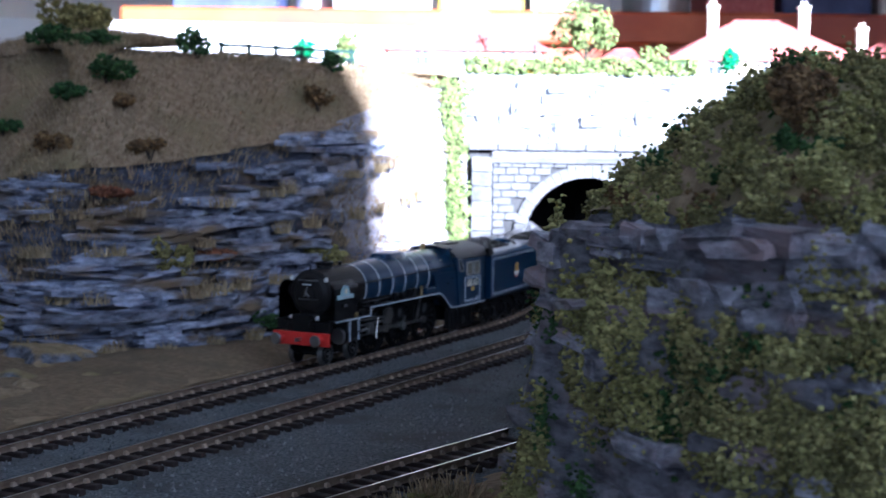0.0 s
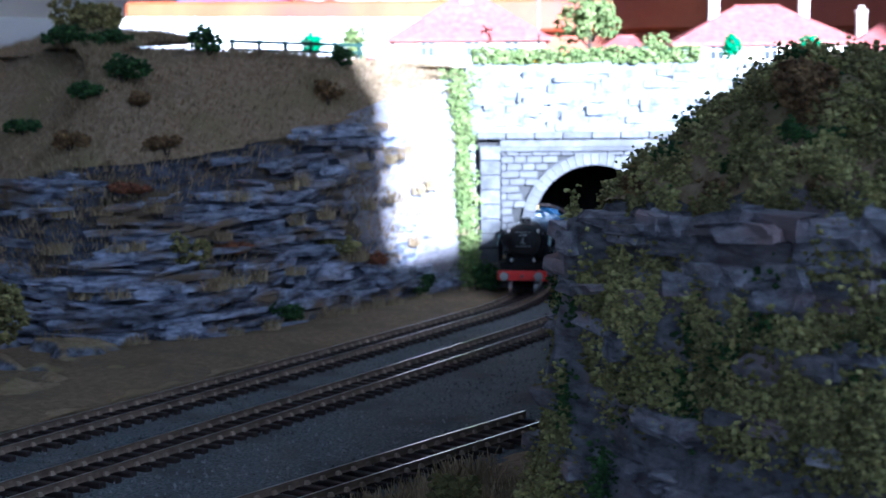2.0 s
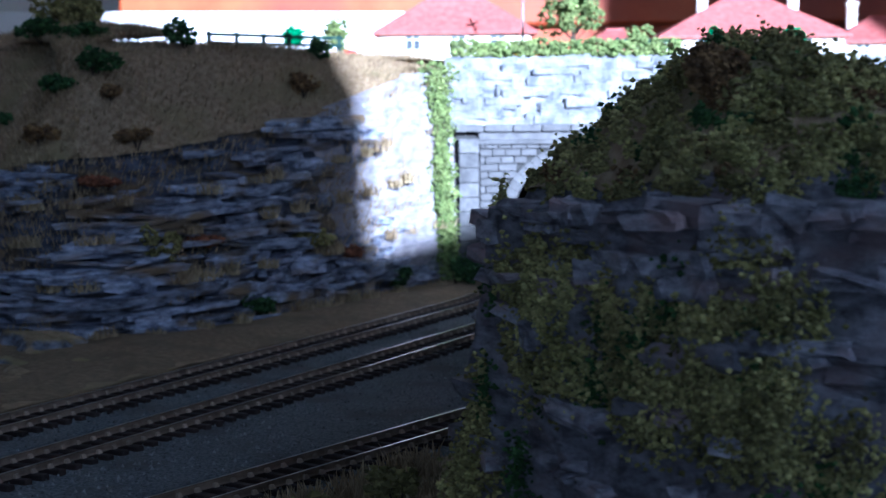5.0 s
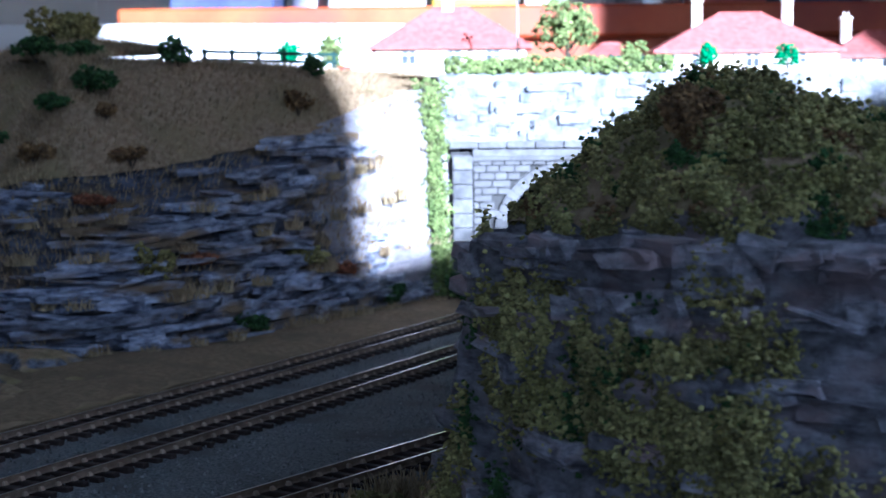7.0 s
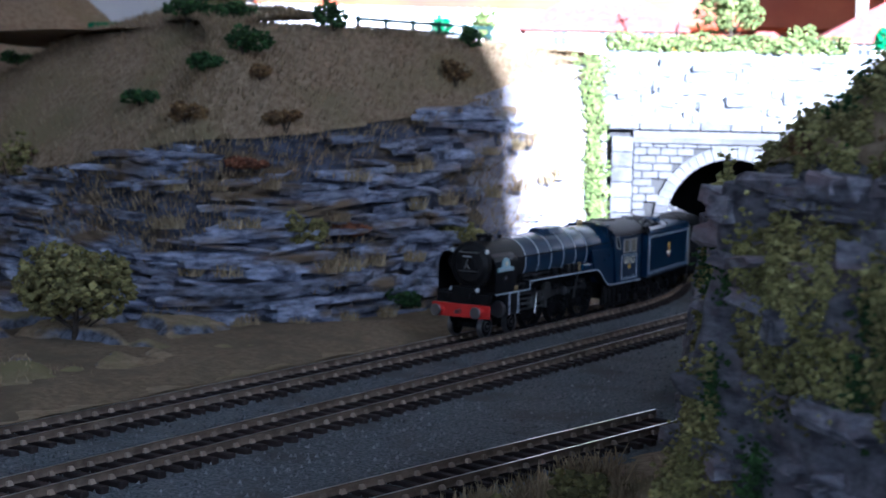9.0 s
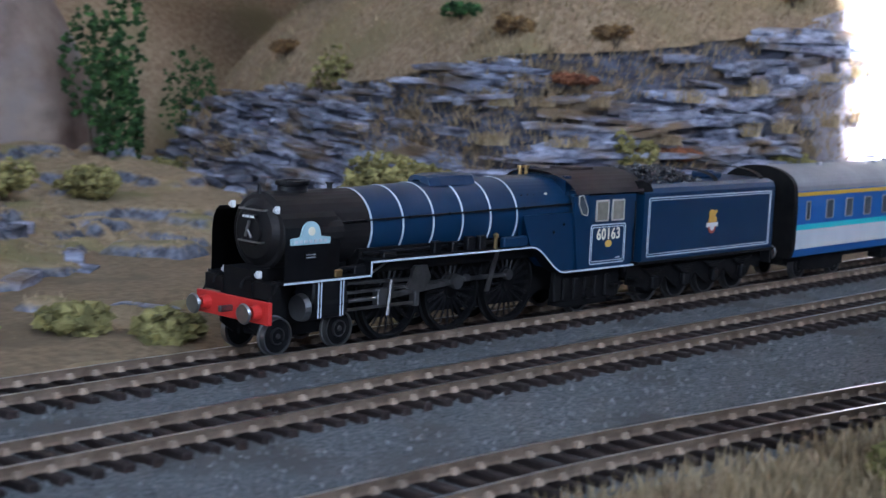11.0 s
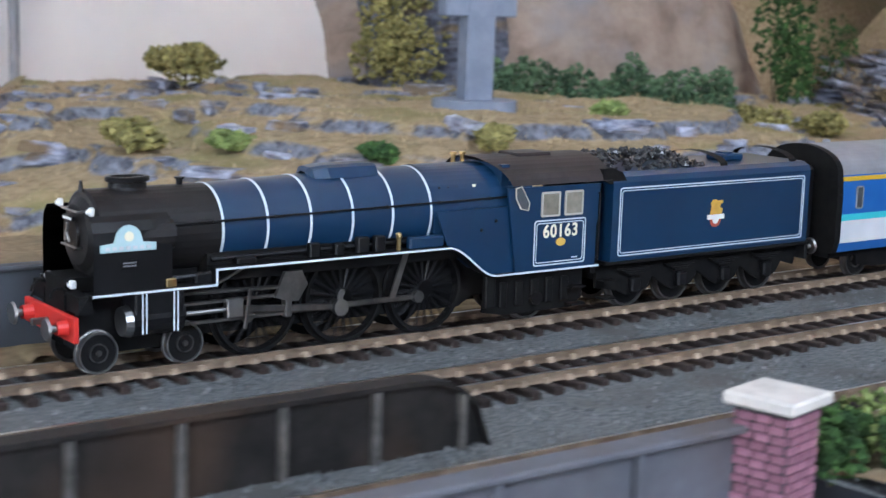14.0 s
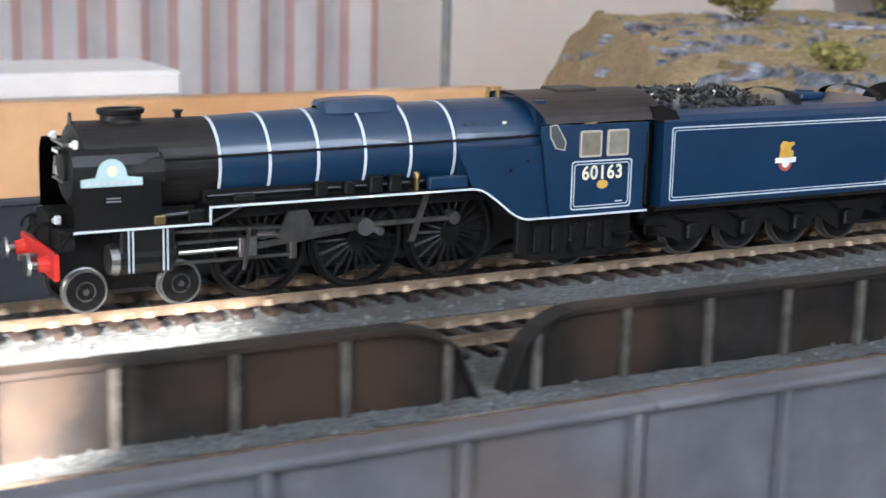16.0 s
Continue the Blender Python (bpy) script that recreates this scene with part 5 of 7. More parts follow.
def bridge():
    girder("bridge_girder", -0.404, -0.021, -0.098, 0.0135, "black riveted plate girder with rounded ends between tracks", True, True)
    girder("bridge_girder", -0.95, -0.411, -0.098, 0.0135, "black riveted plate girder with rounded ends between tracks", True, True)
    for x0, x1 in ((-0.95, -0.4045), (-0.4040, 0.018)):
        t = thing("bridge_fascia", "grey-blue weathered side plates of the bridge", "bridge side", "bridge sides", kind="structure")
        bm = bmesh.new()
        box(bm, x0, x1, -0.1525, -0.1505, -0.075, 0.008)
        part("side_plate", bm, "fascia", t)
        bm = bmesh.new()
        box(bm, x0, x1, -0.1560, -0.1485, 0.008, 0.0098, 0.0005)
        part("top_flange", bm, "fascia", t)
        x = x1 - 0.003
        while x > x0:
            bm = bmesh.new()
            box(bm, x - 0.001, x + 0.001, -0.1555, -0.1526, -0.075, 0.0078, 0.0003)
            part("stiffener", bm, "fascia", t)
            x -= 0.0385
    p = thing("brick_pillar", "purple-red brick pillar with pale cap stone at the bridge end", "pillar", kind="structure", at=pose(0.0147, -0.1574, 0, 0, 0, 12))
    bm = bmesh.new()
    box(bm, -0.0066, 0.0066, -0.0066, 0.0066, -0.06, 0.014)
    part("core", bm, "mortar", p)
    bm = bmesh.new()
    box(bm, -0.0019, 0.0019, -0.0005, 0.0005, -0.0009, 0.0009, 0.0002)
    me = bpy.data.meshes.new("brick")
    bm.to_mesh(me)
    bm.free()
    me.materials.append(M["brickred"])
    for k in range(22):
        z = -0.032 + k * 0.0021
        for sd in range(4):
            for q in (-1, 0, 1):
                o = q * 0.0043 + (0.0005 if k % 2 else -0.0005)
                share("brick", me, p, Matrix.Rotation(sd * math.pi / 2, 4, "Z") @ Matrix.Translation((o, -0.0067, z)))
    bm = bmesh.new()
    box(bm, -0.0090, 0.0090, -0.0090, 0.0090, 0.0142, 0.0172, 0.0006)
    part("cap_stone", bm, "cap", p, "pale weathered cap stone")
    copy_thing(p, pose(0.017, 0.0375, 0.016, 0, 0, 12))
    t = thing("bridge_fascia", "dark blue-grey side plates of the bridge beyond the line", "bridge side", "bridge sides", kind="structure")
    bm = bmesh.new()
    box(bm, -1.2, 0.0085, 0.0355, 0.0375, -0.075, 0.0205)
    part("side_plate", bm, "dark_table", t)
    bm = bmesh.new()
    box(bm, -1.2, 0.0085, 0.0335, 0.0395, 0.0205, 0.0220, 0.0005)
    part("top_flange", bm, "dark_table", t)
    for i in range(31):
        bm = bmesh.new()
        x = 0.004 - i * 0.0385
        box(bm, x - 0.001, x + 0.001, 0.0338, 0.0354, -0.02, 0.0203, 0.0003)
        part("stiffener", bm, "dark_table", t)


bridge()
for i, (bx, by, br) in enumerate(((0.037, -0.156, 0.011), (0.051, -0.161, 0.012), (0.045, -0.175, 0.010))):
    bush("bush", bx, by, -0.006, br, 0.014, "lime" if i == 1 else "green", "soft green bush beside the brick pillar", 420, 0.0016, 310 + i, group="bridge end bushes")


# ---- things of the room behind the layout ----
def backdrop_things():
    bm = bmesh.new()
    d = Matrix.Translation((1.50, 0.90, 0)) @ Matrix.Rotation(math.atan2(-0.80, 0.60), 4, "Z")
    box(bm, -0.20, 0.62, -0.005, 0.005, 0.02, 0.238, 0.001, d)
    tagged(part("back_board", bm, "board"), "plain white board standing behind the layout", "board")
    # long orange board on the far side of the room
    d = Matrix.Translation((2.10, 0.80, 0)) @ Matrix.Rotation(math.atan2(-0.894, 0.447), 4, "Z")
    sh = thing("orange_shelf", "long orange-red wooden shelf across the room", "shelf")
    bm = bmesh.new()
    box(bm, -0.25, 1.7, -0.3, -0.018, 0.225, 0.268, 0.004, d)
    part("shelf_board", bm, "orange", sh)
    bm = bmesh.new()
    box(bm, -0.25, 1.7, -0.0175, 0.0, 0.20, 0.266, 0.006, d)
    part("front_lip", bm, "orange", sh)
    bm = bmesh.new()
    box(bm, -0.25, 1.7, -0.28, -0.02, -0.95, 0.2245, 0, d)
    tagged(part("shelf_cabinet", bm, "orange"), "orange-red wooden cabinet under the shelf", "cabinet")
    rnd = random.Random(2)
    x = -0.2
    for i in range(13):
        w = rnd.uniform(0.06, 0.16)
        h = rnd.uniform(0.05, 0.16)
        m = ("navy", "tin", "board", "yellow", "coach_grey", "tin", "roof", "navy", "cream_panel", "tin", "orange", "curtain_w", "dark_table")[i]
        bm = bmesh.new()
        if m == "tin":
            tube(bm, (x + w / 2, -0.12, 0.268), (x + w / 2, -0.12, 0.268 + h), w * 0.4, seg=24)
            tube(bm, (x + w / 2, -0.12, 0.268 + h), (x + w / 2, -0.12, 0.276 + h), w * 0.43, seg=24)
        else:
            box(bm, x, x + w - 0.01, -0.2, -0.05, 0.2685, 0.268 + h, 0.003)
        bmesh.ops.transform(bm, matrix=d, verts=bm.verts)
        tagged(part("storage_tin" if m == "tin" else "storage_box", bm, m), "plain out of focus tin on the orange shelf" if m == "tin" else "plain out of focus box on the orange shelf", "tin" if m == "tin" else "box", "shelf clutter")
        x += w
    # lower left of the clip's end: pine board, dark tray, striped curtain, pole
    bm = bmesh.new()
    box(bm, -0.60, 0.155, 0.82, 0.845, -0.272, -0.047, 0.002)
    tagged(part("pine_board", bm, "pine"), "pale orange pine board standing on edge", "board")
    bm = bmesh.new()
    box(bm, -0.9, 0.16, 0.30, 0.86, -0.29, -0.273, 0.002)
    tagged(part("dark_tray", bm, "dark_table"), "dark grey flat board behind the bridge", "board")
    bm = bmesh.new()
    box(bm, -0.9, -0.140, 0.86, 0.98, -0.05, -0.028, 0.003)
    tagged(part("white_box", bm, "board"), "low white box behind the pine board", "box")
    cu = thing("striped_curtain", "pale curtain with thin pink-red vertical stripes", "curtain")
    for i in range(52):
        red = i % 2
        w = 0.013 if red else 0.029
        xs = -0.68 + (i // 2) * 0.042 + (0.029 if red else 0.0)
        bm = bmesh.new()
        ring_strip(bm, [[(xs + w * k / 6, 1.60 + 0.007 * math.sin((xs + w * k / 6) * 75), z) for k in range(7)] for z in (-0.30, 0.9)])
        bmesh.ops.solidify(bm, geom=bm.faces[:], thickness=0.003)
        part("red_stripe" if red else "pale_stripe", bm, "curtain_r" if red else "curtain_w", cu)
    bm = bmesh.new()
    tube(bm, (0.525, 1.6, -0.95), (0.525, 1.6, 0.8), 0.007, seg=12)
    tagged(part("thin_pole", bm, "grey"), "thin grey upright pole before the white wall", "pole")


backdrop_things()


# ---- the train ----
AXLE_D = (0.0625, 0.0915, 0.1205)
R_D, R_B, R_T, R_C = 0.01335, 0.0056, 0.0082, 0.0060
THROW = 0.0043


def plate(name, pts, y, th, material, parent, label=""):
    """A thin shaped sheet in x, z at the side y, th thick outwards."""
    bm = bmesh.new()
    extrude_outline(bm, pts, y, y + th)
    return part(name, bm, material, parent, label)


def strip(bm, pts, y0, y1, w):
    """A thin band of width w along a line in x, z."""
    for (xa, za), (xb, zb) in zip(pts, pts[1:]):
        d = Vector((xb - xa, 0, zb - za))
        if d.length < 1e-6:
            continue
        n = Vector((-d.z, 0, d.x)).normalized() * w / 2
        e = d.normalized() * w * 0.3
        a, b = Vector((xa, 0, za)) - e, Vector((xb, 0, zb)) + e
        q = [a - n, b - n, b + n, a + n]
        lo = [bm.verts.new((p.x, y0, p.z)) for p in q]
        hi = [bm.verts.new((p.x, y1, p.z)) for p in q]
        bm.faces.new(lo)
        bm.faces.new(hi[::-1])
        for i in range(4):
            j = (i + 1) % 4
            bm.faces.new((lo[j], lo[i], hi[i], hi[j]))


def round_rect(x0, x1, z0, z1, r, n=5):
    pts = []
    for cx, cz, a0 in ((x1 - r, z1 - r, 0), (x0 + r, z1 - r, 90), (x0 + r, z0 + r, 180), (x1 - r, z0 + r, 270)):
        for i in range(n + 1):
            a = radians(a0 + 90 * i / n)
            pts.append((cx + r * math.cos(a), cz + r * math.sin(a)))
    return pts


def lining(parent, x0, x1, z0, z1, y, sd, name="lining"):
    """Two fine pale lines round a panel."""
    bm = bmesh.new()
    for g, w in ((0.0, 0.00042), (0.00085, 0.00028)):
        pts = round_rect(x0 + g, x1 - g, z0 + g, z1 - g, 0.0009)
        strip(bm, pts + pts[:1], y * sd, (y + 0.00012) * sd, w)
    return part(name, bm, "line_w", parent, "double pale blue lining")


def wheelset(name, parent, x, r, spokes, material, tyre_mat, width=0.0026):
    """A pair of wheels on one axle, with its tyres and spokes as parts."""
    spoke_at = []
    bm = bmesh.new()
    for sd in (-1, 1):
        y0, y1 = sd * 0.0072, sd * (0.0072 + width)
        tube(bm, (0, y0, 0), (0, y1, 0), r * 0.20, seg=14)
        if spokes:
            for k in range(spokes):
                a = 6.2832 * k / spokes
                spoke_at.append(Matrix.Translation((0, (y0 + y1) / 2, 0)) @ Matrix.Rotation(a, 4, "Y"))
            box(bm, -0.002, THROW + 0.0022, min(y1, y1 - sd * 0.0008), max(y1, y1 - sd * 0.0008), -0.0019, 0.0019, 0.0002)
        else:
            tube(bm, (0, y0, 0), (0, y1 - sd * 0.0006, 0), r * 0.9, seg=28)
            tube(bm, (0, y1 - sd * 0.0006, 0), (0, y1 - sd * 0.0001, 0), r * 0.42, seg=20)
    tube(bm, (0, -0.0075, 0), (0, 0.0075, 0), 0.0013, seg=10)
    w = part(name, bm, material, parent, "spoked black wheels" if spokes else "")
    if spokes:
        bm = bmesh.new()
        tube(bm, (r * 0.15, 0, 0), (r * 0.9, 0, 0), 0.0005, 0.00038, 5)
        me = bpy.data.meshes.new("spoke")
        bm.to_mesh(me)
        bm.free()
        me.materials.append(M[material])
        for m in spoke_at:
            share("spoke", me, w, m)
    for sd in (-1, 1):
        bm = bmesh.new()
        y0, y1 = sd * 0.0072, sd * (0.0072 + width)
        prof = [(r * 0.89, y0), (r * 1.07, y0), (r * 1.07, y0 + sd * 0.0006), (r, y0 + sd * 0.0007), (r * 0.985, y1), (r * 0.905, y1), (r * 0.89, y0)]
        ring_strip(bm, [[(q * math.cos(6.2832 * i / 40), yy, q * math.sin(6.2832 * i / 40)) for i in range(40)] for q, yy in prof], True)
        bmesh.ops.recalc_face_normals(bm, faces=bm.faces)
        part("tyre", bm, tyre_mat, w, smooth=False)
        if not spokes:
            bm = bmesh.new()
            tube(bm, (0, y1 - sd * 0.0001, 0), (0, y1 + sd * 0.0005, 0), r * 0.17, r * 0.12, seg=14)
            ring_strip(bm, [[(q * math.cos(6.2832 * i / 28), y1 + sd * o, q * math.sin(6.2832 * i / 28)) for i in range(28)] for q, o in ((r * 0.40, -0.0002), (r * 0.40, 0.0002), (r * 0.46, 0.0002), (r * 0.46, -0.0006))])
            part("hub", bm, "steel", w)
    w.matrix_basis = pose(x, 0, r)
    return w


def boiler_ring(x, r, zc, n=40):
    return [(x, r * math.cos(6.2832 * i / n), zc + r * math.sin(6.2832 * i / n)) for i in range(n)]


def b_r(x):
    """Radius and centre height of the boiler at x."""
    f = max(0.0, min(1.0, (x - 0.05) / 0.05))
    return 0.0119 + 0.0011 * f, 0.0358 + 0.0007 * f


def locomotive():
    t = thing("steam_locomotive", "blue express steam locomotive with white boiler bands", "locomotive", at=pose(0.75, 0, 0))
    # boiler, smokebox, firebox
    bm = bmesh.new()
    ring_strip(bm, [boiler_ring(x, *b_r(x)) for x in (0.0505, 0.065, 0.08, 0.095, 0.11, 0.1215)], True)
    boil = part("boiler", bm, "loco_blue", t, "blue lagged boiler", smooth=True)
    bm = bmesh.new()
    loops = [[(0.0135, 0.0, 0.0358)] * 40]
    loops[0] = boiler_ring(0.0130, 0.0040, 0.0358)
    for x, k in ((0.0135, 0.0080), (0.0150, 0.0100), (0.0152, 0.0112), (0.0158, 0.0119), (0.0505, 0.0119)):
        loops.append(boiler_ring(x, k, 0.0358))
    ring_strip(bm, loops, True)
    tube(bm, (0.0122, 0, 0.0358), (0.0131, 0, 0.0358), 0.0041, 0.0042, 24)
    part("smokebox", bm, "smokebox", t, "black smokebox with round door", smooth=False)
    for i in range(6):
        x = 0.0507 + 0.01374 * i
        bm = bmesh.new()
        r, zc = b_r(x)
        ring_strip(bm, [boiler_ring(x - 0.0004, r, zc), boiler_ring(x - 0.0004, r + 0.00016, zc), boiler_ring(x + 0.0004, r + 0.00016, zc), boiler_ring(x + 0.0004, r, zc)], True)
        part("boiler_band", bm, "line_w", boil, "white boiler band")
    # firebox: round top, sides that fall straight and slope in front
    bm = bmesh.new()

    def fire(x, wt, wb, zb):
        pts = []
        for i in range(25):
            a = math.pi * i / 24
            pts.append((x, wt * math.cos(a), 0.0365 + 0.0133 * math.sin(a)))
        pts.append((x, -wb, zb))
        pts.append((x, wb, zb))
        return pts
    ring_strip(bm, [fire(0.1205, 0.0130, 0.0128, 0.030), fire(0.126, 0.0134, 0.0138, 0.027), fire(0.138, 0.0140, 0.0156, 0.018), fire(0.1495, 0.0143, 0.0162, 0.018)], True)
    part("firebox", bm, "loco_blue", t, "blue firebox with sloping sides", smooth=False)
    for x0, x1, zz in ((0.020, 0.149, 0.0405), (0.130, 0.148, 0.0372)):
        for sd in (-1, 1):
            bm = bmesh.new()
            y = sd * (0.0138 if x0 < 0.1 else 0.0152)
            tube(bm, (x0, sd * 0.0123 if x0 < 0.1 else y, zz - (0.002 if x0 < 0.1 else 0)), (x1, sd * 0.0149 if x0 < 0.1 else y, zz), 0.00032, seg=6)
            n = 7 if x0 < 0.1 else 2
            for k in range(n):
                f = (k + 0.5) / n
                bmesh.ops.create_icosphere(bm, subdivisions=1, radius=0.0006, matrix=Matrix.Translation((x0 + (x1 - x0) * f, sd * ((0.0123 + 0.0026 * f) if x0 < 0.1 else 0.0152), zz - (0.002 * (1 - f) if x0 < 0.1 else 0))))
            part("handrail", bm, "loco_black", t)
    # chimney, dome, valves
    bm = bmesh.new()

    def oval(z, a, b):
        return [(0.0282 + a * math.cos(6.2832 * i / 28), b * math.sin(6.2832 * i / 28), z) for i in range(28)]
    ring_strip(bm, [oval(0.0462, 0.0066, 0.0044), oval(0.0478, 0.0054, 0.0034), oval(0.0490, 0.0053, 0.0034), oval(0.0494, 0.0062, 0.0040), oval(0.0504, 0.0063, 0.0041), oval(0.0507, 0.0059, 0.0037), oval(0.0507, 0.0048, 0.0026), oval(0.0485, 0.0046, 0.0025)], True)
    part("chimney", bm, "loco_black", t, "black double chimney with lip")
    bm = bmesh.new()
    tube(bm, (0.0435, 0, 0.0470), (0.0435, 0, 0.0492), 0.0009, seg=10)
    tube(bm, (0.0435, 0, 0.0492), (0.0435, 0, 0.0497), 0.0014, seg=10)
    part("snifting_valve", bm, "loco_black", t)
    bm = bmesh.new()
    tube(bm, (0.0150, 0, 0.047), (0.0150, 0, 0.0500), 0.0007, 0.0004, seg=6)
    part("lamp_iron", bm, "loco_black", t)
    bm = bmesh.new()
    loops = []
    for x, w, h in ((0.0825, 0.0020, 0.0494), (0.0835, 0.0040, 0.0508), (0.088, 0.0048, 0.0513), (0.100, 0.0048, 0.0514), (0.105, 0.0044, 0.0512), (0.1062, 0.0030, 0.0497)):
        loops.append([(x, -w * 1.35, 0.0478), (x, -w, h - 0.0006), (x, -w * 0.6, h), (x, w * 0.6, h), (x, w, h - 0.0006), (x, w * 1.35, 0.0478)])
    ring_strip(bm, loops)
    part("dome_cover", bm, "loco_blue", t, "flat blue steam dome cover")
    for dx in (0.0, 0.0035):
        bm = bmesh.new()
        tube(bm, (0.1385 + dx, 0.0025, 0.0488), (0.1385 + dx, 0.0025, 0.0520), 0.0007, seg=8)
        tube(bm, (0.1385 + dx, 0.0025, 0.0520), (0.1385 + dx, 0.0025, 0.0528), 0.0011, seg=10)
        part("safety_valve", bm, "brass", t)
    for k in range(4):
        bm = bmesh.new()
        bmesh.ops.create_icosphere(bm, subdivisions=1, radius=0.0005, matrix=Matrix.Translation((0.1235 + 0.0032 * k, -0.0109, 0.0438)))
        part("washout_plug", bm, "loco_black", t)
    bm = bmesh.new()
    box(bm, 0.1355, 0.1368, -0.0117, -0.0107, 0.0427, 0.0444, 0.0001)
    part("works_plate", bm, "cream", t)
    # smoke deflectors with the name board
    for sd in (-1, 1):
        bm = bmesh.new()
        prof = [(0.0165, 0.0224), (0.0166, 0.0350), (0.0162, 0.0385), (0.0150, 0.0410), (0.0134, 0.0424)]
        for xs in (0,):
            outer = [[(x, sd * (y + o), z) for y, z in prof] for x, o in ((0.0112, 0.0), (0.0190, 0.0), (0.0280, -0.0002), (0.0335, -0.0006))]
        ring_strip(bm, outer)
        bmesh.ops.solidify(bm, geom=bm.faces[:], thickness=0.0004)
        d = part("smoke_deflector", bm, "loco_black", t, "black curved smoke deflector")
        bm = bmesh.new()
        tube(bm, (0.0345, sd * 0.0125, 0.0365), (0.0195, sd * 0.0120, 0.0365), 0.0044, 0.0040, 16)
        part("smokebox_fairing", bm, "smokebox", t)
        bm = bmesh.new()
        pts = [(0.0128, 0.0335), (0.0282, 0.0335), (0.0282, 0.0354), (0.0245, 0.0358)]
        pts += [(0.0205 + 0.0036 * math.cos(a), 0.0367 + 0.0036 * math.sin(a)) for a in [radians(10 + 16 * i) for i in range(11)]]
        pts += [(0.0165, 0.0358), (0.0128, 0.0354)]
        extrude_outline(bm, pts, sd * 0.0167, sd * 0.0174)
        nb = part("name_board", bm, "headboard", d, "pale turquoise arched name board")
        bm = bmesh.new()
        tube(bm, (0.0205, sd * 0.0173, 0.0374), (0.0205, sd * 0.0177, 0.0374), 0.0013, seg=16)
        part("roundel", bm, "cream", nb)
        bm = bmesh.new()
        for k in range(7):
            box(bm, 0.0140 + 0.0019 * k, 0.0152 + 0.0019 * k, min(sd * 0.0173, sd * 0.0176), max(sd * 0.0173, sd * 0.0176), 0.0340, 0.0349)
        part("lettering_bar", bm, "coach_grey", nb)
        bm = bmesh.new()
        box(bm, 0.0185, 0.0232, min(sd * 0.0166, sd * 0.0171), max(sd * 0.0166, sd * 0.0171), 0.0290, 0.0311, 0.0001)
        part("works_plate", bm, "black_matt", d)
        bm = bmesh.new()
        for k in range(2):
            box(bm, 0.0190, 0.0227, min(sd * 0.0170, sd * 0.0172), max(sd * 0.0170, sd * 0.0172), 0.0295 + 0.0008 * k, 0.0298 + 0.0008 * k)
        part("lettering_bar", bm, "grey", d)
    # front of the smokebox
    bm = bmesh.new()
    for z in (0.0425, 0.0330):
        tube(bm, (0.0118, -0.0052, z), (0.0118, 0.0052, z), 0.0003, seg=6)
        for y in (-0.0050, 0.0050):
            tube(bm, (0.0118, y, z), (0.0140, y, z), 0.0003, seg=6)
    part("door_rail", bm, "tyre", t, "bright smokebox door rail")
    bm = bmesh.new()
    box(bm, 0.0112, 0.0122, -0.0030, 0.0030, 0.0398, 0.0411, 0.0001)
    np_ = part("number_plate", bm, "loco_black", t, "black plate with white figures as bars")
    bm = bmesh.new()
    for k in range(5):
        box(bm, 0.0110, 0.0112, -0.0025 + 0.00108 * k, -0.0018 + 0.00108 * k, 0.0401, 0.0408)
    part("figure_bar", bm, "lamp", np_)
    bm = bmesh.new()
    tube(bm, (0.0112, -0.0004, 0.0392), (0.0112, 0.0012, 0.0345), 0.00045, seg=6)
    tube(bm, (0.0112, 0.0008, 0.0370), (0.0112, -0.0014, 0.0343), 0.00040, seg=6)
    part("door_dart", bm, "tyre", t)
    for y, z in ((-0.0100, 0.0425), (0.0100, 0.0425), (-0.0075, 0.0235), (0.0075, 0.0235)):
        bm = bmesh.new()
        box(bm, 0.0085 if z < 0.03 else 0.0128, 0.0102 if z < 0.03 else 0.0142, y - 0.0008, y + 0.0008, z - 0.0005, z + 0.0017, 0.0003)
        tube(bm, (0.0080 if z < 0.03 else 0.0122, y, z + 0.0006), (0.0086 if z < 0.03 else 0.0129, y, z + 0.0006), 0.0006, seg=8)
        part("lamp", bm, "lamp", t, "small white lamp")
    # buffer beam, buffers, coupling, pipes
    bm = bmesh.new()
    box(bm, 0.0058, 0.0072, -0.0165, 0.0165, 0.0105, 0.0172, 0.0002)
    part("buffer_beam", bm, "red", t, "bright red buffer beam")
    for sd in (-1, 1):
        bm = bmesh.new()
        tube(bm, (0.0058, sd * 0.0114, 0.0139), (0.0030, sd * 0.0114, 0.0139), 0.0023, 0.0018, 14)
        b = part("buffer", bm, "red", t, "red buffer housing")
        bm = bmesh.new()
        tube(bm, (0.0032, sd * 0.0114, 0.0139), (0.0008, sd * 0.0114, 0.0139), 0.0010, seg=10)
        tube(bm, (0.0008, sd * 0.0114, 0.0139), (0.0001, sd * 0.0114, 0.0139), 0.0031, 0.0027, 20)
        part("buffer_head", bm, "tyre", b, "steel buffer head")
        bm = bmesh.new()
        pts = [(0.0085, -sd * 0.002 + sd * 0.006, 0.0165)]
        for i in range(9):
            a = radians(180 - 22.5 * i)
            tube(bm, (0.0062 + 0.0025 * math.cos(a), sd * 0.0062, 0.0205 + 0.0028 * math.sin(a)), (0.0062 + 0.0025 * math.cos(a - 0.4), sd * 0.0062, 0.0205 + 0.0028 * math.sin(a - 0.4)), 0.0004, seg=6)
        part("vacuum_pipe", bm, "black_matt", t)
        bm = bmesh.new()
        tube(bm, (0.0068, sd * 0.0145, 0.0170), (0.0105, sd * 0.0155, 0.0225), 0.0003, seg=6)
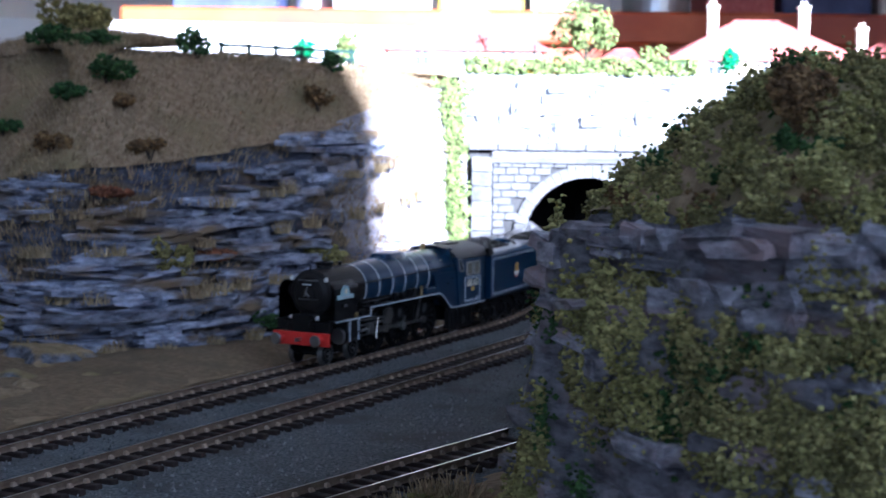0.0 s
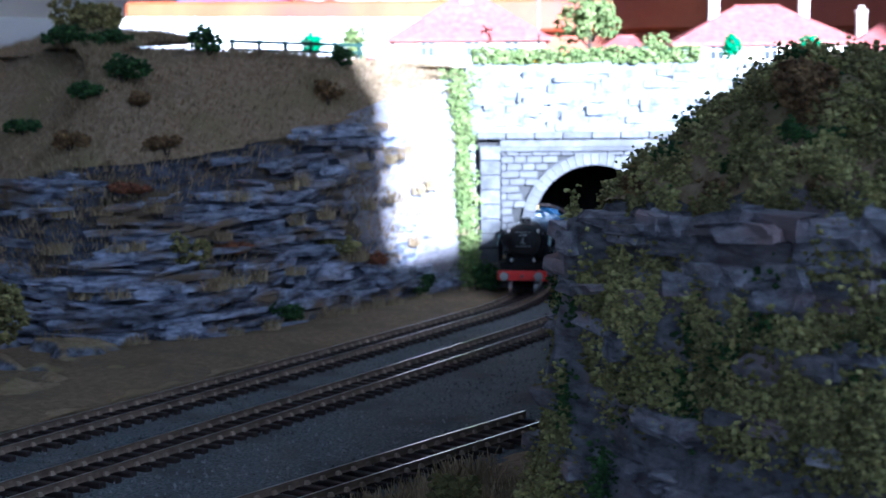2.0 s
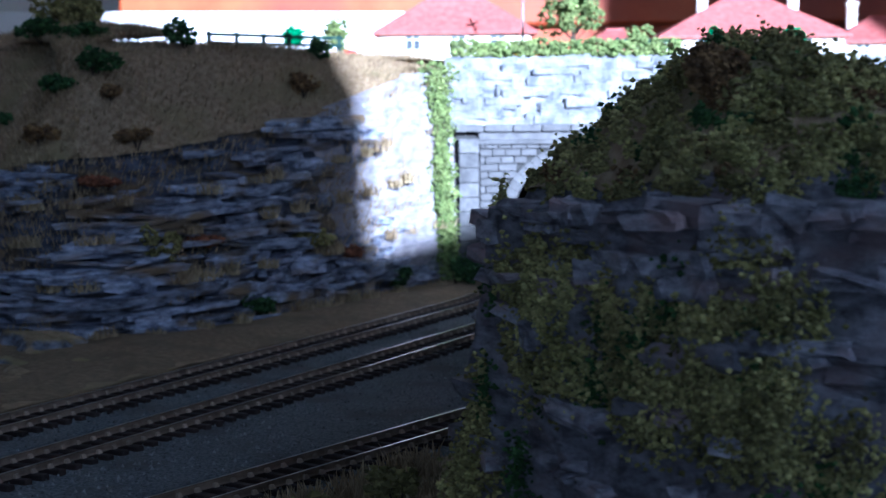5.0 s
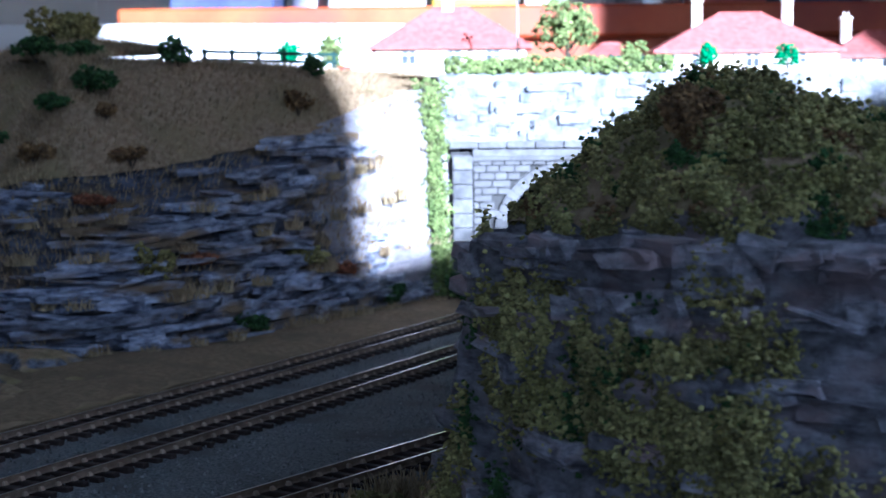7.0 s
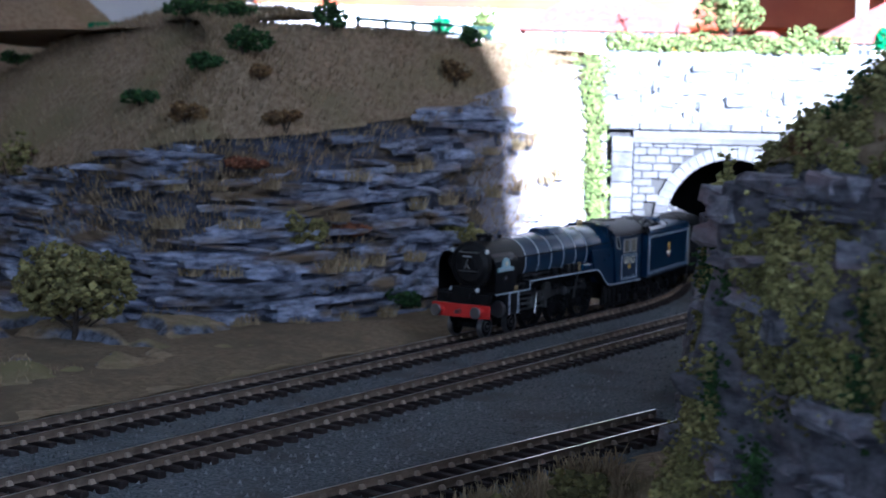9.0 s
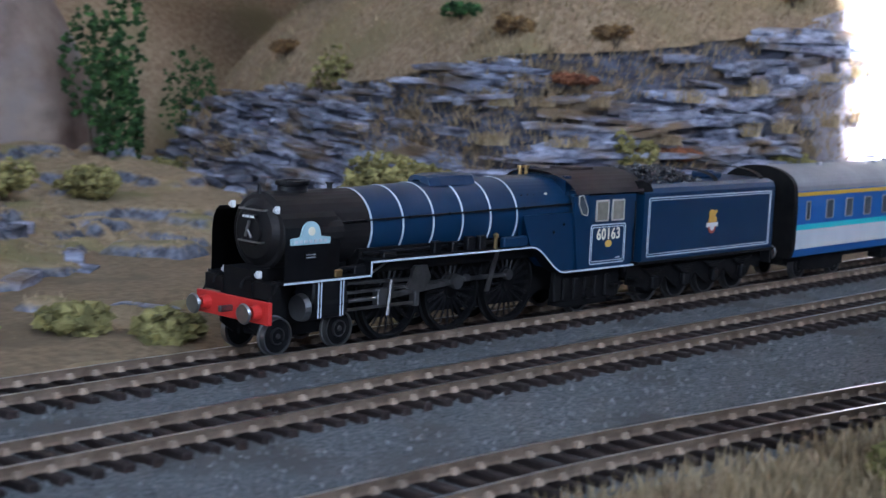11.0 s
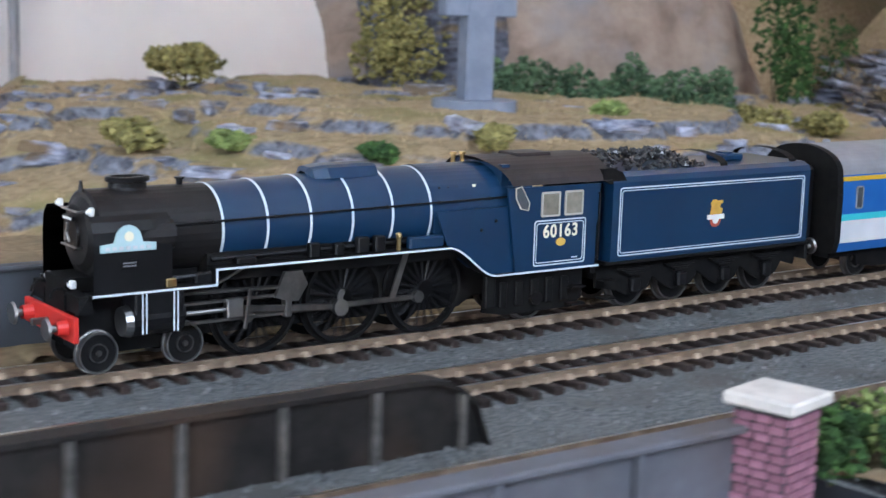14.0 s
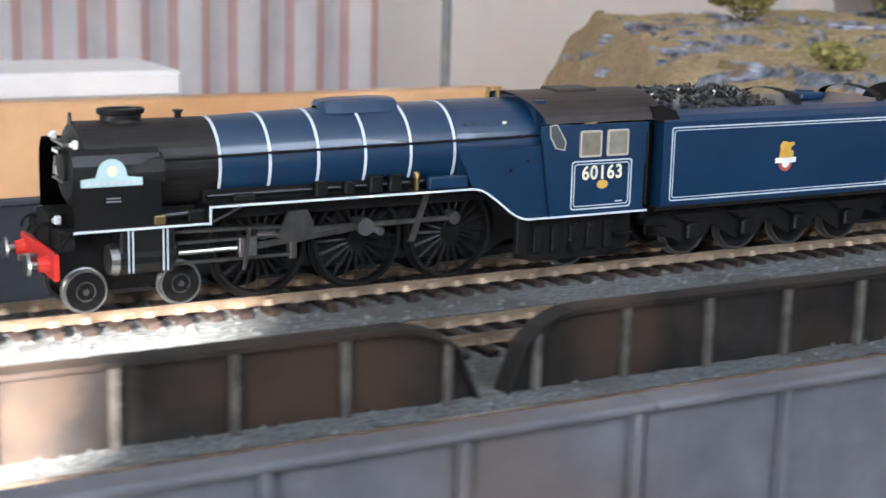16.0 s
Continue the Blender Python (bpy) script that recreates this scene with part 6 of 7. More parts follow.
        part("lamp_iron", bm, "black_matt", t)
    bm = bmesh.new()
    box(bm, 0.0010, 0.0058, -0.0008, 0.0008, 0.0128, 0.0146, 0.0003)
    part("coupling_hook", bm, "steel", t)
    # frames
    bm = bmesh.new()
    for sd in (-1, 1):
        extrude_outline(bm, [(0.0072, 0.0085), (0.012, 0.0050), (0.045, 0.0070), (0.135, 0.0060), (0.140, 0.0090), (0.182, 0.0090), (0.182, 0.0180), (0.118, 0.0265), (0.046, 0.0265), (0.046, 0.0225), (0.0072, 0.0215)], sd * 0.0062, sd * 0.0070)
    box(bm, 0.0075, 0.118, -0.0062, 0.0062, 0.0130, 0.0255)
    box(bm, 0.118, 0.182, -0.0062, 0.0062, 0.0095, 0.0180)
    box(bm, 0.0078, 0.0115, -0.0150, 0.0150, 0.0175, 0.0222)
    box(bm, 0.046, 0.150, -0.0115, 0.0115, 0.0222, 0.0300)
    part("main_frame", bm, "black_matt", t, "black main frames")
    # footplate and valance with the pale line
    line = [(0.0108, 0.0224), (0.0460, 0.0224), (0.0460, 0.0266), (0.1230, 0.0266)]
    for i in range(1, 13):
        f = i / 12
        line.append((0.1230 + 0.0190 * f, 0.0266 - 0.0099 * (0.5 - 0.5 * math.cos(math.pi * f))))
    line.append((0.1830, 0.0167))
    for sd in (-1, 1):
        bm = bmesh.new()
        strip(bm, line, sd * 0.0120, sd * 0.0172, 0.0007)
        fp = part("footplate", bm, "loco_black", t)
        bm = bmesh.new()
        strip(bm, line, sd * 0.0172, sd * 0.0174, 0.00062)
        part("edge_line", bm, "line_w", fp, "pale line along the footplate edge")
    # side sheets between firebox and cab, below the sloping plate
    for sd in (-1, 1):
        pts = [(0.1235, 0.0270)] + [(x, z + 0.0004) for x, z in line[4:16]] + [(0.1495, 0.0171), (0.1495, 0.0375), (0.1190, 0.0375)]
        plate("side_sheet", pts, sd * 0.0157, sd * 0.0004, "loco_blue", t, "blue side sheet ahead of the cab")
        bm = bmesh.new()
        box(bm, 0.1100, 0.1225, min(sd * 0.0135, sd * 0.0160), max(sd * 0.0135, sd * 0.0160), 0.0268, 0.0305, 0.0005)
        part("sand_box", bm, "loco_blue", t)
        for k, (x, w, h) in enumerate(((0.0765, 0.0035, 0.0042), (0.0850, 0.003, 0.0036), (0.0925, 0.0040, 0.0048), (0.0985, 0.0036, 0.0048), (0.0535, 0.006, 0.002), (0.041, 0.006, 0.003))):
            bm = bmesh.new()
            zb = 0.0268 if x > 0.046 else 0.0226
            box(bm, x, x + w, min(sd * 0.0125, sd * 0.0150), max(sd * 0.0125, sd * 0.0150), zb, zb + h, 0.0004)
            part("lubricator", bm, "loco_black", t)
        bm = bmesh.new()
        tube(bm, (0.1065, sd * 0.0150, 0.0268), (0.1065, sd * 0.0150, 0.0305), 0.0007, seg=8)
        bmesh.ops.create_icosphere(bm, subdivisions=1, radius=0.0012, matrix=Matrix.Translation((0.1065, sd * 0.0150, 0.0312)))
        part("brass_valve", bm, "brass", t)
        bm = bmesh.new()
        box(bm, 0.0315, 0.0345, min(sd * 0.0145, sd * 0.0168), max(sd * 0.0145, sd * 0.0168), 0.0228, 0.0252, 0.0003)
        part("copper_fitting", bm, "brass", t)
        bm = bmesh.new()
        tube(bm, (0.034, sd * 0.0135, 0.0245), (0.047, sd * 0.0140, 0.0252), 0.0008, seg=8)
        tube(bm, (0.047, sd * 0.0120, 0.0285), (0.120, sd * 0.0130, 0.0290), 0.0006, seg=8)
        part("steam_pipe", bm, "loco_black", t)
        for z in (0.0310, 0.0335):
            bm = bmesh.new()
            bmesh.ops.create_icosphere(bm, subdivisions=1, radius=0.0006, matrix=Matrix.Translation((0.136 + (z - 0.031) * 2.2, sd * 0.0162, z)))
            part("mudhole_door", bm, "loco_black", t)
        # cylinder with its bands
        bm = bmesh.new()
        pts = round_rect(0.0215, 0.0375, 0.0105, 0.0222, 0.0012)
        loops = []
        for x in (0.0225, 0.0368):
            lp = []
            for i in range(20):
                a = 6.2832 * i / 20
                lp.append((x, sd * 0.0122 + 0.0050 * math.cos(a), 0.0150 + 0.0052 * math.sin(a)))
            loops.append(lp)
        ring_strip(bm, loops, True)
        box(bm, 0.0225, 0.0368, min(sd * 0.0085, sd * 0.0170), max(sd * 0.0085, sd * 0.0170), 0.0155, 0.0221, 0.0006)
        tube(bm, (0.0368, sd * 0.0122, 0.0150), (0.0385, sd * 0.0122, 0.0150), 0.0038, 0.0022, 16)
        cyl = part("cylinder", bm, "loco_black", t, "black lined outside cylinder")
        bm = bmesh.new()
        tube(bm, (0.0205, sd * 0.0122, 0.0140), (0.0226, sd * 0.0122, 0.0140), 0.0038, 0.0043, 18)
        part("cylinder_cover", bm, "tyre", cyl, "bright steel cylinder cover")
        bm = bmesh.new()
        for x in (0.0245, 0.0256, 0.0335, 0.0346):
            box(bm, x - 0.0002, x + 0.0002, min(sd * 0.0170, sd * 0.0172), max(sd * 0.0170, sd * 0.0172), 0.0112, 0.0219)
        part("cylinder_band", bm, "line_w", cyl, "pale cylinder lining")
        bm = bmesh.new()
        for z in (0.0165, 0.0112):
            box(bm, 0.0370, 0.0700, min(sd * 0.0120, sd * 0.0130), max(sd * 0.0120, sd * 0.0130), z, z + 0.0008)
        box(bm, 0.0695, 0.0715, min(sd * 0.0110, sd * 0.0140), max(sd * 0.0110, sd * 0.0140), 0.0105, 0.0225, 0.0003)
        part("slide_bar", bm, "steel", t, "steel slide bars")
        bm = bmesh.new()
        extrude_outline(bm, [(0.066, 0.0165), (0.069, 0.0235), (0.0745, 0.0235), (0.0765, 0.0195), (0.0735, 0.0150), (0.0705, 0.0150)], sd * 0.0128, sd * 0.0140)
        part("expansion_link", bm, "steel", t)
        bm = bmesh.new()
        tube(bm, (0.038, sd * 0.0128, 0.0200), (0.070, sd * 0.0132, 0.0192), 0.0006, seg=6)
        tube(bm, (0.056, sd * 0.0150, 0.0090), (0.0575, sd * 0.0150, 0.0200), 0.0006, seg=6)
        part("valve_rod", bm, "steel", t)
        bm = bmesh.new()
        extrude_outline(bm, [(0.0470, 0.0222), (0.0560, 0.0262), (0.0572, 0.0262), (0.0485, 0.0222)], sd * 0.0140, sd * 0.0146)
        part("frame_bracket", bm, "steel", t)
        bm = bmesh.new()
        extrude_outline(bm, [(0.1060, 0.0120), (0.1080, 0.0120), (0.1130, 0.0262), (0.1110, 0.0262)], sd * 0.0112, sd * 0.0118)
        part("frame_bracket", bm, "steel", t)
        # trailing frame, steps, ash pan
        bm = bmesh.new()
        extrude_outline(bm, [(0.140, 0.0045), (0.148, 0.0030), (0.1760, 0.0030), (0.1805, 0.0060), (0.1805, 0.0165), (0.142, 0.0165)], sd * 0.0118, sd * 0.0128)
        for k in range(5):
            box(bm, 0.146 + 0.0062 * k, 0.149 + 0.0062 * k, min(sd * 0.0127, sd * 0.0140), max(sd * 0.0127, sd * 0.0140), 0.0055, 0.0135, 0.0004)
        box(bm, 0.1395, 0.1435, min(sd * 0.0128, sd * 0.0150), max(sd * 0.0128, sd * 0.0150), 0.0060, 0.0165, 0.0004)
        part("trailing_frame", bm, "black_matt", t, "black trailing truck frame")
        bm = bmesh.new()
        tube(bm, (0.1605, sd * 0.0127, 0.0075), (0.1605, sd * 0.0146, 0.0075), 0.0022, seg=12)
        part("axle_box", bm, "loco_black", t)
        bm = bmesh.new()
        for z in (0.0040, 0.0095):
            box(bm, 0.1735, 0.1795, min(sd * 0.0128, sd * 0.0160), max(sd * 0.0128, sd * 0.0160), z, z + 0.0007)
        part("cab_step", bm, "black_matt", t)
        # bogie frame
        bm = bmesh.new()
        extrude_outline(bm, [(0.0130, 0.0045), (0.0430, 0.0045), (0.0430, 0.0075), (0.034, 0.0095), (0.022, 0.0095), (0.0130, 0.0075)], sd * 0.0045, sd * 0.0058)
        part("bogie_frame", bm, "black_matt", t)
    # cab
    cab = thing_part("cab", t)
    for sd in (-1, 1):
        pts = [(0.1490, 0.0170), (0.1815, 0.0170), (0.1815, 0.0300), (0.1825, 0.0318), (0.1825, 0.0432), (0.1450, 0.0432)]
        bm = bmesh.new()
        extrude_outline(bm, pts, sd * 0.0164, sd * 0.0172)
        part("cab_side", bm, "loco_blue", t, "blue cab side with number panel")
        for x0, x1 in ((0.1585, 0.1655), (0.1680, 0.1750)):
            bm = bmesh.new()
            extrude_outline(bm, round_rect(x0, x1, 0.0340, 0.0412, 0.0004), sd * 0.01725, sd * 0.0175)
            w = part("cab_window", bm, "window_warm", t, "warm lit cab window")
            bm = bmesh.new()
            pr = round_rect(x0, x1, 0.0340, 0.0412, 0.0004)
            strip(bm, pr + pr[:1], sd * 0.0172, sd * 0.0177, 0.0006)
            part("window_frame", bm, "cream_panel", w)
        lining(t, 0.1560, 0.1768, 0.0185, 0.0325, 0.01725, sd)
        bm = bmesh.new()
        tube(bm, (0.1667, sd * 0.0172, 0.0255), (0.1667, sd * 0.0175, 0.0255), 0.0013, seg=16)
        oval_ = part("works_plate", bm, "gold", t, "small oval brass works plate")
        oval_.matrix_basis = Matrix.Translation((0.1667, 0, 0)) @ Matrix.Diagonal((1.5, 1, 1, 1)) @ Matrix.Translation((-0.1667, 0, 0))
        bm = bmesh.new()
        box(bm, 0.1715, 0.1740, min(sd * 0.0172, sd * 0.01735), max(sd * 0.0172, sd * 0.01735), 0.0200, 0.0204)
        part("lettering_bar", bm, "line_w", t)
        bm = bmesh.new()
        for z in (0.0195, 0.0400):
            tube(bm, (0.1818, sd * 0.0175, z), (0.1818, sd * 0.0168, z), 0.0003, seg=6)
        tube(bm, (0.1820, sd * 0.0177, 0.0185), (0.1820, sd * 0.0177, 0.0405), 0.0003, seg=6)
        part("grab_rail", bm, "loco_black", t)
    # figures on the cab sides
    for sd in (-1, 1):
        fc = bpy.data.curves.new("cab_number", "FONT")
        fc.body, fc.size, fc.extrude, fc.align_x = "60163", 0.0057, 0.00008, "CENTER"
        fc.space_character, fc.offset = 1.12, 0.00012
        fo = new("tmp_number", fc)
        me = bpy.data.meshes.new_from_object(fo.evaluated_get(bpy.context.evaluated_depsgraph_get()))
        bpy.data.objects.remove(fo)
        me.materials.clear()
        me.materials.append(M["cream"])
        no = new("cab_number", me)
        no.parent = t
        no["label"] = "cream painted cab side number"
        no.matrix_basis = Matrix.Translation((0.1665, sd * 0.0174, 0.0272)) @ (Matrix.Rotation(math.pi / 2, 4, "X") if sd < 0 else Matrix.Rotation(math.pi, 4, "Z") @ Matrix.Rotation(math.pi / 2, 4, "X")) @ Matrix.Diagonal((0.92, 1.0, 1, 1))
    bm = bmesh.new()

    def roof(x, k=0.0):
        pts = []
        for i in range(17):
            a = radians(8 + 164 * i / 16)
            pts.append((x + k * math.sin(a), 0.0174 * math.cos(a), 0.0418 + 0.0098 * math.sin(a) ** 0.8))
        return pts
    ring_strip(bm, [roof(0.1475, -0.0050), roof(0.160), roof(0.1875)])
    bmesh.ops.solidify(bm, geom=bm.faces[:], thickness=0.0006)
    rf = part("cab_roof", bm, "roof_brown", t, "dark brown curved cab roof")
    bm = bmesh.new()
    box(bm, 0.158, 0.172, -0.005, 0.005, 0.0508, 0.0522, 0.0004)
    part("roof_vent", bm, "roof_brown", rf)
    # wedge front with its window
    bm = bmesh.new()
    for sd in (-1, 1):
        q = [(0.1460, sd * 0.0150, 0.0440), (0.1490, sd * 0.0168, 0.0350), (0.1545, sd * 0.0172, 0.0350), (0.1545, sd * 0.0170, 0.0440)]
        vs = [bm.verts.new(p) for p in q]
        bm.faces.new(vs if sd < 0 else vs[::-1])
    box(bm, 0.1485, 0.1500, -0.0162, 0.0162, 0.0170, 0.0450)
    box(bm, 0.146, 0.149, -0.0125, 0.0125, 0.0430, 0.0500)
    part("cab_front", bm, "loco_blue", t)
    for sd in (-1, 1):
        bm = bmesh.new()
        q = [(0.1478, 0.0432), (0.1500, 0.0436), (0.1532, 0.0385), (0.1528, 0.0362), (0.1500, 0.0368), (0.1480, 0.0400)]
        extrude_outline(bm, q, sd * 0.0173, sd * 0.0176)
        w = part("spectacle_window", bm, "glass", t, "angled cab front window")
        bm = bmesh.new()
        strip(bm, q + q[:1], sd * 0.0173, sd * 0.0178, 0.0003)
        part("window_frame", bm, "cream_panel", w)
    bm = bmesh.new()
    box(bm, 0.1505, 0.1815, -0.0160, 0.0160, 0.0168, 0.0175)
    box(bm, 0.1502, 0.1510, -0.016, 0.016, 0.0175, 0.044)
    part("cab_floor", bm, "black_matt", t)
    # wheels and rods
    wheels = {"bogie": [], "drive": [], "trail": []}
    for x in (0.0155, 0.0405):
        wheels["bogie"].append(wheelset("bogie_wheelset", t, x, R_B, 0, "black_matt", "tyre"))
    for x in AXLE_D:
        wheels["drive"].append(wheelset("driving_wheelset", t, x, R_D, 20, "loco_black", "black_matt"))
    wheels["trail"].append(wheelset("trailing_wheelset", t, 0.1605, 0.0073, 0, "black_matt", "steel"))
    rods = []
    for sd in (-1, 1):
        bm = bmesh.new()
        y0, y1 = sorted((sd * 0.0106, sd * 0.0116))
        box(bm, AXLE_D[0] - 0.001, AXLE_D[2] + 0.001, y0, y1, -0.0007, 0.0007, 0.0002)
        for x in AXLE_D:
            tube(bm, (x, sd * 0.0102, 0), (x, sd * 0.0121, 0), 0.0018, seg=14)
        cr = part("coupling_rod", bm, "steel", t, "dark steel coupling rod")
        bm = bmesh.new()
        y0, y1 = sorted((sd * 0.0122, sd * 0.0131))
        box(bm, -0.034, 0.0, y0, y1, -0.0009, 0.0009, 0.0002)
        tube(bm, (0, sd * 0.0120, 0), (0, sd * 0.0137, 0), 0.0022, seg=16)
        tube(bm, (-0.034, sd * 0.0120, 0), (-0.034, sd * 0.0137, 0), 0.0014, seg=12)
        mr = part("connecting_rod", bm, "steel", t, "steel connecting rod")
        bm = bmesh.new()
        y0, y1 = sorted((sd * 0.0112, sd * 0.0140))
        box(bm, -0.0025, 0.0025, y0, y1, -0.0022, 0.0030, 0.0003)
        tube(bm, (-0.0015, sd * 0.0122, 0.0), (-0.021, sd * 0.0122, 0.0), 0.0007, seg=8)
        ch = part("crosshead", bm, "tyre", t, "bright steel crosshead and piston rod")
        bm = bmesh.new()
        y0, y1 = sorted((sd * 0.0136, sd * 0.0143))
        box(bm, -0.0006, 0.0048, y0, y1, -0.0009, 0.0009, 0.0002)
        tube(bm, (0.0, sd * 0.0130, 0), (0.0, sd * 0.0146, 0), 0.0024, seg=16)
        tube(bm, (0.0045, sd * 0.0135, 0), (0.0045, sd * 0.0150, 0), 0.0011, seg=12)
        rc = part("return_crank", bm, "tyre", t, "bright return crank")
        rods.append((sd, cr, mr, ch, rc))
    return t, wheels, rods


def thing_part(name, parent):
    """Kept for the cab's inside: the back wall of the fire hole."""
    bm = bmesh.new()
    tube(bm, (0.1512, 0, 0.0290), (0.1530, 0, 0.0290), 0.0070, 0.0060, 18)
    return part("backhead", bm, "black_matt", parent)


def tender():
    """Its own vehicle, drawn behind the engine; local x as for the engine."""
    t = thing("tender", "blue lined coal tender coupled behind the locomotive", "tender", at=pose(0.94, 0, 0))
    o = -0.184
    bm = bmesh.new()
    prof = [(-0.0172, 0.0172), (-0.0175, 0.0180), (-0.0175, 0.0428), (-0.0166, 0.0446), (-0.0140, 0.0458), (0.0140, 0.0458), (0.0166, 0.0446), (0.0175, 0.0428), (0.0175, 0.0180), (0.0172, 0.0172)]
    loops = [[(x, y, z) for y, z in prof] for x in (0.1880 + o, 0.2830 + o)]
    lo = ring_strip(bm, loops, True)
    bm.faces.new(lo[0][::-1])
    bm.faces.new(lo[1])
    bmesh.ops.recalc_face_normals(bm, faces=bm.faces)
    part("tank", bm, "loco_blue", t, "blue tender tank")
    for sd in (-1, 1):
        lining(t, 0.1912 + o, 0.2800 + o, 0.0190, 0.0410, 0.0175, sd)
        bm = bmesh.new()
        pts = [(0.1838 + o, 0.0440), (0.1838 + o, 0.0475), (0.187 + o, 0.0478), (0.192 + o, 0.0462), (0.1945 + o, 0.0425), (0.1900 + o, 0.0415)]
        extrude_outline(bm, pts, sd * 0.0150, sd * 0.0172)
        part("front_wing", bm, "black_matt", t, "black curved tender front wing")
        bm = bmesh.new()
        box(bm, 0.1865 + o, 0.2860 + o, min(sd * 0.0130, sd * 0.0172), max(sd * 0.0130, sd * 0.0172), 0.0160, 0.0172, 0.0002)
        part("running_board", bm, "black_matt", t)
        bm = bmesh.new()
        pts = [(0.1870 + o, 0.0162), (0.1870 + o, 0.0080), (0.195 + o, 0.0065)]
        for k in range(4):
            c = 0.2035 + 0.0213 * k + o
            pts += [(c - 0.0065, 0.0062), (c - 0.003, 0.0045), (c + 0.003, 0.0045), (c + 0.0065, 0.0062), (c + 0.0090, 0.0098)]
        pts += [(0.2830 + o, 0.0080), (0.2850 + o, 0.0162)]
        extrude_outline(bm, pts, sd * 0.0112, sd * 0.0122)
        part("tender_frame", bm, "black_matt", t, "black slotted tender frame")
        for k in range(4):
            c = 0.2035 + 0.0213 * k + o
            bm = bmesh.new()
            box(bm, c - 0.0021, c + 0.0021, min(sd * 0.0122, sd * 0.0146), max(sd * 0.0122, sd * 0.0146), 0.0055, 0.0105, 0.0006)
            part("axle_box", bm, "loco_black", t)
            bm = bmesh.new()
            for q in range(4):
                w = 0.0075 - 0.0014 * q
                box(bm, c - w, c + w, min(sd * 0.0124, sd * 0.0138), max(sd * 0.0124, sd * 0.0138), 0.0132 - 0.0007 * q, 0.0138 - 0.0007 * q)
            part("leaf_spring", bm, "black_matt", t)
        bm = bmesh.new()
        for z in (0.0045, 0.0100):
            box(bm, 0.1872 + o, 0.1925 + o, min(sd * 0.0122, sd * 0.0160), max(sd * 0.0122, sd * 0.0160), z, z + 0.0007)
        part("step", bm, "black_matt", t)
        # crest of plain shapes
        y0 = sd * 0.0175
        bm = bmesh.new()
        tube(bm, (0.2355 + o, y0, 0.0282), (0.2355 + o, y0 + sd * 0.0002, 0.0282), 0.0026, seg=20)
        crest = part("crest", bm, "crest_red", t, "round painted crest with gold and white shapes")
        bm = bmesh.new()
        tube(bm, (0.2355 + o, y0 + sd * 0.0002, 0.0282), (0.2355 + o, y0 + sd * 0.0003, 0.0282), 0.0015, seg=16)
        part("crest_disc", bm, "lamp", crest)
        bm = bmesh.new()
        box(bm, 0.2315 + o, 0.2395 + o, min(y0, y0 + sd * 0.0004), max(y0, y0 + sd * 0.0004), 0.0283, 0.0299)
        part("crest_bar", bm, "lamp", crest)
        bm = bmesh.new()
        extrude_outline(bm, [(0.2328 + o, 0.0300), (0.2384 + o, 0.0300), (0.2386 + o, 0.0318), (0.2372 + o, 0.0324), (0.2376 + o, 0.0334), (0.2388 + o, 0.0338), (0.2384 + o, 0.0348), (0.2366 + o, 0.0345), (0.2356 + o, 0.0350), (0.2340 + o, 0.0350), (0.2330 + o, 0.0338), (0.2334 + o, 0.0326)], y0, y0 + sd * 0.0003)
        part("crest_beast", bm, "gold", crest)
        bm = bmesh.new()
        tube(bm, (0.2855 + o, sd * 0.0114, 0.0139), (0.2895 + o, sd * 0.0114, 0.0139), 0.0022, 0.0017, 12)
        b = part("buffer", bm, "red", t, "red buffer housing")
        bm = bmesh.new()
        tube(bm, (0.2890 + o, sd * 0.0114, 0.0139), (0.2928 + o, sd * 0.0114, 0.0139), 0.0011, seg=8)
        tube(bm, (0.2922 + o, sd * 0.0114, 0.0139), (0.2930 + o, sd * 0.0114, 0.0139), 0.0027, 0.0031, 16)
        part("buffer_head", bm, "tyre", b)
    bm = bmesh.new()
    box(bm, 0.2840 + o, 0.2856 + o, -0.0165, 0.0165, 0.0105, 0.0172, 0.0002)
    part("buffer_beam", bm, "loco_black", t)
    bm = bmesh.new()
    box(bm, 0.1870 + o, 0.2845 + o, -0.0105, 0.0105, 0.0105, 0.0165)
    box(bm, 0.1845 + o, 0.1885 + o, -0.0120, 0.0120, 0.0130, 0.0420)
    part("underframe", bm, "black_matt", t)
    # coal space, coal, rear deck
    rnd = random.Random(77)
    pts = []
    for _ in range(420):
        x = rnd.uniform(0.191, 0.236)
        y = rnd.uniform(-0.0125, 0.0125)
        k = 1 - (y / 0.0135) ** 2
        pts.append((x + o, y, 0.0450 + 0.0055 * k * min(1, (0.240 - x) / 0.016) * min(1, (x - 0.186) / 0.006) + rnd.uniform(-0.0006, 0.0006)))
    clumps("coal", pts, 0.0012, "coal", t, rnd, 0.9)
    for x, w in ((0.2405, 0.0105), (0.2755, 0.0150)):
        bm = bmesh.new()
        a = [(x + o, 0.0140 * math.cos(radians(180 - 15 * i)), 0.0455 + 0.0042 * math.sin(radians(15 * i))) for i in range(13)]
        ring_strip(bm, [a, [(p[0] + 0.0035, p[1], p[2] + 0.0002) for p in a]])
        bmesh.ops.solidify(bm, geom=bm.faces[:], thickness=0.0005)
        part("coal_plate", bm, "black_matt", t, "black arched dome plate")
    bm = bmesh.new()
    box(bm, 0.252 + o, 0.262 + o, -0.0045, 0.0045, 0.0458, 0.0482, 0.0006)
    tube(bm, (0.257 + o, 0, 0.0482), (0.257 + o, 0, 0.0488), 0.003, seg=14)
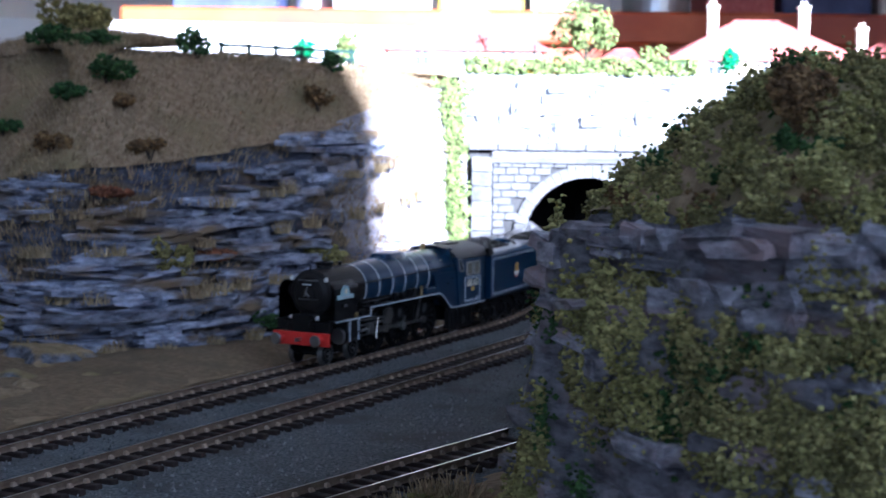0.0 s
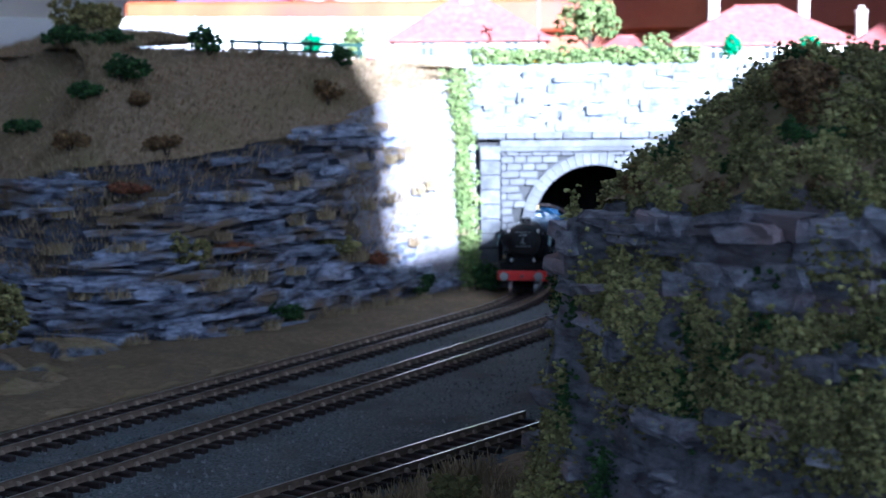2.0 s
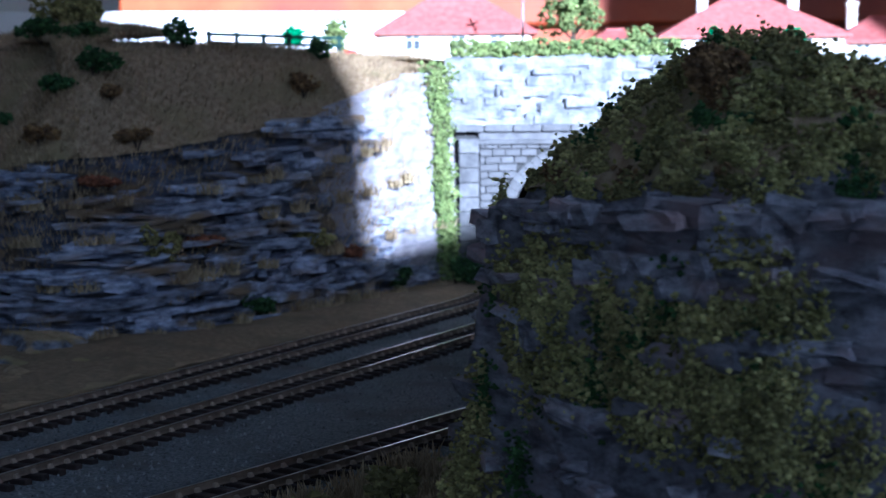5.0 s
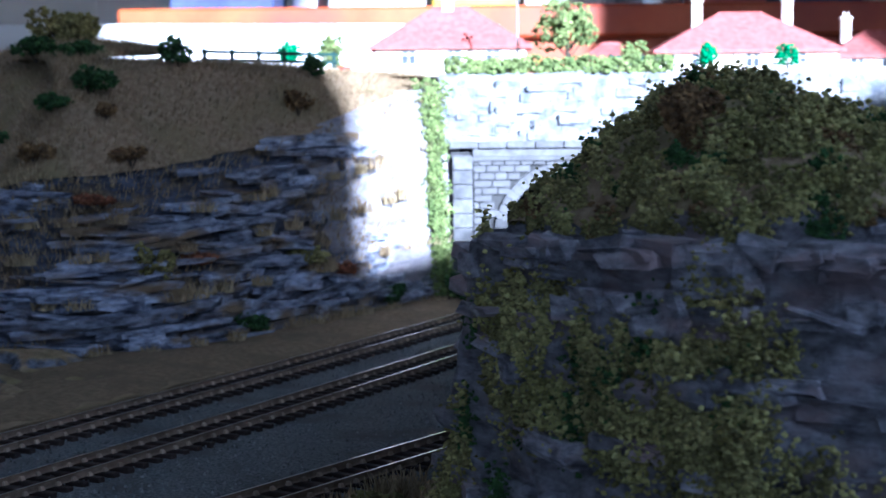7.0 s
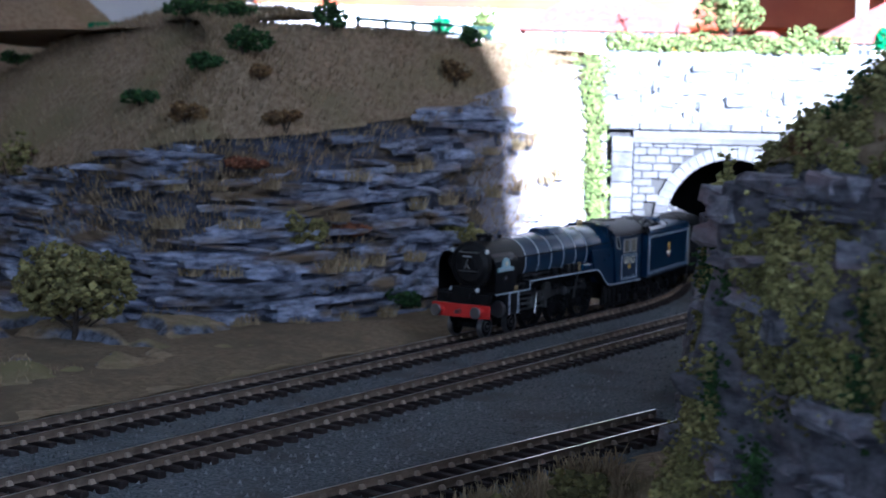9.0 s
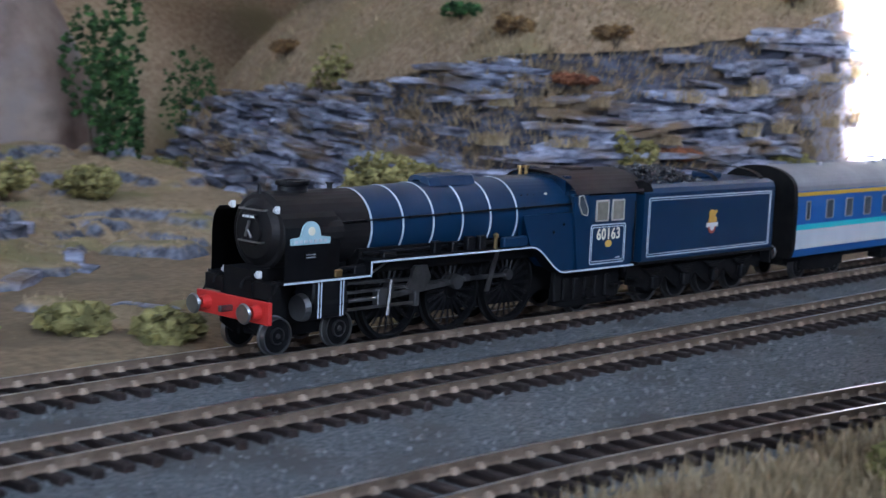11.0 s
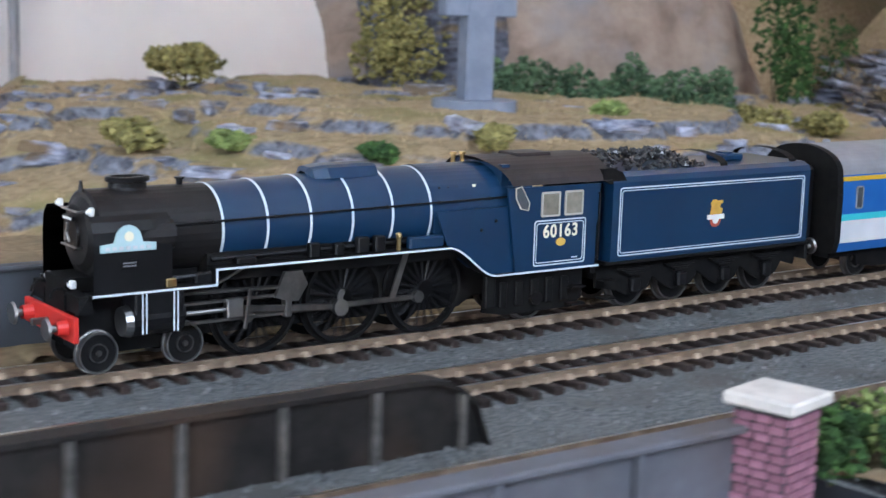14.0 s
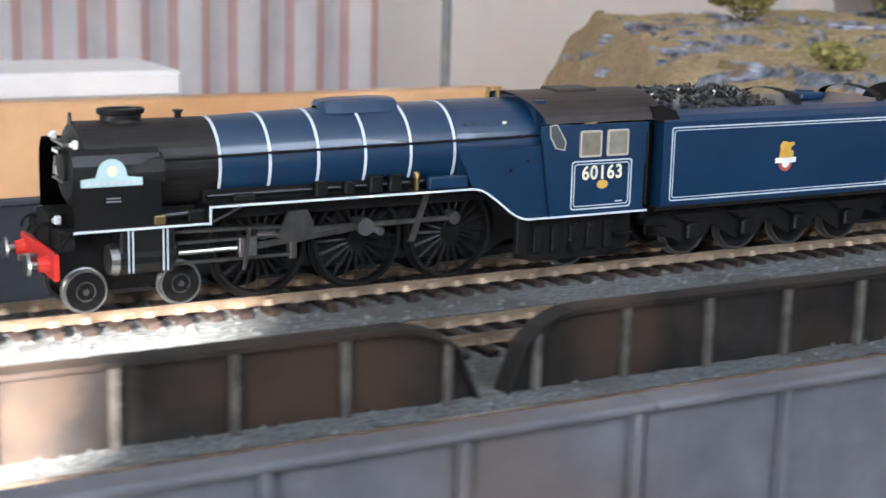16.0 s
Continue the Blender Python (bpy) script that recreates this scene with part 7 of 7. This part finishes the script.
    part("water_filler", bm, "loco_blue", t)
    ws = [wheelset("tender_wheelset", t, 0.2035 + 0.0213 * k + o, R_T, 0, "black_matt", "steel") for k in range(4)]
    return t, ws


def coach():
    t = thing("railway_coach", "blue and grey railway coach with yellow and turquoise lines", "railway coach", at=pose(1.05, 0, 0))
    L = 0.262
    bm = bmesh.new()
    side = [(0.0165, 0.0115), (0.0178, 0.0160), (0.0178, 0.0330), (0.0172, 0.0400)]
    top = [(0.0172 * math.cos(a), 0.0400 + 0.0098 * math.sin(a) ** 0.9) for a in [radians(9 * i) for i in range(1, 20)]]
    prof = side + top + [(-y, z) for y, z in side[::-1]]
    loops = [[(x, y, z) for y, z in prof] for x in (0.004, L)]
    lo = ring_strip(bm, loops, True)
    bmesh.ops.recalc_face_normals(bm, faces=bm.faces)
    for f in bm.faces:
        if sum(v.co.z for v in f.verts) / len(f.verts) > 0.0402:
            f.material_index = 1
    bm.faces.new(lo[0])
    bm.faces.new(lo[1])
    body = part("body", bm, ["coach_blue", "coach_roof", "black_matt"], t, "blue coach body with grey roof")
    me = body.data
    me.polygons[-1].material_index = me.polygons[-2].material_index = 2
    bm = bmesh.new()
    loops = [[(x, y * k, 0.03 + (z - 0.03) * k) for y, z in prof] for x, k in ((0.0015, 0.985), (0.0015, 1.015), (0.0046, 1.015))]
    lo = ring_strip(bm, loops, True)
    bm.faces.new(lo[0])
    part("end_wall", bm, "black_matt", t, "black coach end")
    bm = bmesh.new()
    box(bm, -0.0030, 0.0015, -0.0075, 0.0075, 0.0145, 0.0425, 0.0012)
    gw = part("gangway", bm, "loco_black", t, "black corridor connection")
    bm = bmesh.new()
    box(bm, -0.0036, -0.0031, -0.0068, 0.0068, 0.0150, 0.0415, 0.0002)
    part("gangway_board", bm, "cream_panel", gw, "beige corridor end board")
    for sd in (-1, 1):
        for z0, z1, m, nm in ((0.0150, 0.0232, "coach_grey", "grey_panel"), (0.0232, 0.0256, "coach_teal", "turquoise_line"), (0.0378, 0.0394, "coach_yel", "yellow_line")):
            bm = bmesh.new()
            y = 0.01785 if z0 < 0.03 else 0.0176
            box(bm, 0.0048, L, min(sd * (y - 0.0004), sd * y), max(sd * (y - 0.0004), sd * y), z0, z1)
            part(nm, bm, m, t)
        for k in range(13):
            x0 = 0.0125 + 0.0185 * k
            w = 0.0035 if k == 0 else (0.0065 if k in (1, 2, 3) else 0.0125)
            bm = bmesh.new()
            extrude_outline(bm, round_rect(x0, x0 + w, 0.0275, 0.0355, 0.0008), sd * 0.0177, sd * 0.0180)
            win = part("window", bm, "glass", t)
            bm = bmesh.new()
            pr = round_rect(x0, x0 + w, 0.0275, 0.0355, 0.0008)
            strip(bm, pr + pr[:1], sd * 0.0177, sd * 0.0182, 0.0005)
            part("window_frame", bm, "grey", win)
    for k in range(9):
        bm = bmesh.new()
        tube(bm, (0.02 + 0.028 * k, 0.004 * (-1) ** k, 0.0493), (0.02 + 0.028 * k, 0.004 * (-1) ** k, 0.0506), 0.0018, 0.0012, 10)
        part("roof_vent", bm, "coach_roof", t)
    bm = bmesh.new()
    box(bm, 0.006, L - 0.003, -0.012, 0.012, 0.0085, 0.0116)
    part("underframe", bm, "black_matt", t)
    for k, x0 in enumerate((0.10, 0.125, 0.15)):
        bm = bmesh.new()
        box(bm, x0, x0 + 0.014, -0.0135, -0.006, 0.0045, 0.0090, 0.0006)
        part("battery_box", bm, "cream_panel" if k == 1 else "black_matt", t)
    ws = []
    for c in (0.042, 0.222):
        for sd in (-1, 1):
            bm = bmesh.new()
            extrude_outline(bm, [(c - 0.020, 0.0085), (c - 0.0195, 0.0050), (c - 0.009, 0.0035), (c + 0.009, 0.0035), (c + 0.0195, 0.0050), (c + 0.020, 0.0085)], sd * 0.0108, sd * 0.0120)
            part("bogie_frame", bm, "black_matt", t)
        for dx in (-0.0167, 0.0167):
            ws.append(wheelset("coach_wheelset", t, c + dx, R_C, 0, "black_matt", "steel"))
    return t, ws


LOCO, LOCO_WHEELS, RODS = locomotive()
TENDER, TENDER_WHEELS = tender()
COACH, COACH_WHEELS = coach()


# ---- what moves ----
RUN = [(0.0, 0.745), (0.5, 0.818), (1.0, 0.885), (1.5, 0.950), (2.0, 1.010), (2.5, 1.068), (3.0, 1.120), (3.5, 1.160), (4.0, 1.190), (4.5, 1.207), (5.0, 1.213), (5.5, 1.208), (6.0, 1.190), (6.5, 1.155), (7.0, 1.097), (7.5, 1.020), (8.0, 0.937), (8.5, 0.853), (9.0, 0.767), (9.5, 0.679), (10.0, 0.592), (10.5, 0.5093), (11.0, 0.4261), (11.5, 0.3416), (12.0, 0.2618), (12.5, 0.1772), (13.0, 0.0885), (13.5, 0.0), (14.0, -0.0957), (14.5, -0.1951), (15.0, -0.2871), (15.5, -0.3930), (16.0, -0.4887)]


def run_at(t):
    """How far along the line the engine's front buffers stand."""
    k = max(0, min(len(RUN) - 2, int(t / 0.5)))
    f = t / 0.5 - k
    p = [RUN[max(0, min(len(RUN) - 1, k + d))][1] for d in (-1, 0, 1, 2)]
    return p[1] + 0.5 * f * (p[2] - p[0] + f * (2 * p[0] - 5 * p[1] + 4 * p[2] - p[3] + f * (3 * (p[1] - p[2]) + p[3] - p[0])))


def on_line(s, a, b):
    """Pose of a vehicle whose local 0 lies at s and whose axles rest on the line at a and b behind it."""
    xa, ya, _ = line_1(s + a)
    xb, yb, _ = line_1(s + b)
    h = math.atan2(yb - ya, xb - xa)
    return Matrix.Translation((xa - a * math.cos(h), ya - a * math.sin(h), 0)) @ Matrix.Rotation(h, 4, "Z")


def turning(x, r, s):
    return Matrix.Translation((x, 0, r)) @ Matrix.Rotation(s / r, 4, "Y")


def motions():
    coarse = [16.0 * i / 80 for i in range(81)]
    fine = [i / 30 for i in range(481)]
    walk(LOCO, [(t, on_line(run_at(t), 0.028, 0.1205)) for t in coarse])
    walk(TENDER, [(t, on_line(run_at(t) + 0.184, 0.0195, 0.0834)) for t in coarse])
    walk(COACH, [(t, on_line(run_at(t) + 0.297, 0.042, 0.222)) for t in coarse])
    for group, r in ((LOCO_WHEELS["bogie"], R_B), (LOCO_WHEELS["trail"], 0.0073), (TENDER_WHEELS, R_T), (COACH_WHEELS, R_C)):
        for w in group:
            x = w.matrix_basis.translation.x
            walk(w, [(t, turning(x, r, run_at(t))) for t in fine])
    end = run_at(16.0)

    def crank(t, sd):
        return (run_at(t) - end) / R_D - math.pi / 2 + (0 if sd < 0 else math.pi / 2)
    for w in LOCO_WHEELS["drive"]:
        x = w.matrix_basis.translation.x
        walk(w, [(t, Matrix.Translation((x, 0, R_D)) @ Matrix.Rotation(crank(t, -1), 4, "Y")) for t in fine])
    for sd, coupling, main, cross, ret in RODS:
        rows = {"c": [], "m": [], "x": [], "r": []}
        for t in fine:
            a = crank(t, sd)
            px, pz = THROW * math.cos(a), R_D - THROW * math.sin(a)
            rows["c"].append((t, Matrix.Translation((px, 0, pz))))
            bx, zx = AXLE_D[1] + px, 0.0143
            cx = bx - math.sqrt(0.034 ** 2 - (pz - zx) ** 2)
            rows["m"].append((t, Matrix.Translation((bx, 0, pz)) @ Matrix.Rotation(math.atan2(pz - zx, bx - cx) * -1.0, 4, "Y")))
            rows["x"].append((t, Matrix.Translation((cx, 0, zx))))
            rows["r"].append((t, Matrix.Translation((bx, 0, pz)) @ Matrix.Rotation(a + 1.9, 4, "Y")))
        walk(coupling, rows["c"])
        walk(main, rows["m"])
        walk(cross, rows["x"])
        walk(ret, rows["r"])


motions()
